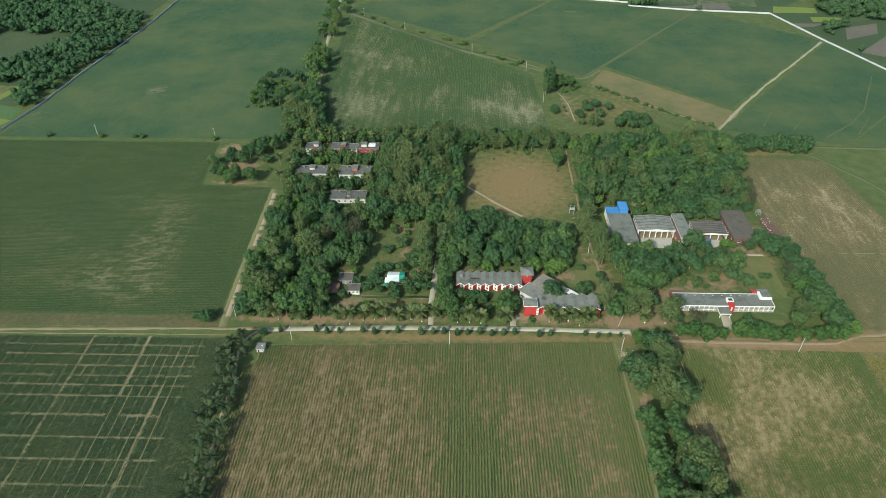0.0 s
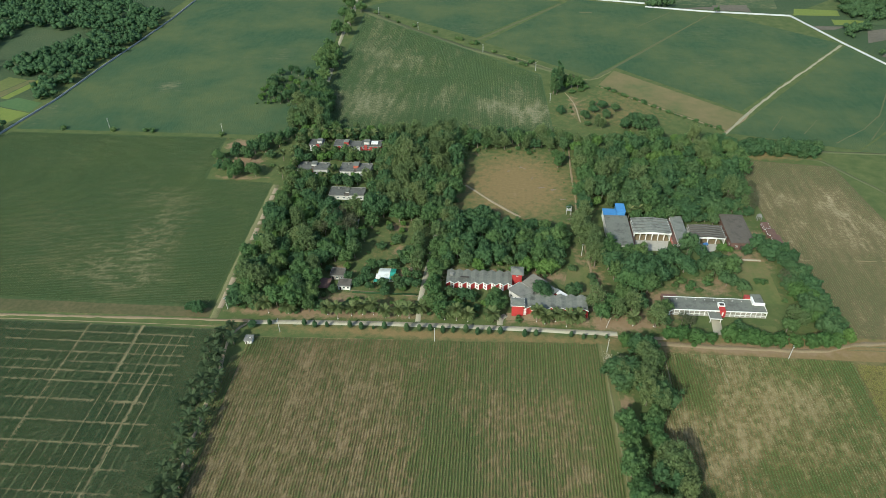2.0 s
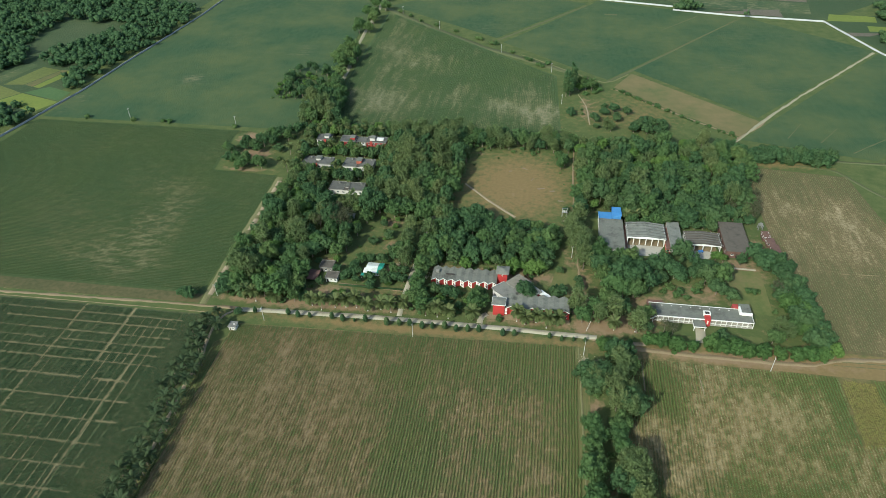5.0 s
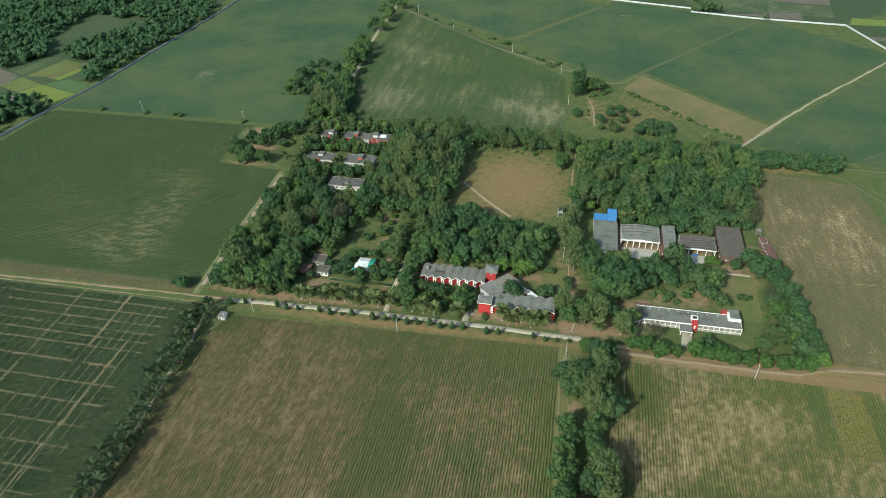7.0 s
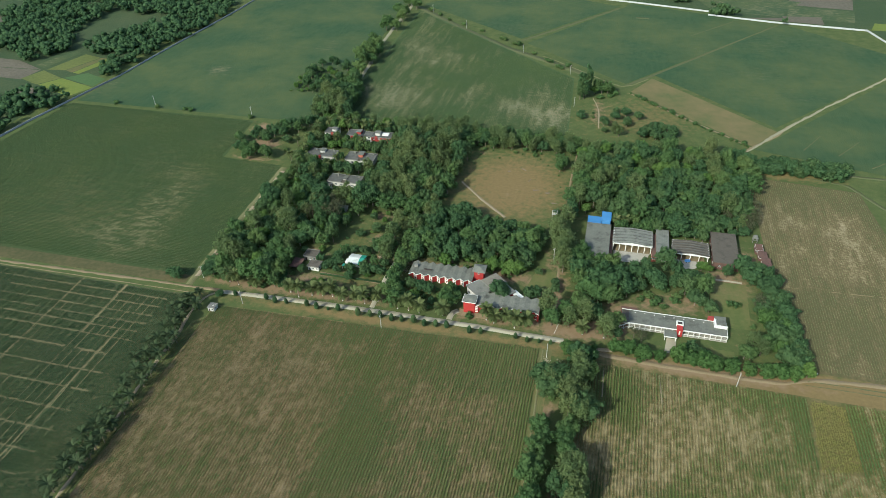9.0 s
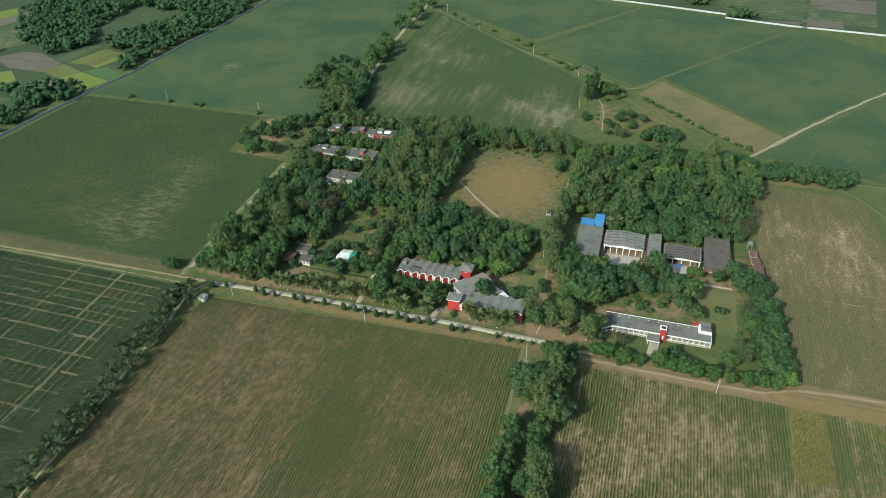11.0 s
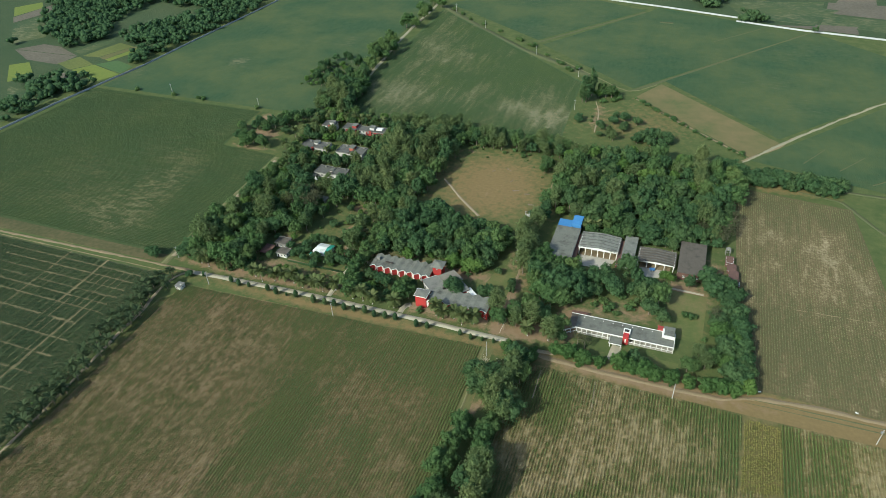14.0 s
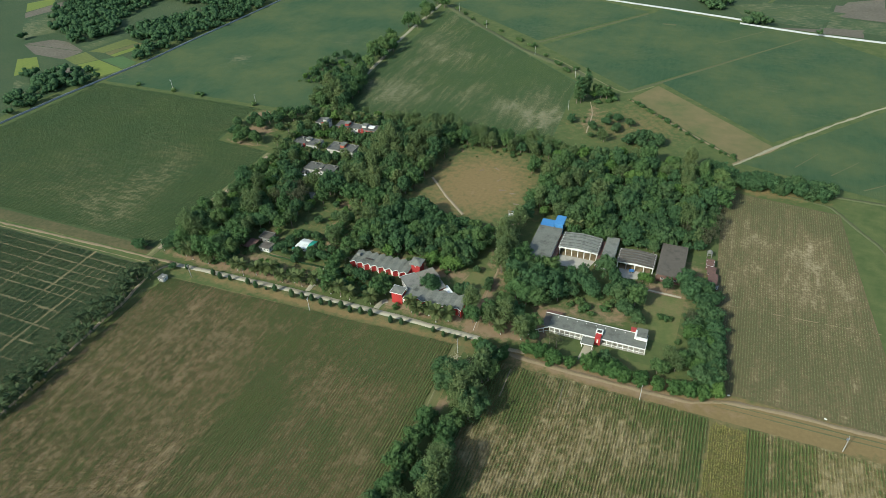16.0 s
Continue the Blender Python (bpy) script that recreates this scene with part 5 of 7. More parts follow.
row_of(BARE, [(127, 264), (131, 262)], 0.72, 341, "trees before the office")
row_of(MANGO, [(118.5, 263.5)], 0.75, 342, "trees before the office")
row_of(BUSH, [(177.5, 302.4), (180, 301.8), (182.5, 302.2), (188, 286), (54, 265), (40, 262), (130, 296)], 1.05, 35, "lawn bushes")
row_of(MANGO, [(53, 281.5)], 1.15, 36, "courtyard tree", "round dark tree rising through the lodge courtyard")
row_of(MANGO, [(69, 284.5), (72.5, 286.4)], 0.74, 37, "trees behind the lodge")
row_of(MANGO, [(72, 306.5), (82.6, 298.5), (83.4, 292.5)], 0.56, 370, "trees behind the lodge")
row_of(MANGO, [(-36, 279), (-31, 290), (-24, 288), (-38, 286), (-50, 290), (-28, 284)], 0.62, 38, "trees round the white house")
row_of(SHADE, [(-9, 268), (-7, 276), (-9, 284), (-4, 270), (-3, 262), (-8, 291)], 0.95, 39, "tall trees along the lane")
row_of(OLIVE, [(84.5, 318), (82, 330), (79.5, 344), (83, 356), (86, 325), (79, 337), (85.5, 311)], 1.2, 40, "tall trees beside the orchard")
row_of(BARE, [(193, 374), (196.5, 381), (190, 379), (198, 390), (200, 400), (181, 382)], 0.9, 41, "half-bare trees")

row_of(SHADE, [(25.5, 267.5), (29.6, 270.2), (27, 273)], 0.92, 42, "garden trees before the lodge")
row_of(LIME, [(16.5, 303), (45, 304.5), (50.5, 305.5), (56, 303), (60.5, 305)], 1.0, 43, "young trees behind the lodge")

for k, area in enumerate(([(-4, 446), (80, 444), (80, 452), (-4, 454)], [(-122, 259), (-76, 260), (-74, 266), (-122, 266)], [(0, 298), (60, 299), (60, 306), (0, 307)])):
    wood(area, 5.5, [BUSH], (0.6, 1.1), 60 + k, "low bushes under the trees", 0.4, 0.35)

wood([(-117, 100), (-109.5, 100), (-112, 190), (-116, 240), (-121, 240)], 4.4, [BUSH], (0.35, 0.7), 70, "low bushes under the palms", 0.0, 0.4)

wood([(-62, 262.5), (-18, 262.5), (-18, 272), (-60, 272)], 3.9, [BUSH, FRESH, MANGO, FRESH], (0.42, 0.7), 71, "garden bushes behind the road palms", 0.0, 0.1)
wood([(-80, 262), (-68, 262), (-68, 276), (-78, 282)], 5.5, [MANGO, SHADE, BUSH], (0.6, 0.9), 72, "trees round the cottages", 0.5, 0.1)
wood([(-56, 282), (-18, 282), (-18, 302), (-52, 304)], 5.2, [MANGO, MANGO, SHADE, BUSH, FRESH], (0.5, 0.78), 73, "trees round the white house", 0.6, 0.15)
wood([(-54, 306), (-20, 303), (-18, 350), (-48, 352)], 6.6, [FRESH, BUSH, BUSH, MANGO], (0.4, 0.72), 74, "young garden trees", 0.5, 0.35)
row_of(MANGO, [(-41.4, 340), (-35.5, 328.5), (-27, 318), (-44, 321), (-30, 312)], 0.66, 201, "young garden trees")
row_of(MANGO, [(-59.5, 292), (-72.5, 298), (-53.5, 286), (-66, 278)], 0.55, 206, "trees round the cottages")
row_of(LIME, [(-61.5, 300)], 0.5, 202, "young garden trees")
row_of(SHADE, [(-6, 300), (2, 266.5), (9, 267), (-4, 274)], 0.55, 75, "garden trees before the lodge")

row_of(SHADE, [(99, 321), (106, 319.5), (113, 320)], 0.9, 76, "trees before the sheds")

row_of(SHADE, [(71, 426), (74, 432), (70, 437)], 0.8, 203, "trees at the edge of the clearing")
row_of(HEDGE_DARK, [(75.4, 372)], 0.6, 204, "trees at the edge of the clearing")
row_of(BUSH, [(10, 440), (25, 437), (41, 446), (71, 420), (62, 433), (18, 448), (8, 425), (74, 405), (55, 441)], 0.42, 78, "small bushes in the clearing")

# Clipped shrubs in a row on the verge of the main road.
for i, (x, big) in enumerate([(-95, 0.9), (-76, 1.0), (-70, 1.0), (-63.5, 0.8), (-51, 1.0), (-44.6, 1.05), (-38.2, 0.55), (-32.2, 1.05), (-20, 1.2), (-13.3, 1.0), (-7.6, 1.0), (-0.6, 1.05), (4.9, 0.9), (11.5, 1.15),
                              (17.8, 1.0), (24, 1.05), (29.9, 1.05), (42.7, 1.05), (48.7, 0.95), (67.2, 0.85), (73.5, 0.8), (79.6, 0.65), (85.6, 0.65)]):
    shrub = plant(SHRUB, x, 250.6 + 0.7 * math.sin(i * 2.1), big, random.Random(i + 900), "clipped shrubs along the road")
    shrub.scale = (0.90 * big, 0.90 * big, 1.12 * big)


# Palms: a ringed trunk and a crown of arching fronds, each a part of its own.
def frond_mesh(seed, length, material, wide=0.28):
    rng = np.random.default_rng(seed)
    n = 22
    s = np.linspace(0.06, 1, n)
    x = length * (s - 0.16 * s ** 3)
    z = length * (0.42 * s - 0.78 * s ** 2.1)
    v, f = [], []
    for i in range(n - 1):
        w = 0.05
        k = len(v)
        v += [(x[i], -w, z[i]), (x[i], w, z[i]), (x[i + 1], w, z[i + 1]), (x[i + 1], -w, z[i + 1])]
        f += [(k, k + 1, k + 2), (k, k + 2, k + 3)]
        reach = length * 0.30 * math.sin(math.pi * min(1, 0.16 + 0.80 * s[i])) * rng.uniform(0.8, 1.15)
        for side in (-1, 1):
            k = len(v)
            v += [(x[i], 0, z[i]), (x[i] + wide, 0, z[i] - 0.02), (x[i] + 0.55 * reach, side * reach, z[i] - 0.35 * reach)]
            f += [(k, k + 1, k + 2)]
    return mesh_of("frond", v, f, material, tone=np.full(len(v), rng.uniform(0.2, 0.8)))


FRONDS = [frond_mesh(i, 4.2, LEAF_PALM, 0.46) for i in range(3)]
DATE_FRONDS = [frond_mesh(i + 5, 4.4, LEAF_DATE, 0.30) for i in range(3)]


def palm_trunk(seed, height):
    rng = random.Random(seed)
    a, b = rng.uniform(-0.5, 0.5), rng.uniform(-0.5, 0.5)
    pts = [(a * s * s, b * s * s, height * s - 0.1 * (s == 0)) for s in np.linspace(0, 1, 6)]
    bm = tube(pts, [0.30, 0.22, 0.19, 0.18, 0.17, 0.20], 7)
    me = bpy.data.meshes.new("trunk")
    bm.to_mesh(me)
    bm.free()
    me.materials.append(BARK)
    return me, (a, b)


PALM_TRUNKS = {h: [palm_trunk(i + h, h) for i in range(2)] for h in (4, 6, 8)}


def palm(x, y, height, size, seed, group, fronds=22, date=False, painted=False):
    rng = random.Random(seed)
    t = thing("palm_tree", x, y, "feathery olive-green palm with a slim grey trunk", "palm", group, rng.uniform(0, 360))
    me, (a, b) = rng.choice(PALM_TRUNKS[height])
    part("trunk", me, BARK, t)
    if painted:
        part("painted_foot", tube([(0, 0, 0), (0, 0, 0.8)], [0.33, 0.27], 8), PLASTER, t, "whitewashed foot of the trunk")
    for i in range(fronds):
        f = part("frond", rng.choice(DATE_FRONDS if date else FRONDS), None, t)
        up = (rng.uniform(-42, 5), rng.uniform(0, 35), rng.uniform(30, 72))[i % 3]
        f.matrix_local = pose(a, b, height, 0, -up, i * 137.5 + rng.uniform(-12, 12)) @ Matrix.Diagonal((size, size, size, 1))
    return t


ROAD_PALMS = [(-105, 261.5), (-98.5, 260), (-87, 260), (-65.3, 260.5), (-59, 257.5), (-52, 260.5), (-46, 261.5), (-40, 262), (-33, 260), (-26, 262), (-20, 260.5), (-13.3, 264),
              (-0.5, 260.3), (6, 260.2), (12.2, 259.5), (25, 260.2), (49.5, 262), (54, 260.5), (59.8, 262.5), (65.4, 259), (71.4, 262), (101, 262), (112, 262)]
for i, (x, y) in enumerate(ROAD_PALMS):
    palm(x, y, 8 if i % 3 == 1 else 6, random.Random(i).uniform(1.06, 1.28), i + 50, "palms along the main road", 30, painted=True)
PATH_PALMS = [(-117.6, 232.5), (-113.6, 244.5), (-121.4, 229.2), (-112.5, 216.4), (-117, 214.1), (-112.8, 222.5), (-115.2, 195), (-115, 206.3), (-108.8, 196), (-108.5, 202.7), (-112.3, 172.8), (-106.4, 168.2), (-107.2, 184.9), (-105.9, 160.7),
              (-110.1, 155.1), (-113.7, 156.5), (-114, 143.3), (-105.1, 144.7), (-105.1, 135.2), (-112.7, 136), (-111.5, 129.1), (-118.8, 190.4), (-110.1, 117.2), (-109.5, 125.1), (-116.5, 238.5), (-119.5, 223), (-113.5, 183), (-119, 202), (-105, 110), (-110.5, 105), (-112, 164), (-104.5, 152),
              (-110, 235), (-116, 227), (-107.8, 209), (-113.5, 200), (-107, 178), (-115.5, 176), (-106, 150), (-111.5, 149), (-105.6, 130), (-114.5, 220), (-112.5, 209), (-105.8, 140)]
for i, (x, y) in enumerate(PATH_PALMS):
    palm(x, y, 6, random.Random(i + 30).uniform(0.80, 1.06), i + 150, "palms along the field path", 17, True)
HOUSE_PALMS = [(-120, 458), (-112, 460), (-104, 458), (-98, 461), (-90, 457), (-84, 460), (-76, 457), (-70, 459), (-124, 440), (-126, 428), (-122, 412), (-127, 450), (-134, 425), (-128, 400), (-96, 394), (-92, 403), (-103, 432), (113, 363), (119, 364), (98, 430), (112, 425)]
for i, (x, y) in enumerate(HOUSE_PALMS):
    palm(x, y, 8, random.Random(i + 70).uniform(0.85, 1.05), i + 250, "coconut palms among the houses", 16)


# Woods beyond the walls, too far to tell their trees apart.
def far_wood(name, outlines, gap, seed, label):
    rng = np.random.default_rng(seed)
    verts, faces, at = [], [], 0
    for outline in outlines:
        o = np.array(outline, float)
        lo, hi = o.min(0), o.max(0)
        n = int((hi - lo).prod() / gap ** 2)
        p = rng.uniform(lo, hi, (n, 2))
        p = p[inside(outline, p[:, 0], p[:, 1])]
        for _, quad, _ in PLOTS:
            p = p[~inside(quad, p[:, 0], p[:, 1])]
        for x, y in p:
            r = rng.uniform(2.8, 5.8)
            h = rng.uniform(3.0, 7.5)
            for k in range(5):
                c = np.array([x, y, h]) + rng.normal(0, 0.55, 3) * (r, r, 1.6) * (k > 0)
                s = r * rng.uniform(0.32, 0.62) * (1 + 0.3 * (k == 0))
                v = ICO_V * (1 + rng.normal(0, 0.22, (len(ICO_V), 1))) * (s, s, s * 0.9) + c
                v[:, 2] = np.maximum(v[:, 2], 0)
                verts.append(v)
                faces.append(ICO_F + at)
                at += len(v)
    # loose leaf faces over the clumps break their outline
    v = np.concatenate(verts)
    pick = rng.choice(len(v), int(len(v) * 0.9))
    p = v[pick] + rng.normal(0, 0.6, (len(pick), 3))
    a, b = rng.normal(0, 0.85, (2, len(pick), 3))
    tri = np.stack([p, p + a, p + b], 1).reshape(-1, 3)
    f = np.concatenate(faces + [np.arange(len(tri)).reshape(-1, 3) + at])
    clump = np.repeat(rng.random(len(verts)), len(ICO_V))
    return stuff(name, mesh_of(name, np.r_[v, tri], f, LEAF_DARK, tone=np.r_[clump, np.repeat(clump[pick], 3)]), label, "wood")


far_wood("west_woods", [[(-639, 655), (-541, 561), (-488, 533), (-461, 577), (-499, 615), (-502, 707), (-629, 730)],
                        [(-461, 592), (-419, 557), (-374, 554), (-362, 624), (-351, 751), (-391, 758), (-412, 674)],
                        [(-390, 521), (-370, 520), (-369, 558), (-400, 557)],
                        [(-463, 449), (-422, 425), (-390, 427), (-380, 467), (-404, 492), (-432, 460)],
                        [(-427, 404), (-399, 377), (-392, 389), (-394, 416), (-415, 420)],
                        [(-593, 562), (-553, 523), (-543, 537), (-586, 563)],
                        [(-502, 707), (-416, 681), (-393, 761), (-500, 828)],
                        [(-629, 730), (-504, 710), (-500, 828), (-700, 808)]], 7.0, 5, "dense dark green woods beyond the boundary wall")
far_wood("northeast_woods", [[(405, 765), (420, 823), (520, 830), (560, 760), (480, 745)], [(380, 700), (395, 712), (440, 746), (440, 760), (386, 716)], [(396, 650), (406, 648), (408, 658), (398, 660)],
                             [(141, 870), (185, 871), (175, 847), (150, 847)], [(198, 792), (229, 794), (230, 814), (198, 818)], [(151, 838), (174, 838), (180, 862), (150, 865)], [(262, 775), (274, 774), (274, 781), (264, 782)]], 6.0, 6,
         "dark green woods and hedges beyond the white wall")

# ---- buildings ----


def add_wall(bm, p, q, z0, z1, thick, openings=()):
    """A wall from p to q in one piece, its outer face on that line and its body to the left, with openings (from, to, sill, head) cut through."""
    run, a = math.dist(p, q), math.atan2(q[1] - p[1], q[0] - p[0])
    m = Matrix.Translation((p[0], p[1], 0)) @ Matrix.Rotation(a, 4, "Z")
    ss = sorted({0.0, run, *(round(o[k], 4) for o in openings for k in (0, 1))})
    zz = sorted({z0, z1, *(round(o[k], 4) for o in openings for k in (2, 3))})
    zz = [z for z in zz if z0 <= z <= z1]

    def solid(i, k):
        if not (0 <= i < len(ss) - 1 and 0 <= k < len(zz) - 1):
            return False
        s, z = (ss[i] + ss[i + 1]) / 2, (zz[k] + zz[k + 1]) / 2
        return not any(o[0] < s < o[1] and o[2] < z < o[3] for o in openings)

    made = {}

    def vert(i, k, t):
        if (i, k, t) not in made:
            made[i, k, t] = bm.verts.new(m @ Vector((ss[i], t * thick, zz[k])))
        return made[i, k, t]

    for i in range(len(ss) - 1):
        for k in range(len(zz) - 1):
            if not solid(i, k):
                continue
            bm.faces.new([vert(i + u, k + v, 0) for u, v in ((0, 0), (1, 0), (1, 1), (0, 1))])
            bm.faces.new([vert(i + u, k + v, 1) for u, v in ((0, 0), (0, 1), (1, 1), (1, 0))])
            for di, dk, ends in ((-1, 0, ((0, 0), (0, 1))), (1, 0, ((1, 1), (1, 0))), (0, -1, ((1, 0), (0, 0))), (0, 1, ((0, 1), (1, 1)))):
                if not solid(i + di, k + dk):
                    (ua, va), (ub, vb) = ends
                    bm.faces.new([vert(i + ua, k + va, 0), vert(i + ub, k + vb, 0), vert(i + ub, k + vb, 1), vert(i + ua, k + va, 1)])
    return m


def add_window(parent, m, s0, s1, lo, hi, material=WHITE, name="window", bars=1):
    """A window set in an opening: a frame with mullions, and under it its pane and sill."""
    bm = bmesh.new()
    w = 0.09
    add_box(bm, s0, 0.06, lo, s1, 0.16, lo + w, m)
    add_box(bm, s0, 0.06, hi - w, s1, 0.16, hi, m)
    for k in range(bars + 2):
        s = s0 + (s1 - s0 - w) * k / (bars + 1)
        add_box(bm, s, 0.062, lo + w, s + w, 0.158, hi - w, m)
    ob = part(name, bm, material, parent)
    bm = bmesh.new()
    add_box(bm, s0 + 0.02, 0.10, lo + 0.02, s1 - 0.02, 0.12, hi - 0.02, m)
    part("pane", bm, GLASS, ob)
    if name == "window":
        bm = bmesh.new()
        add_box(bm, s0 - 0.1, -0.12, lo - 0.08, s1 + 0.1, 0.055, lo - 0.004, m)
        part("sill", bm, material, ob)
    return ob


def side(parent, p, q, height, material, windows=(), doors=(), label="", trim=WHITE, z0=0.0):
    """One wall of a house with its windows and doors."""
    holes = [(s - w / 2, s + w / 2, lo, hi) for s, w, lo, hi in windows] + [(s - w / 2, s + w / 2, z0, z0 + h) for s, w, h in doors]
    bm = bmesh.new()
    m = add_wall(bm, p, q, z0 - 0.1 if z0 == 0 else z0, height, 0.22, holes)
    part("wall", bm, material, parent, label)
    for s, w, lo, hi in windows:
        add_window(parent, m, s - w / 2, s + w / 2, lo, hi, trim)
    for s, w, h in doors:
        bm = bmesh.new()
        add_box(bm, s - w / 2 + 0.03, 0.10, z0, s + w / 2 - 0.03, 0.15, z0 + h - 0.03, m)
        part("door", bm, DARK, parent)


def flat_roof(parent, x0, y0, x1, y1, z, over, material, parapet=0.0, trim=WHITE):
    part("roof", edged(x0 - over, y0 - over, z, x1 + over, y1 + over, z + 0.18), material, parent)
    bm = bmesh.new()
    e, t = over + 0.05, 0.16
    top = z + 0.22 + parapet
    add_box(bm, x0 - e, y0 - e, z - 0.12, x1 + e, y0 - e + t, top)
    add_box(bm, x0 - e, y1 + e - t, z - 0.12, x1 + e, y1 + e, top)
    add_box(bm, x0 - e, y0 - e + t, z - 0.12, x0 - e + t, y1 + e - t, top)
    add_box(bm, x1 + e - t, y0 - e + t, z - 0.12, x1 + e, y1 + e - t, top)
    part("parapet", bm, trim, parent)


def spaced(run, n, w, lo, hi):
    return [(run * (i + 0.5) / n, w, lo, hi) for i in range(n)]


def block_house(name, label, x0, y0, x1, y1, height, wall, roof, group="", storeys=1, per=4, parapet=0.25, stair=None, stair_mat=None, red_bays=(), trim=ROOF_EDGE, halves=0.0):
    """A flat-roofed house with windows on all sides, and a stair head on its roof."""
    w, d = x1 - x0, y1 - y0
    t = thing(name, (x0 + x1) / 2, (y0 + y1) / 2, label, "house", group)
    a, b = (-w / 2, -d / 2), (w / 2, d / 2)
    lift = height / storeys
    wins = [(s, ww, lo + k * lift, hi + k * lift) for k in range(storeys) for s, ww, lo, hi in spaced(w, per, min(1.7, w / per * 0.55), 0.95, 2.3)]
    wins_side = [(s, ww, lo + k * lift, hi + k * lift) for k in range(storeys) for s, ww, lo, hi in spaced(d, 2, 1.3, 0.95, 2.3)]
    front = wins[1:] if storeys == 1 else wins
    side(t, a, (b[0], a[1]), height, wall, front, [(w * 0.5 / per, 1.0, 2.1)] if storeys == 1 else ())
    side(t, (b[0], a[1] + 0.222), (b[0], b[1] - 0.222), height, wall, [w2 for w2 in wins_side if 0.7 < w2[0] < d - 1.2])
    side(t, b, (a[0], b[1]), height, wall, wins)
    side(t, (a[0], b[1] - 0.222), (a[0], a[1] + 0.222), height, wall, [w2 for w2 in wins_side if 0.7 < w2[0] < d - 1.2])
    if halves:
        # two roof slabs of unequal height with a lower dark slab between them
        part("link_roof", box(-halves / 2 + 0.06, a[1] - 0.1, height - 0.25, halves / 2 - 0.06, b[1] + 0.1, height + 0.02), ROOF_DARK, t, "lower dark roof between the two halves")
        flat_roof(t, a[0], a[1], -halves / 2, b[1], height, 0.3, roof, parapet, trim)
        flat_roof(t, halves / 2, a[1], b[0], b[1] - 0.8, height + 0.35, 0.3, roof, parapet, trim)
        for k, x in enumerate((a[0] + w * 0.2, b[0] - w * 0.14)):
            part("water_tank", edged(x, b[1] - 2.6, height + 0.2, x + 1.3, b[1] - 1.5, height + 1.35), ROOF_EDGE, t)
    else:
        flat_roof(t, a[0], a[1], b[0], b[1], height, 0.35, roof, parapet, trim)
    for s0, s1 in red_bays:
        part("red_panel", box(a[0] + s0, a[1] - 0.7, 0, a[0] + s1, a[1] - 0.004, height + 0.9), RED_OLD, t, "red painted stair bay")
    if stair:
        sx, sy, sw, sd, sh = stair
        part("stair_head", edged(a[0] + sx, a[1] + sy, height + 0.18, a[0] + sx + sw, a[1] + sy + sd, height + sh), stair_mat or PLASTER, t)
        part("stair_roof", edged(a[0] + sx - 0.3, a[1] + sy - 0.3, height + sh, a[0] + sx + sw + 0.3, a[1] + sy + sd + 0.3, height + sh + 0.16), ROOF_GREY, t)
    return t


# The lodge: two wings under folded roofs, a tower and a turned middle block.
def folded_roof(x0, y0, x1, y1, z_low, z_high, pitch, thick=0.16, over=0.5, jut=1.5):
    """Folds that run back from the front; each ridge is set back from the valleys beside it."""
    n = round((x1 - x0) / pitch)
    step = (x1 - x0) / n
    bm = bmesh.new()
    line = []
    for i in range(n):
        line += [(x0 + i * step, z_low, 0.0), (x0 + (i + 0.5) * step, z_high, jut)]
    line.append((x1, z_low, 0.0))
    rows = [[bm.verts.new((x, y + s * j, z + dz)) for x, z, j in line] for y, dz, s in ((y0 - over, 0, 1), (y1 + over, 0, 1), (y1 + over, -thick, 1), (y0 - over, -thick, 1))]
    for r, s in zip(rows, rows[1:] + rows[:1]):
        for i in range(len(line) - 1):
            bm.faces.new((r[i], r[i + 1], s[i + 1], s[i]))
    bm.faces.new([r[0] for r in rows])
    bm.faces.new([r[-1] for r in rows][::-1])
    return bm, line


def fascia(line, y, side_of=1, drop=0.38, thick=0.1):
    bm = bmesh.new()
    rows = [[bm.verts.new((x, yy + side_of * j, z + dz)) for x, z, j in line] for yy, dz in ((y, 0.1), (y + thick, 0.1), (y + thick, -drop), (y, -drop))]
    for r, s in zip(rows, rows[1:] + rows[:1]):
        for i in range(len(line) - 1):
            bm.faces.new((r[i], r[i + 1], s[i + 1], s[i]))
    bm.faces.new([r[0] for r in rows])
    bm.faces.new([r[-1] for r in rows][::-1])
    return bm


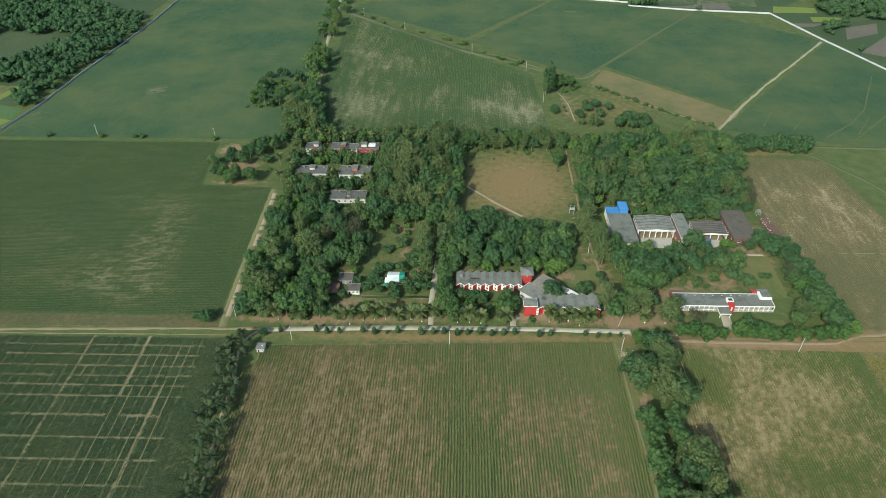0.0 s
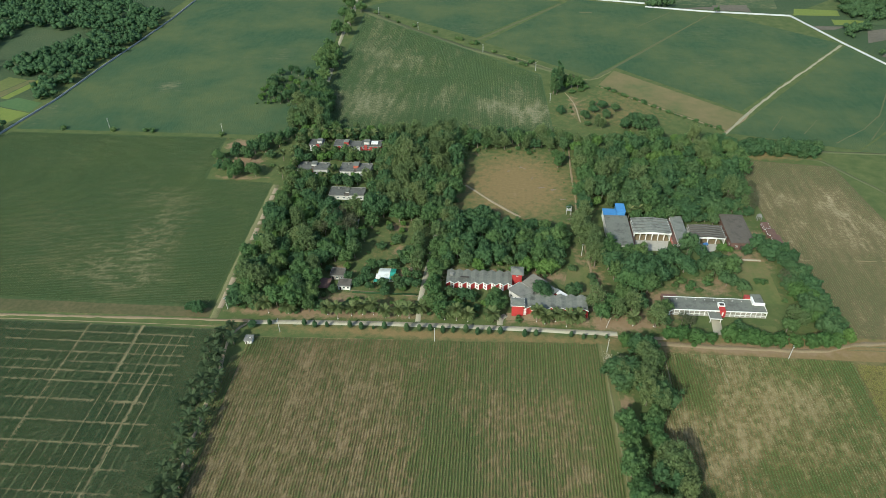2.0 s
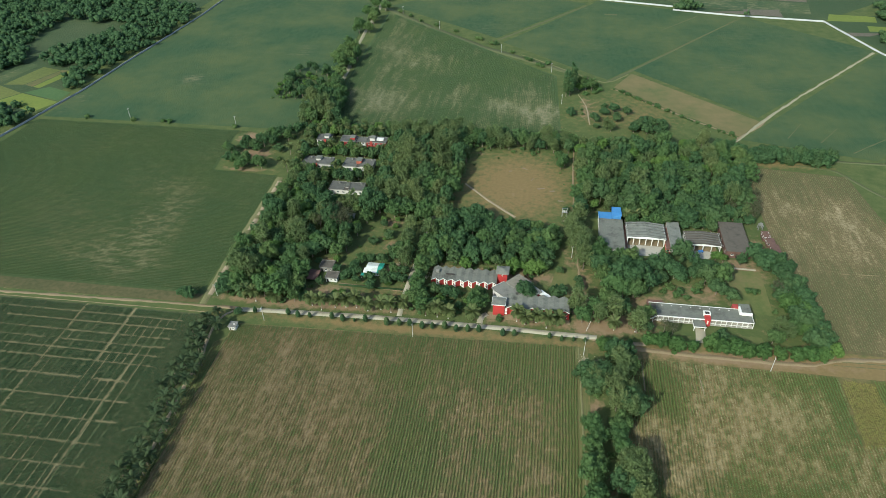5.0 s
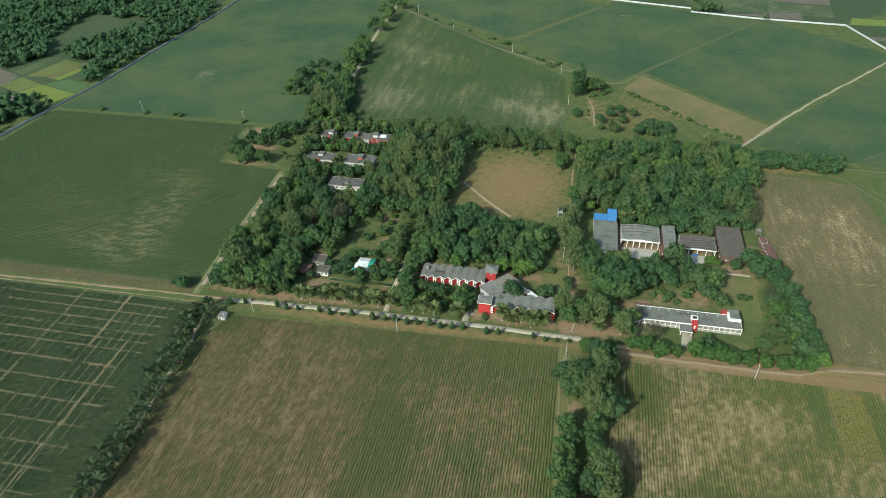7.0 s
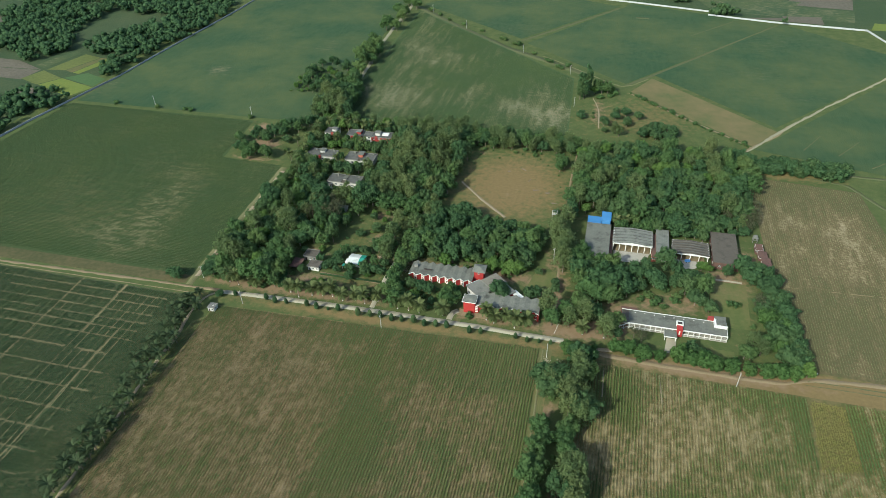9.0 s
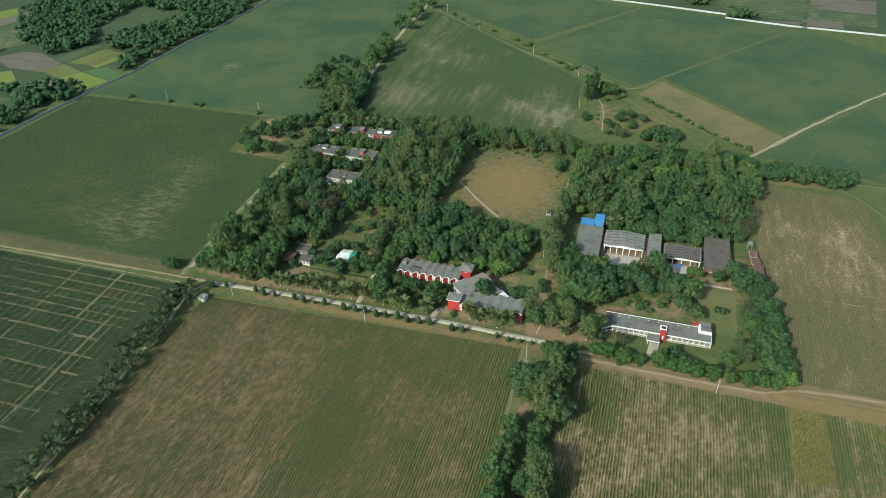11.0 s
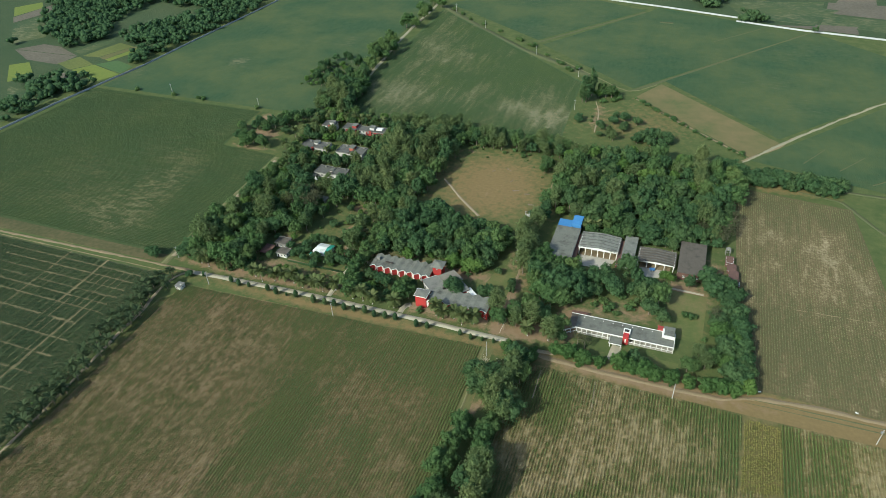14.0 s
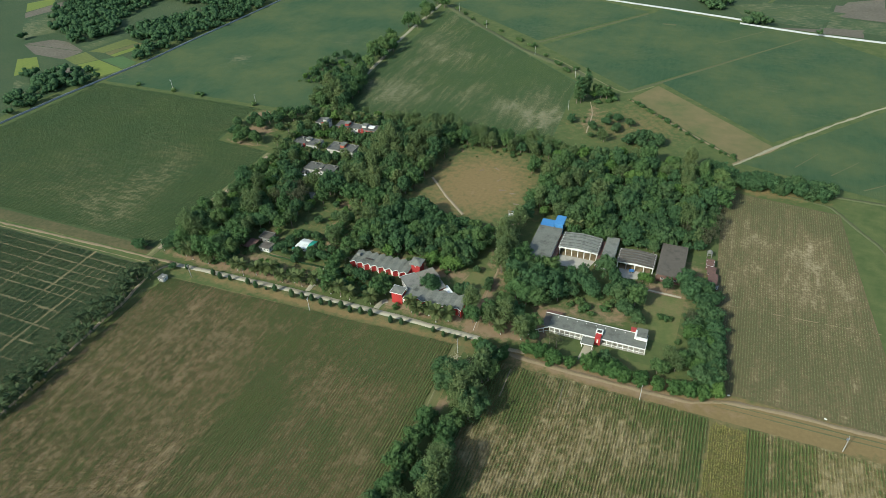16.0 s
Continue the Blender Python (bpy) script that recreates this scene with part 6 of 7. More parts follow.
def hip_roof(parent, x0, y0, x1, y1, z, rise, over, material, ridge=0.0, name="roof", trim=WHITE):
    bm = bmesh.new()
    e = [bm.verts.new((x, y, z + 0.18)) for x, y in ((x0 - over, y0 - over), (x1 + over, y0 - over), (x1 + over, y1 + over), (x0 - over, y1 + over))]
    l = [bm.verts.new((v.co.x, v.co.y, z - 0.1)) for v in e]
    cx, cy = (x0 + x1) / 2, (y0 + y1) / 2
    if ridge:
        r = [bm.verts.new((cx - ridge, cy, z + rise)), bm.verts.new((cx + ridge, cy, z + rise))]
        for f in ((e[0], e[1], r[1], r[0]), (e[1], e[2], r[1]), (e[2], e[3], r[0], r[1]), (e[3], e[0], r[0])):
            bm.faces.new(f)
    else:
        r = bm.verts.new((cx, cy, z + rise))
        for i in range(4):
            bm.faces.new((e[i], e[(i + 1) % 4], r))
    for i in range(4):
        bm.faces.new((l[i], l[(i + 1) % 4], e[(i + 1) % 4], e[i]))
    bm.faces.new(l[::-1])
    ob = part(name, bm, material, parent)
    bm = bmesh.new()
    o = over + 0.06
    for a in ((x0 - o, y0 - o, x1 + o, y0 - o + 0.12), (x0 - o, y1 + o - 0.12, x1 + o, y1 + o), (x0 - o, y0 - o + 0.12, x0 - o + 0.12, y1 + o - 0.12), (x1 + o - 0.12, y0 - o + 0.12, x1 + o, y1 + o - 0.12)):
        add_box(bm, a[0], a[1], z - 0.16, a[2], a[3], z + 0.2)
    part("eaves_board", bm, trim, ob)
    return ob


def lodge_wing(parent, x0, y0, x1, y1, height, rise, pitch, notch, second=WHITE):
    """Rooms in a row: the front runs in and out, red on one slope of each notch and white with windows on the other."""
    bm, line = folded_roof(x0, y0, x1, y1, height, height + rise, pitch)
    part("roof", bm, ROOF_GREY, parent, "grey folded concrete roof")
    part("fascia", fascia(line, y0 - 0.62), WHITE, parent)
    part("fascia", fascia(line, y1 + 0.52, 1), ROOF_EDGE, parent)
    n = round((x1 - x0) / pitch)
    step = (x1 - x0) / n
    for i in range(n):
        a, b, c = (x0 + i * step, y0), (x0 + (i + 0.5) * step, y0 + notch), (x0 + (i + 1) * step, y0)
        bm = bmesh.new()
        add_wall(bm, a, b, -0.1, height - 0.05, 0.2)
        part("wall", bm, RED, parent, "bright red wall panel")
        run = math.dist(b, c)
        wins = [(run / 2, 1.2, 0.8, 2.1)] + ([(run / 2, 1.2, 3.2, 4.4)] if height > 4.6 else [])
        bm = bmesh.new()
        m = add_wall(bm, b, c, -0.1, height - 0.05, 0.2, [(s - w / 2, s + w / 2, lo, hi) for s, w, lo, hi in wins])
        part("wall", bm, second, parent, "wall panel with framed windows")
        for s, w, lo, hi in wins:
            add_window(parent, m, s - w / 2, s + w / 2, lo, hi, RED if second is WHITE else WHITE)
    bm = bmesh.new()
    for i in range(n):
        xa, xb, xm = x0 + i * step, x0 + (i + 1) * step, x0 + (i + 0.5) * step
        for yy in (y0 + notch + 0.4, y1 - 0.2):
            v = [bm.verts.new(p) for p in ((xa, yy, height - 0.2), (xb, yy, height - 0.2), (xm, yy, height + rise - 0.2))]
            bm.faces.new(v)
    part("gable", bm, RED, parent)
    side(parent, (x1, y0 + 0.3), (x1, y1 - 0.25), height - 0.05, RED)
    side(parent, (x1, y1), (x0, y1), height - 0.05, second, spaced(x1 - x0, n, 1.4, 1.0, 2.4), (), trim=RED)
    side(parent, (x0, y1 - 0.25), (x0, y0 + 0.3), height - 0.05, WHITE)


def build_lodge():
    t = thing("lodge", 36, 282, "low red and white lodge with grey folded roofs", "building")
    lodge_wing(t, -37.5, 4.2, 0.2, 14.6, 4.8, 0.35, 4.7, 1.9)
    # tower at the joint of wing and middle block
    for p, q in (((0.4, 9.8), (5.8, 9.8)), ((5.8, 10.022), (5.8, 14.978)), ((5.8, 15.2), (0.4, 15.2)), ((0.4, 14.978), (0.4, 10.022))):
        side(t, p, q, 8.5, RED, [(math.dist(p, q) / 2, 1.0, 6.6, 7.5)])
    hip_roof(t, 0.4, 9.8, 5.8, 15.2, 8.5, 1.5, 0.95, ROOF_GREY, trim=ROOF_EDGE)
    part("roof_panel", edged(-29.5, 8.6, 5.32, -24.5, 9.8, 5.5), DARK, t, "long dark panel lying on the roof")
    part("water_tank", edged(-35.6, 10.0, 5.1, -33.6, 11.6, 6.6), ROOF_EDGE, t)
    # east wing along the road
    lodge_wing(t, 7.0, -15.6, 41.2, -5.2, 5.7, 0.35, 5.5, 1.6, RED)
    # tall end block
    for p, q, w in (((0, -16.2), (6.2, -16.2), 1), ((6.2, -15.978), (6.2, -11.222), 0), ((6.2, -11.0), (0, -11.0), 0), ((0, -11.222), (0, -15.978), 0)):
        side(t, p, q, 7.9, RED)
    hip_roof(t, 0, -16.2, 6.2, -11.0, 7.9, 0.8, 0.7, ROOF_GREY)
    # white louvred stair window in the recess beside the end block
    part("stair_window", box(6.3, -15.7, 0.4, 8.0, -15.62, 5.4), RED, t, "red wall of the stair recess")
    for z in (1.0, 2.1, 3.2, 4.3):
        part("louvre", box(6.5, -15.84, z, 7.8, -15.704, z + 0.7), WHITE, t)


def build_lodge_middle():
    """Three square halls set cornerwise to the wings, each under its own flat slab."""
    t = thing("lodge_hall", 49, 282, "grey-roofed hall block joined to the lodge", "building")
    halls = (((-15.2, -0.2), (-6.6, -8.0), (-0.1, -1.5), (-8.7, 6.3), 5.4, ROOF_PALE), ((-7.6, 5.0), (0.2, -1.6), (7.2, 6.4), (-0.6, 13.0), 6.2, ROOF_TAN),
             ((0.5, -1.5), (6.5, -6.9), (13.2, 0.6), (7.2, 6.1), 5.0, ROOF_PALE))
    for *corners, z, roof in halls:
        mid = np.mean(corners, axis=0)
        inner = [tuple(mid + (np.array(c) - mid) * 0.90) for c in corners]
        for k in range(4):
            p, q = np.array(inner[k]), np.array(inner[(k + 1) % 4])
            d = (q - p) / np.linalg.norm(q - p) * (0.222 if k % 2 else 0.0)
            side(t, tuple(p + d), tuple(q - d), z, RED if z < 5.2 else PLASTER, spaced(math.dist(p, q), 3, 1.5, 1.2, 2.6))
        bm = bmesh.new()
        add_prism(bm, corners, z, z + 0.2)
        part("roof", bm, roof, t, "weathered flat roof slab")
        for k in range(4):
            p, q = corners[k], corners[(k + 1) % 4]
            run, a = math.dist(p, q), math.atan2(q[1] - p[1], q[0] - p[0])
            m = Matrix.Translation((p[0], p[1], 0)) @ Matrix.Rotation(a, 4, "Z")
            bm = bmesh.new()
            add_box(bm, 0.02, -0.09, z - 0.2, run - 0.02, -0.004, z + 0.34, m)
            part("fascia", bm, WHITE if k == 3 and roof is ROOF_PALE else ROOF_EDGE, t)
    bm = bmesh.new()
    add_prism(bm, [(10.2, 0.8), (16.2, -4.6), (18.6, -1.8), (12.6, 3.6)], 3.9, 4.1)
    part("canopy", bm, WHITE, t, "white flat canopy slab")
    for x, y in ((10.6, 0.9), (16.1, -4.1), (18.2, -1.8), (12.6, 3.2)):
        part("post", box(x - 0.1, y - 0.1, -0.1, x + 0.1, y + 0.1, 3.9), WHITE, t)


build_lodge()
build_lodge_middle()


# The office: one long storey under a flat roof, with a white veranda along its front.
def build_office():
    t = thing("office_building", 147, 277, "long white single-storey office with a flat grey roof", "building")
    # The veranda's shade is put into the dark colour of this wall.
    side(t, (-26, -1.4), (26, -1.4), 3.7, SHADED_WALL, [(s, 3.0, 0.9, 2.7) for s in np.arange(2.5, 51, 4.2)])
    side(t, (26, -1.178), (26, 4.78), 3.7, WHITE, [(3.5, 1.4, 1.0, 2.4)])
    side(t, (26, 5), (-26, 5), 3.7, WHITE, [(s, 1.6, 1.2, 2.4) for s in np.arange(2.5, 51, 4.2)])
    side(t, (-26, 4.78), (-26, -1.178), 3.7, WHITE)
    part("roof", edged(-26.6, -4.5, 3.7, 26.6, 5.6, 3.95), ROOF_GREY, t, "flat grey concrete roof, stained")
    part("roof_patch", edged(-26.5, -3.9, 3.953, -23.0, 5.3, 3.985), ROOF_DARK, t, "brown stained end of the roof")
    bm = bmesh.new()
    add_box(bm, -26.7, 5.45, 3.6, 26.7, 5.66, 4.2)
    add_box(bm, 26.5, -4.5, 3.6, 26.7, 5.44, 4.12)
    part("parapet", bm, WHITE, t)
    part("beam", box(-23.0, -4.72, 3.42, 26.7, -4.5, 4.02), WHITE, t)
    for x in np.arange(-22.4, 26.8, 2.72):
        part("column", box(x - 0.17, -4.7, -0.1, x + 0.17, -4.38, 3.35), WHITE, t)
    for xa, xb in ((-22.2, -4.6), (5.2, 26.3)):
        part("railing", box(xa, -4.62, 1.0, xb, -4.5, 1.32), WHITE, t)
    part("plinth", edged(-23, -5.0, -0.1, 26.8, -1.42, 0.16), CONCRETE, t)
    # veranda wing that bends away at the west end
    for i in range(4):
        (xa, ya), (xb, yb) = [(-22.9 - 2.3 * k, -4.6 - 1.45 * k) for k in (i, i + 1)]
        m = Matrix.Translation((xa, ya, 0)) @ Matrix.Rotation(math.atan2(yb - ya, xb - xa), 4, "Z")
        run = math.dist((xa, ya), (xb, yb))
        bm = bmesh.new()
        add_box(bm, 0, -0.1, 3.2 - 0.2 * i, run, 0.1, 3.7 - 0.2 * i, m)
        add_box(bm, 0, -0.08, 0.95, run, 0.06, 1.25, m)
        add_box(bm, run - 0.15, -0.15, -0.1, run + 0.15, 0.15, 3.2 - 0.2 * i, m)
        part("veranda_bay", bm, WHITE, t)
    # red stair block with a white top and a dark hatch
    part("stair_block", edged(1.5, -5.8, 0, 4.4, -1.6, 4.9), RED, t, "red painted stair block")
    part("stair_top", edged(1.2, -2.2, 3.95, 4.7, 0.6, 5.6), WHITE, t)
    part("hatch", box(1.8, -2.1, 5.604, 4.1, -0.3, 5.7), DARK, t)
    part("sign_panel", box(2.6, -5.87, 1.6, 3.3, -5.806, 4.0), WHITE, t)
    part("porch_roof", edged(-4.6, -10.2, 2.9, 1.6, -4.9, 3.15), ROOF_GREY, t)
    part("porch_edge", box(-4.7, -10.36, 2.75, 1.7, -10.21, 3.3), WHITE, t)
    part("porch_edge", box(-4.86, -10.2, 2.75, -4.71, -4.9, 3.3), WHITE, t)
    for x, y in ((-4.2, -9.8), (1.2, -9.8)):
        part("porch_post", box(x - 0.15, y - 0.15, -0.1, x + 0.15, y + 0.15, 2.9), WHITE, t)
    part("tank_room", edged(20.6, 2.0, 3.95, 26.2, 8.4, 5.6), ROOF_GREY, t)
    part("tank_screen", edged(21.2, 0.7, 3.96, 26.7, 1.6, 5.5), WHITE, t)
    part("tank_screen", edged(20.2, 1.0, 3.96, 21.1, 6.0, 5.9), WHITE, t)
    part("side_block", edged(17.6, 5.7, -0.1, 20.5, 8.6, 4.9), RED_OLD, t, "small red block")
    for x in np.arange(-20, 20, 5.0):
        part("roof_vent", edged(x, 3.6, 3.95, x + 0.5, 4.1, 4.25), PLASTER, t)
    shed = thing("brick_outhouse", 124, 284.8, "low brick outhouse with a flat top", "shed")
    for p, q in (((-4, -1.6), (4, -1.6)), ((4, -1.378), (4, 1.378)), ((4, 1.6), (-4, 1.6)), ((-4, 1.378), (-4, -1.378))):
        side(shed, p, q, 2.3, RUST, (), [(2, 0.9, 1.9)] if p[1] == -1.6 else ())
    part("roof", edged(-4.2, -1.8, 2.3, 4.2, 1.8, 2.45), RUST, shed)


build_office()


# Sheds and stores.
def ribbed_roof(x0, y0, x1, y1, z_eave, rise, rib, along="y", over=0.5, depth=0.09):
    """A low gabled sheet roof with its ridge along y and raised ribs across it."""
    ys = np.arange(y0 - over, y1 + over, rib / 4)
    xs = np.array([x0 - over, (x0 + x1) / 2, x1 + over])
    zs = np.array([z_eave - 0.1, z_eave + rise, z_eave - 0.1])
    h = depth * (np.sin(ys / rib * 2 * math.pi) > 0.3)
    v = [(x, y, z + d) for y, d in zip(ys, h) for x, z in zip(xs, zs)] + [(x, y, z - 0.12) for y in ys for x, z in zip(xs, zs)]
    bm = bmesh.new()
    vs = [bm.verts.new(p) for p in v]
    n = len(ys)
    for i in range(n - 1):
        for j in range(2):
            bm.faces.new((vs[3 * i + j], vs[3 * i + j + 1], vs[3 * i + 4 + j], vs[3 * i + 3 + j]))
            o = 3 * n
            bm.faces.new((vs[o + 3 * i + j], vs[o + 3 * i + 3 + j], vs[o + 3 * i + 4 + j], vs[o + 3 * i + j + 1]))
        for j, o2 in ((0, 0), (2, 0)):
            bm.faces.new((vs[3 * i + j], vs[3 * i + 3 + j], vs[3 * n + 3 * i + 3 + j], vs[3 * n + 3 * i + j]))
    for i in (0, n - 1):
        for j in range(2):
            bm.faces.new((vs[3 * i + j], vs[3 * i + j + 1], vs[3 * n + 3 * i + j + 1], vs[3 * n + 3 * i + j]))
    return bm


def store(name, label, x0, y0, x1, y1, height, roof, wall=PLASTER, rise=0.0, open_front=0, rib=2.4, ribs=True):
    w, d = x1 - x0, y1 - y0
    t = thing(name, (x0 + x1) / 2, (y0 + y1) / 2, label, "shed")
    a, b = (-w / 2, -d / 2), (w / 2, d / 2)
    if open_front:
        for i in range(open_front + 1):
            x = a[0] + 0.3 + (w - 0.6) * i / open_front
            part("column", box(x - 0.22, a[1] + 0.1, -0.1, x + 0.22, a[1] + 0.5, height - 0.8), WHITE, t)
        bm = bmesh.new()
        v = [(a[0] - 0.3, height - 0.9), (b[0] + 0.3, height - 0.9), (b[0] + 0.3, height - 0.05), (0, height + rise - 0.1), (a[0] - 0.3, height - 0.05)]
        lo = [bm.verts.new((x, a[1] - 0.28, z)) for x, z in v]
        hi = [bm.verts.new((x, a[1] - 0.02, z)) for x, z in v]
        bm.faces.new(lo[::-1])
        bm.faces.new(hi)
        for i in range(5):
            bm.faces.new((lo[i], lo[(i + 1) % 5], hi[(i + 1) % 5], hi[i]))
        part("gable_beam", bm, WHITE, t, "white gable beam")
        # Back wall coloured dark for the shade inside the open shed.
        side(t, (a[0] + 0.25, b[1] - 4), (b[0] - 0.25, b[1] - 4), height - 0.4, SHADED_WALL, (), [(w * 0.3, 2.4, 2.6), (w * 0.7, 2.4, 2.6)])
    else:
        side(t, a, (b[0], a[1]), height, wall, spaced(w, max(2, int(w / 5)), 1.6, 2.0, 3.2), [(w * 0.5, 3.0, 3.0)] if w > 12 and int(w / 5) % 2 == 0 else ())
    side(t, (b[0], a[1] + 0.222), (b[0], b[1] - 0.222), height, wall, spaced(d - 0.45, max(2, int(d / 6)), 1.6, 2.0, 3.2))
    side(t, b, (a[0], b[1]), height, wall)
    side(t, (a[0], b[1] - 0.222), (a[0], a[1] + 0.222), height, wall, spaced(d - 0.45, max(2, int(d / 6)), 1.6, 2.0, 3.2))
    if rise:
        part("roof", ribbed_roof(a[0], a[1], b[0], b[1], height, rise, rib), roof, t, "ribbed low-pitched sheet roof")
        # raised dark ribs from eave to ridge to eave
        for y in np.linspace(a[1] + 1.6, b[1] - 1.6, 5):
            bm = bmesh.new()
            rows = [[bm.verts.new((x, y + dy, z + dz)) for x, z in ((a[0] - 0.5, height - 0.1), (0, height + rise), (b[0] + 0.5, height - 0.1))] for dy, dz in ((-0.17, 0.0), (-0.17, 0.26), (0.17, 0.26), (0.17, 0.0))]
            for r, q in zip(rows, rows[1:]):
                for i in range(2):
                    bm.faces.new((r[i], r[i + 1], q[i + 1], q[i]))
            part("roof_rib", bm, ROOF_OLD, t)
        bm = bmesh.new()
        for s in (a[1] + 0.1, b[1] - 0.1):
            bm.faces.new([bm.verts.new(p) for p in ((a[0], s, height), (b[0], s, height), (0, s, height + rise))])
        part("gable", bm, wall, t)
    else:
        part("roof", edged(a[0] - 0.3, a[1] - 0.3, height, b[0] + 0.3, b[1] + 0.3, height + 0.22), roof, t, "flat stained roof slab")
        if ribs:
            for x in np.arange(a[0] + 4, b[0] - 1, 4.5):
                part("roof_joint", box(x, a[1] - 0.2, height + 0.215, x + 0.14, b[1] + 0.2, height + 0.27), roof, t)
    return t


store("store_shed", "long flat grey-roofed store", 96, 326, 110.2, 357.5, 6.0, ROOF_GREY)
store("open_garage", "open-fronted vehicle shed with a ribbed grey roof", 112.6, 340, 135.4, 355.6, 6.0, ROOF_SHEET, rise=1.1, open_front=6)
store("narrow_store", "narrow store with a grey-blue roof", 138.2, 334, 145.2, 360, 5.0, ROOF_SHEET)
store("brick_lean_to", "narrow brown brick lean-to", 135.9, 333, 137.8, 356, 3.6, RUST, BRICK, ribs=False)
store("brick_passage", "narrow brown brick passage", 110.6, 327, 112.2, 356, 3.2, RUST, BRICK, ribs=False)
store("dark_garage", "open-fronted shed with a dark brown roof", 147.6, 338.4, 168.2, 351.5, 5.0, ROOF_DARK, rise=0.8, open_front=4)
store("dark_store", "large store with a dark brown flat roof", 170.4, 333.5, 184.6, 364, 5.0, ROOF_DARK, RUST)
store("blue_store", "low annex under a bright blue sheet roof", 96.0, 358.6, 104.0, 365.6, 5.6, ROOF_BLUE, WHITE, ribs=False)
store("blue_store", "taller annex under a bright blue sheet roof", 104.4, 360.0, 109.8, 369.4, 7.4, ROOF_BLUE, ROOF_BLUE, ribs=False)
for i, (x, y, w, d, h, m) in enumerate(((198.2, 356.5, 4.2, 7, 2.8, RUST), (199.4, 349.6, 4.4, 5.6, 3.0, RUST), (200.6, 341.5, 4.6, 9.0, 3.1, RUST), (201.6, 335.5, 4.4, 2.6, 2.4, ROOF_SHEET))):
    store("tin_shed", "low rusty tin shed by the field edge", x - w / 2, y - d / 2, x + w / 2, y + d / 2, h, m, RUST, ribs=False)


def slab(name, outline, z, material, label, category="yard"):
    bm = bmesh.new()
    add_prism(bm, outline, -0.1, z)
    me = bpy.data.meshes.new(name)
    bm.to_mesh(me)
    bm.free()
    me.materials.append(material)
    return structure(name, me, label, category)


# Darker slab under the roof: the shed's inner shade as floor colour.
slab("floor_garage", [(113.4, 339.9), (134.8, 339.9), (134.8, 351), (113.4, 351)], 0.09, DIRT_BROWN, "brown floor of the vehicle shed, darkened to stand for shade", "floor")
slab("yard_garage", [(113.4, 329.5), (131.5, 329.5), (134.8, 339.8), (113.4, 339.8)], 0.10, CONCRETE, "pale concrete yard before the garage")
# Same here: brown floor colour in place of shade under the roof.
slab("floor_dark_garage", [(149, 338.4), (166.5, 338.4), (166.5, 347), (149, 347)], 0.09, DIRT_BROWN, "brown floor of the open shed, darkened to stand for shade", "floor")
slab("yard_dark_garage", [(152, 329.5), (160.5, 331), (166.5, 338.3), (149, 338.3)], 0.11, CONCRETE, "pale concrete yard before the dark shed")
def build_trailer(x, y, turn):
    t = thing("farm_trailer", x, y, "small blue farm trailer parked on the concrete yard", "trailer", turn=turn)
    bed = part("bed", edged(-1.5, -0.9, 0.62, 1.5, 0.9, 0.78), BLUE, t)
    bm = bmesh.new()
    for a in ((-1.5, -0.9, 1.5, -0.84), (-1.5, 0.84, 1.5, 0.9), (-1.5, -0.835, -1.44, 0.835), (1.44, -0.835, 1.5, 0.835)):
        add_box(bm, a[0], a[1], 0.784, a[2], a[3], 1.3)
    part("side_board", bm, BLUE, t)
    part("drawbar", tube([(1.5, 0, 0.6), (2.6, 0, 0.5)], [0.05, 0.05], 6), STEEL, t)
    for px in (-0.75, 0.75):
        for py in (-1.0, 1.0):
            part("wheel", tube([(px, py - 0.09, 0.34), (px, py + 0.09, 0.34)], [0.34, 0.34], 14), RUBBER, t)


build_trailer(156.5, 337.0, 15)
slab("lodge_terrace", [(33, 262.5), (78, 263), (78, 268), (33, 268)], 0.07, DIRT_BROWN, "bare reddish strip before the lodge")


def build_tank_tower():
    t = thing("water_tower", 197.2, 366.5, "small concrete water tower on four legs", "water tower")
    for x in (-1.5, 1.5):
        for y in (-1.5, 1.5):
            part("leg", box(x - 0.2, y - 0.2, -0.1, x + 0.2, y + 0.2, 4.2), ROOF_EDGE, t)
    bm = bmesh.new()
    add_box(bm, -1.9, -1.9, 4.2, 1.9, 1.9, 4.45)
    add_box(bm, -1.7, -1.62, 2.1, 1.7, -1.42, 2.35)
    add_box(bm, -1.7, 1.42, 2.1, 1.7, 1.62, 2.35)
    part("deck", bm, ROOF_EDGE, t)
    t.scale = (0.8, 0.8, 0.75)
    bm = tube([(0, 0, 4.45), (0, 0, 5.9), (0, 0, 6.3)], [1.3, 1.3, 0.3], 14)
    part("tank", bm, ROOF_EDGE, t)


build_tank_tower()


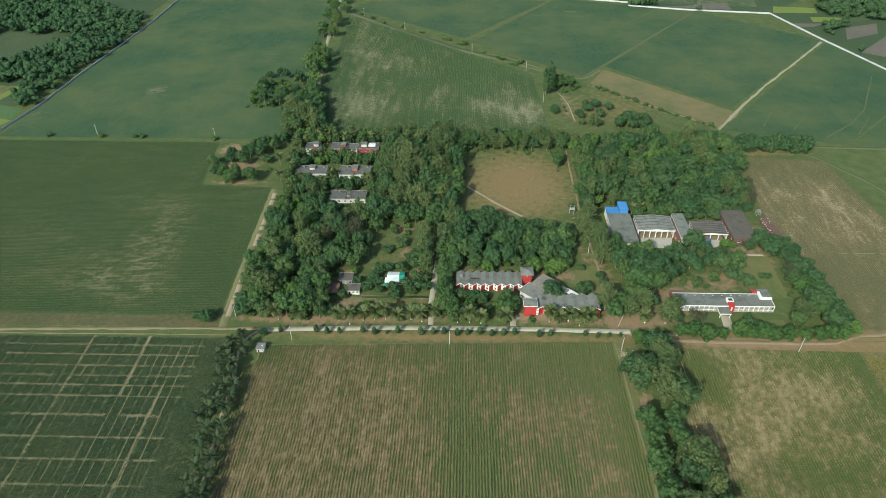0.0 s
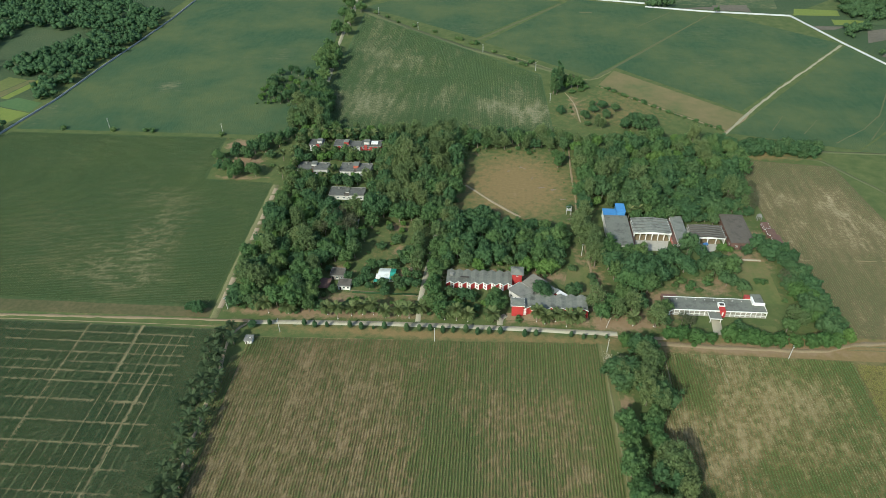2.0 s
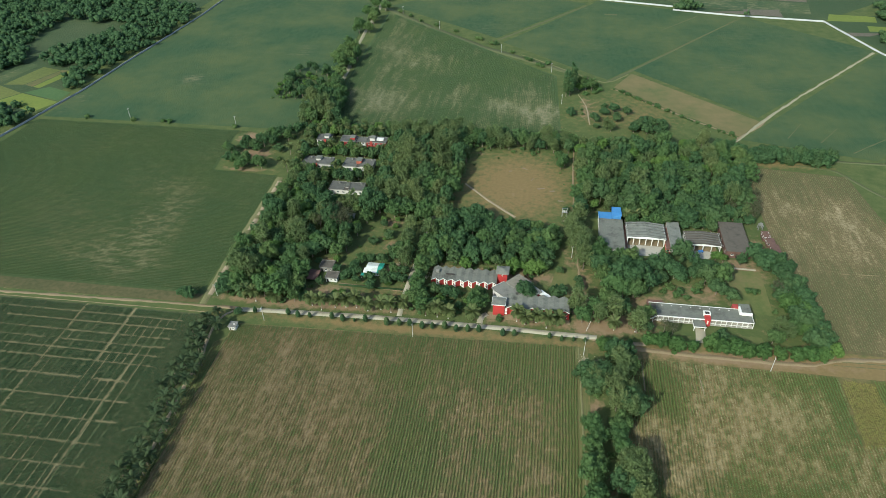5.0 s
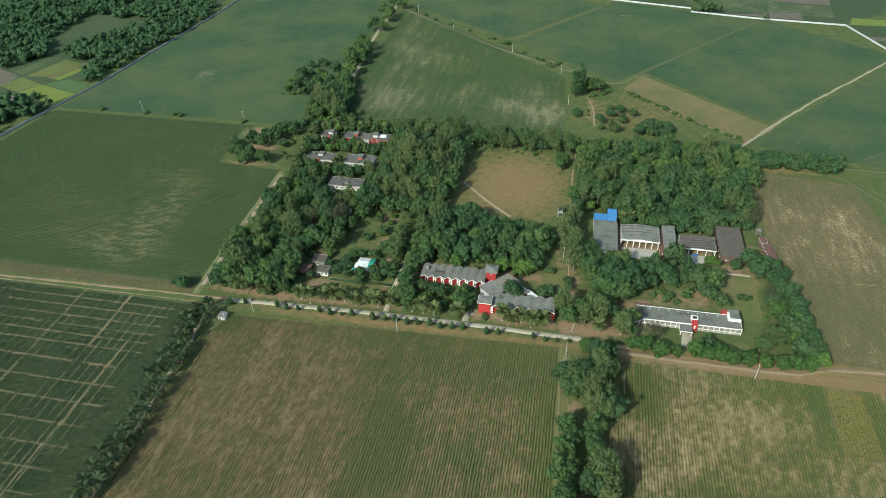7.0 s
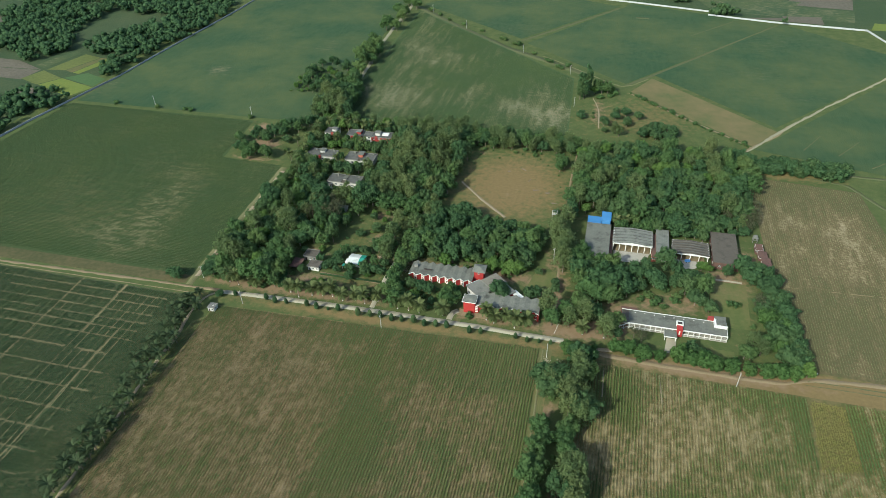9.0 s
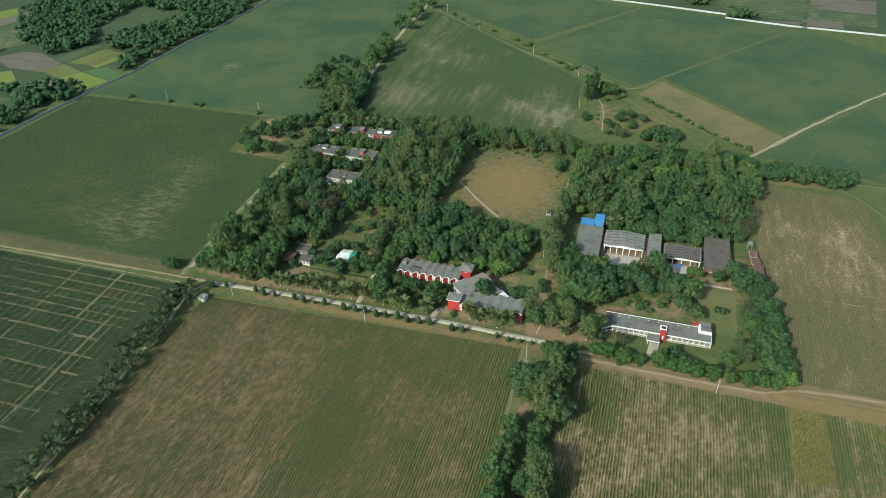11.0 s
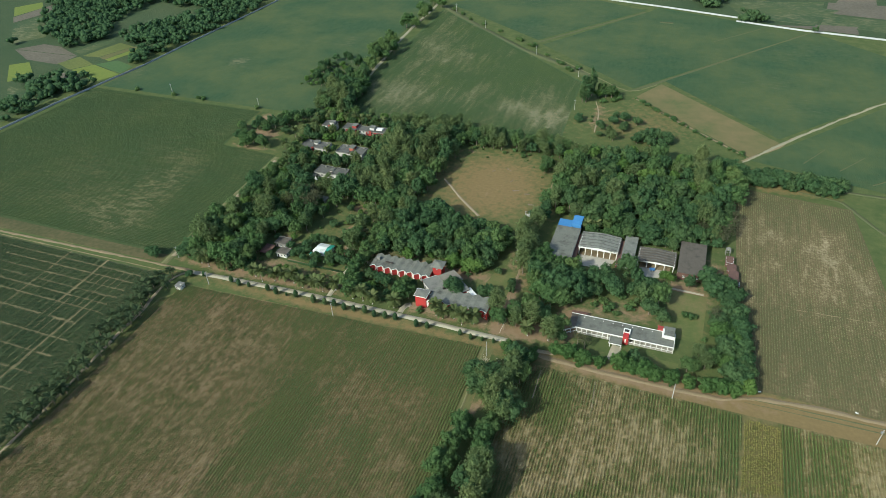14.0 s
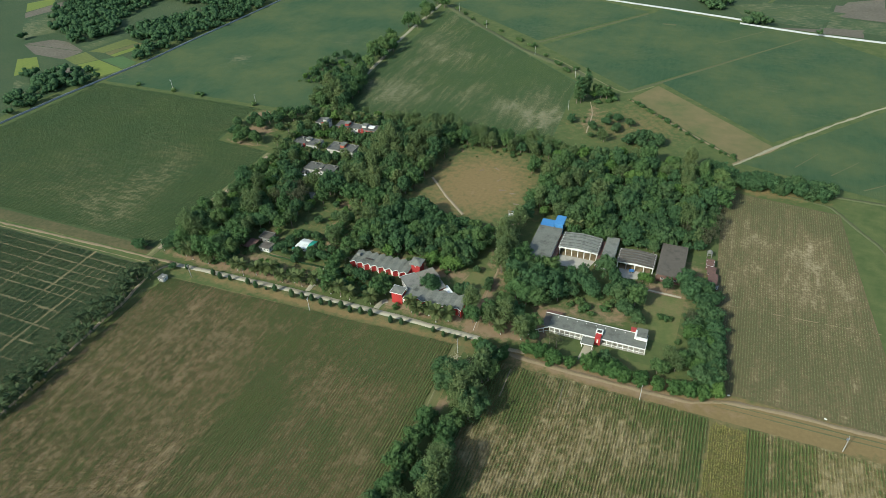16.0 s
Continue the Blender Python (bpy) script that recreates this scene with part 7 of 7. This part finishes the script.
# Small houses west of the lane.
def build_white_house():
    t = thing("bungalow", -37.2, 294.6, "small bungalow with white and sea-green sheet roofs", "house")
    side(t, (-5, -4.8), (5.6, -4.8), 3.0, WHITE, [(5, 1.4, 1, 2.2), (8.4, 1.4, 1, 2.2)], [(2, 1.0, 2.1)])
    side(t, (5.6, -4.578), (5.6, 4.578), 3.0, WHITE, [(4.5, 1.4, 1, 2.2)])
    side(t, (5.6, 4.8), (-5, 4.8), 3.0, WHITE, [(3, 1.4, 1, 2.2), (7, 1.4, 1, 2.2)])
    side(t, (-5, 4.578), (-5, -4.578), 3.0, WHITE)
    for x0, x1, m, z in ((-5.6, 2.6, ROOF_WHITE, 3.0), (2.65, 6.4, ROOF_GREEN, 2.95)):
        bm = bmesh.new()
        v = [bm.verts.new(p) for p in ((x0, -5.6, z), (x1, -5.6, z), (x1, 0.4, z + 1.2), (x0, 0.4, z + 1.2), (x1, 5.6, z), (x0, 5.6, z))]
        bm.faces.new((v[0], v[1], v[2], v[3]))
        bm.faces.new((v[3], v[2], v[4], v[5]))
        bm.normal_update()
        bmesh.ops.solidify(bm, geom=bm.faces[:], thickness=0.12)
        part("roof", bm, m, t, "white sheet roof" if m is ROOF_WHITE else "sea-green sheet roof")
    part("porch_roof", edged(-8.0, -8.6, 2.4, -5.0, -5.7, 2.52), ROOF_GREEN, t, "small green porch roof")
    for x in (-7.7, -5.3):
        part("porch_post", box(x - 0.08, -8.4, -0.1, x + 0.08, -8.24, 2.4), WHITE, t)
    part("annex", edged(-7.0, -4.6, -0.1, -5.05, -0.5, 3.1), WHITE, t)
    t.scale = (0.85, 0.85, 0.92)


build_white_house()
# First cottage: tree shade is put into its dark wall colour.
block_house("cottage", "small plain cottage with a flat grey roof", -69.8, 290.6, -62.2, 297.0, 3.1, SHADED_WALL, ROOF_DARK, "cottages by the garden", per=3)
block_house("cottage", "small cottage with a white and red veranda front", -63.6, 281.8, -56.8, 287.4, 3.0, WHITE, ROOF_DARK, "cottages by the garden", per=3)
lean = thing("car_port", -72, 284.5, "low tin lean-to beside the cottage", "shed", "cottages by the garden")
part("roof", edged(-3, -4.6, 2.3, 3.4, 4.6, 2.42), RUST, lean)
for x in (-2.7, 3.1):
    for y in (-4.3, 4.3):
        part("post", box(x - 0.08, y - 0.08, -0.1, x + 0.08, y + 0.08, 2.3), DARK, lean)
QUARTERS = "staff quarters"
block_house("staff_house", "two-storey red and white staff house", -117.6, 441.6, -107.6, 450.0, 5.4, WHITE, ROOF_OLD, QUARTERS, 2, 3, stair=(5.6, 2.4, 3.6, 4.2, 2.1), red_bays=((5.6, 7.6),))
block_house("staff_house", "two-storey red and white staff house", -98.4, 440.8, -86.6, 449.6, 5.6, RED_OLD, ROOF_OLD, QUARTERS, 2, 3, stair=(7.6, 2.0, 3.4, 4.6, 2.2), stair_mat=RED_OLD)
block_house("staff_house", "two-storey staff house with a plain grey roof", -85.4, 441.6, -78.8, 449.0, 5.2, WHITE, ROOF_OLD, QUARTERS, 2, 2)
block_house("staff_house", "two-storey red and white staff house with a white roof tank", -77.5, 440.4, -62.4, 449.2, 6.0, RED_OLD, ROOF_OLD, QUARTERS, 2, 4, stair=(2.2, 2.4, 4.0, 4.2, 2.3), red_bays=((2.6, 4.8),))
tank = thing("roof_tank", -67.5, 445.2, "white box tank on a staff house roof", "tank", z=6.18)
part("tank_body", edged(-2.6, -1.8, 0, 2.6, 1.8, 0.9), WHITE, tank)
block_house("staff_house", "white staff house under a blue-grey roof", -119.0, 407.6, -96.8, 418.2, 3.6, PLASTER, ROOF_OLD, QUARTERS, 1, 6, stair=(9.6, 5.0, 3.6, 4.4, 1.9), red_bays=((10.2, 11.8),), halves=3.0)
block_house("staff_house", "long staff house with weathered grey roof", -87.4, 407.0, -65.2, 418.6, 3.7, PLASTER, ROOF_OLD, QUARTERS, 1, 6, stair=(9.4, 4.2, 3.6, 5.4, 2.4), stair_mat=BRICK, halves=3.0)
block_house("staff_house", "long staff house with weathered grey roof", -88.6, 375.4, -64.6, 385.6, 3.5, PLASTER, ROOF_OLD, QUARTERS, 1, 6, stair=(11.0, 3.0, 2.2, 5.2, 0.9), halves=4.4)
porch = thing("house_porch", -87.6, 372.6, "white pillared porch before a staff house", "porch", QUARTERS)
part("roof", edged(-2.4, -1.9, 2.7, 2.4, 2.4, 2.9), ROOF_OLD, porch)
for x in (-2.1, 2.1):
    for y in (-1.6, 1.6):
        part("pillar", box(x - 0.2, y - 0.2, -0.1, x + 0.2, y + 0.2, 2.7), WHITE, porch)
part("low_wall", box(-1.9, -1.7, -0.1, 1.9, -1.5, 0.9), WHITE, porch)
hut2 = thing("tin_hut", -68, 346.5, "low hut with a pale sheet roof", "shed")
part("wall", edged(-4.6, -2.6, -0.1, 4.6, 2.6, 2.3), PLASTER, hut2)
part("roof", edged(-5.2, -3.2, 2.3, 5.2, 3.2, 2.42), ROOF_SHEET, hut2)
part("edge_board", box(-5.3, -3.34, 2.2, 5.3, -3.22, 2.5), WHITE, hut2)


def build_guard_hut():
    t = thing("guard_hut", -102.4, 237.6, "small white guard hut with a flat roof", "hut")
    side(t, (-1.9, -1.9), (1.9, -1.9), 2.7, PLASTER, [(2.5, 1.2, 1.0, 2.0)], [(0.8, 0.8, 2.0)])
    side(t, (1.9, -1.678), (1.9, 1.678), 2.7, WHITE, [(1.7, 1.0, 1.0, 2.0)])
    side(t, (1.9, 1.9), (-1.9, 1.9), 2.7, WHITE)
    side(t, (-1.9, 1.678), (-1.9, -1.678), 2.7, WHITE, [(1.7, 1.0, 1.0, 2.0)])
    part("roof", edged(-2.3, -2.3, 2.7, 2.3, 2.3, 2.88), ROOF_EDGE, t)
    part("roof_hatch", edged(0.2, -0.4, 2.88, 1.1, 0.5, 3.1), PLASTER, t)


build_guard_hut()


def far_house(x, y, w, d, turn, roof):
    t = thing("farm_house", x, y, "small farm house with a pale sheet roof", "house", "farm houses beyond the wall", turn)
    side(t, (-w / 2, -d / 2), (w / 2, -d / 2), 2.6, PLASTER, [(w * 0.7, 1.1, 0.9, 2.0)], [(w * 0.3, 0.9, 2.0)])
    side(t, (w / 2, -d / 2 + 0.222), (w / 2, d / 2 - 0.222), 2.6, PLASTER)
    side(t, (w / 2, d / 2), (-w / 2, d / 2), 2.6, PLASTER)
    side(t, (-w / 2, d / 2 - 0.222), (-w / 2, -d / 2 + 0.222), 2.6, PLASTER)
    hip_roof(t, -w / 2, -d / 2, w / 2, d / 2, 2.6, 1.4, 0.4, roof, ridge=w / 2 - 0.6)


far_house(-395, 762, 12, 6, 12, CONCRETE)
far_house(-406, 757, 7, 5, 95, ROOF_SHEET)


# Poles and wires.
def pole(x, y, height, turn=0, transformer=False):
    t = thing("power_pole", x, y, "pale concrete power pole with a cross arm", "pole", "power poles", turn)
    part("shaft", tube([(0, 0, -0.2), (0, 0, height * 0.5), (0, 0, height)], [0.19, 0.16, 0.12], 8), POLE, t)
    part("cross_arm", box(-0.9, -0.06, height - 0.5, 0.9, 0.06, height - 0.36), STEEL, t)
    for dx in (-0.75, 0.75, 0):
        part("insulator", tube([(dx, 0, height - 0.36 if dx else height), (dx, 0, height - 0.1 if dx else height + 0.25)], [0.07, 0.05], 6), WHITE, t)
    if transformer:
        part("transformer", edged(-0.4, 0.12, height - 2.0, 0.4, 0.75, height - 1.0), STEEL, t)


SOUTH_POLES = [(-88.2, 245.5), (-4.5, 243.5), (84.8, 241.5), (176, 242.4), (261.5, 243.8)]
for i, (x, y) in enumerate(SOUTH_POLES):
    pole(x, y, 9.5, 90, i in (0, 4))
for x, y in ((-122.4, 261.5), (-195.4, 466.5), (-292.7, 471), (61, 605), (71, 536.5), (-62, 711), (10, 650), (-112, 758), (79, 322)):
    pole(x, y, 8.8, 35)


def wires(points, height):
    t = thing("power_line", points[0][0], points[0][1], "thin dark power line between poles", "wire")
    for off in (-0.75, 0.75):
        for (x0, y0), (x1, y1) in zip(points, points[1:]):
            pts = [(x0 + (x1 - x0) * s - points[0][0], y0 + (y1 - y0) * s + off - points[0][1], height - 0.05 - 5.0 * s * (1 - s) * 0.4) for s in np.linspace(0, 1, 9)]
            part("wire", tube(pts, [0.012] * 9, 4), DARK, t)


wires(SOUTH_POLES, 9.4)


# Garden hedge, road-side debris and drying poles.
def clipped_hedge(name, x0, x1, y, height, wide, seed, label):
    rng = np.random.default_rng(seed)
    n = int((x1 - x0) * 34)
    p = np.c_[rng.uniform(x0, x1, n), y + rng.uniform(-wide / 2, wide / 2, n), rng.uniform(0.1, height, n)]
    face = rng.integers(0, 3, n)
    p[:, 2] = np.where(face == 0, height, p[:, 2])
    p[:, 1] = np.where(face == 1, y - wide / 2, np.where(face == 2, y + wide / 2, p[:, 1]))
    a, b = rng.normal(0, 0.16, (2, n, 3))
    tri = np.stack([p, p + a, p + b], 1).reshape(-1, 3)
    bm = box(x0, y - wide / 2, 0, x1, y + wide / 2, height)
    v = np.array([q.co[:] for q in bm.verts])
    bm.faces.ensure_lookup_table()
    bm.verts.index_update()
    bmesh.ops.triangulate(bm, faces=bm.faces[:])
    f = np.array([[q.index for q in g.verts] for g in bm.faces])
    bm.free()
    me = mesh_of(name, np.r_[v, tri], np.r_[f, np.arange(len(tri)).reshape(-1, 3) + len(v)], LEAF_DARK, tone=np.full(len(v) + len(tri), 0.5))
    tagged(new(name, me), label, "hedge")


clipped_hedge("garden_hedge", -55, -17.5, 279.6, 0.9, 0.7, 1, "long clipped garden hedge")


for x, y, a in ((214.4, 259.4, 20), (255.5, 259.8, -15)):
    stone = thing("marker_stone", x, y, "white painted marker slab lying by the track", "stone", "marker stones", a)
    part("slab", edged(-0.65, -0.3, -0.05, 0.65, 0.3, 0.35, 0.08), WHITE, stone)


def transformer_stand(x, y):
    """Three drums on a deck between two posts."""
    t = thing("transformer_stand", x, y, "pale transformer drums on a two-post stand", "transformer")
    for px in (-1.5, 1.5):
        part("post", tube([(px, 0, -0.2), (px, 0, 7.0)], [0.17, 0.13], 8), POLE, t)
    part("deck", edged(-1.9, -0.5, 3.6, 1.9, 0.5, 3.8), STEEL, t)
    part("cross_arm", box(-1.9, -0.07, 6.5, 1.9, 0.07, 6.66), STEEL, t)
    for px in (-1.0, 0.0, 1.0):
        drum = part("drum", tube([(px, 0, 3.8), (px, 0, 4.9), (px, 0, 5.05)], [0.4, 0.4, 0.2], 10), POLE, t)
        part("bushing", tube([(px, 0, 5.05), (px, 0, 5.4)], [0.08, 0.05], 6), WHITE, drum)


transformer_stand(74.3, 365.5)
stay = thing("stay_pole", 86.5, 259.5, "thin leaning wooden pole at the road bend", "pole")
part("shaft", tube([(0, 0, -0.2), (0.9, 0.7, 3.2), (1.9, 1.5, 6.4)], [0.11, 0.10, 0.08], 8), POLE, stay)


def parked_car(x, y, turn):
    """A small white saloon: a low body, a glazed cabin under its roof, four wheels."""
    t = thing("parked_car", x, y, "small white car parked before a staff house", "car", "", turn)
    part("body", edged(-1.95, -0.8, 0.32, 1.95, 0.8, 0.92, 0.12), WHITE, t)
    part("cabin_glass", edged(-1.25, -0.7, 0.9, 0.75, 0.7, 1.32, 0.10), GLASS, t, "dark car windows")
    part("roof", edged(-1.05, -0.68, 1.30, 0.5, 0.68, 1.45, 0.06), WHITE, t)
    for px in (-1.2, 1.2):
        for py in (-0.82, 0.62):
            part("wheel", tube([(px, py, 0.31), (px, py + 0.2, 0.31)], [0.31, 0.31], 12), RUBBER, t)


parked_car(-84.9, 370.6, 8)


def log_pile(x, y, turn, n, seed):
    """A few felled pale poles that lie across one another."""
    rng = random.Random(seed)
    t = thing("timber_pile", x, y, "felled pale poles lying on dry grass", "timber", "felled poles in the clearing", turn)
    for i in range(n):
        run, off, a = rng.uniform(2.5, 6.0), rng.uniform(-0.8, 0.8), rng.uniform(-0.3, 0.3)
        r = rng.uniform(0.09, 0.16)
        part("log", tube([(-run / 2, off - a * run / 2, r), (0, off, r * 1.05), (run / 2, off + a * run / 2, r)], [r, r * 0.95, r * 0.7], 6), BARK, t)


for i, (x, y, turn, n) in enumerate(((58, 398, 12, 4), (66, 396, 5, 3), (76, 366, 80, 4), (75, 361, 20, 4), (35, 420, 35, 2), (45, 424, -30, 2), (52, 410, 70, 2), (72, 384, 15, 4))):
    log_pile(x, y, turn, n, i)


def rubble(name, x, y, wide, n, seed, label):
    rng = np.random.default_rng(seed)
    verts, faces, at = [], [], 0
    for _ in range(n):
        r = rng.uniform(0.12, 0.42)
        c = np.r_[rng.normal(0, wide / 2.5, 2) + (x, y), r * 0.5]
        verts.append(ICO_V * (1 + rng.normal(0, 0.2, (len(ICO_V), 1))) * (r, r, r * 0.7) + c)
        faces.append(ICO_F + at)
        at += len(ICO_V)
    stuff(name, mesh_of(name, np.concatenate(verts), np.concatenate(faces), DIRT_CREAM), label, "rubble")


rubble("broken_concrete", 84.5, 238.5, 3.0, 70, 1, "heap of broken pale concrete by the pole")
rubble("broken_concrete", 92, 238, 4.5, 40, 2, "strewn pale rubble at the ditch head")
rubble("stone_heap", -5.5, 294, 4.0, 60, 4, "strewn pale rubble at the end of the lodge")
rubble("brick_rubble", -24, 303, 3.0, 40, 3, "small heap of rubble beside the lane")
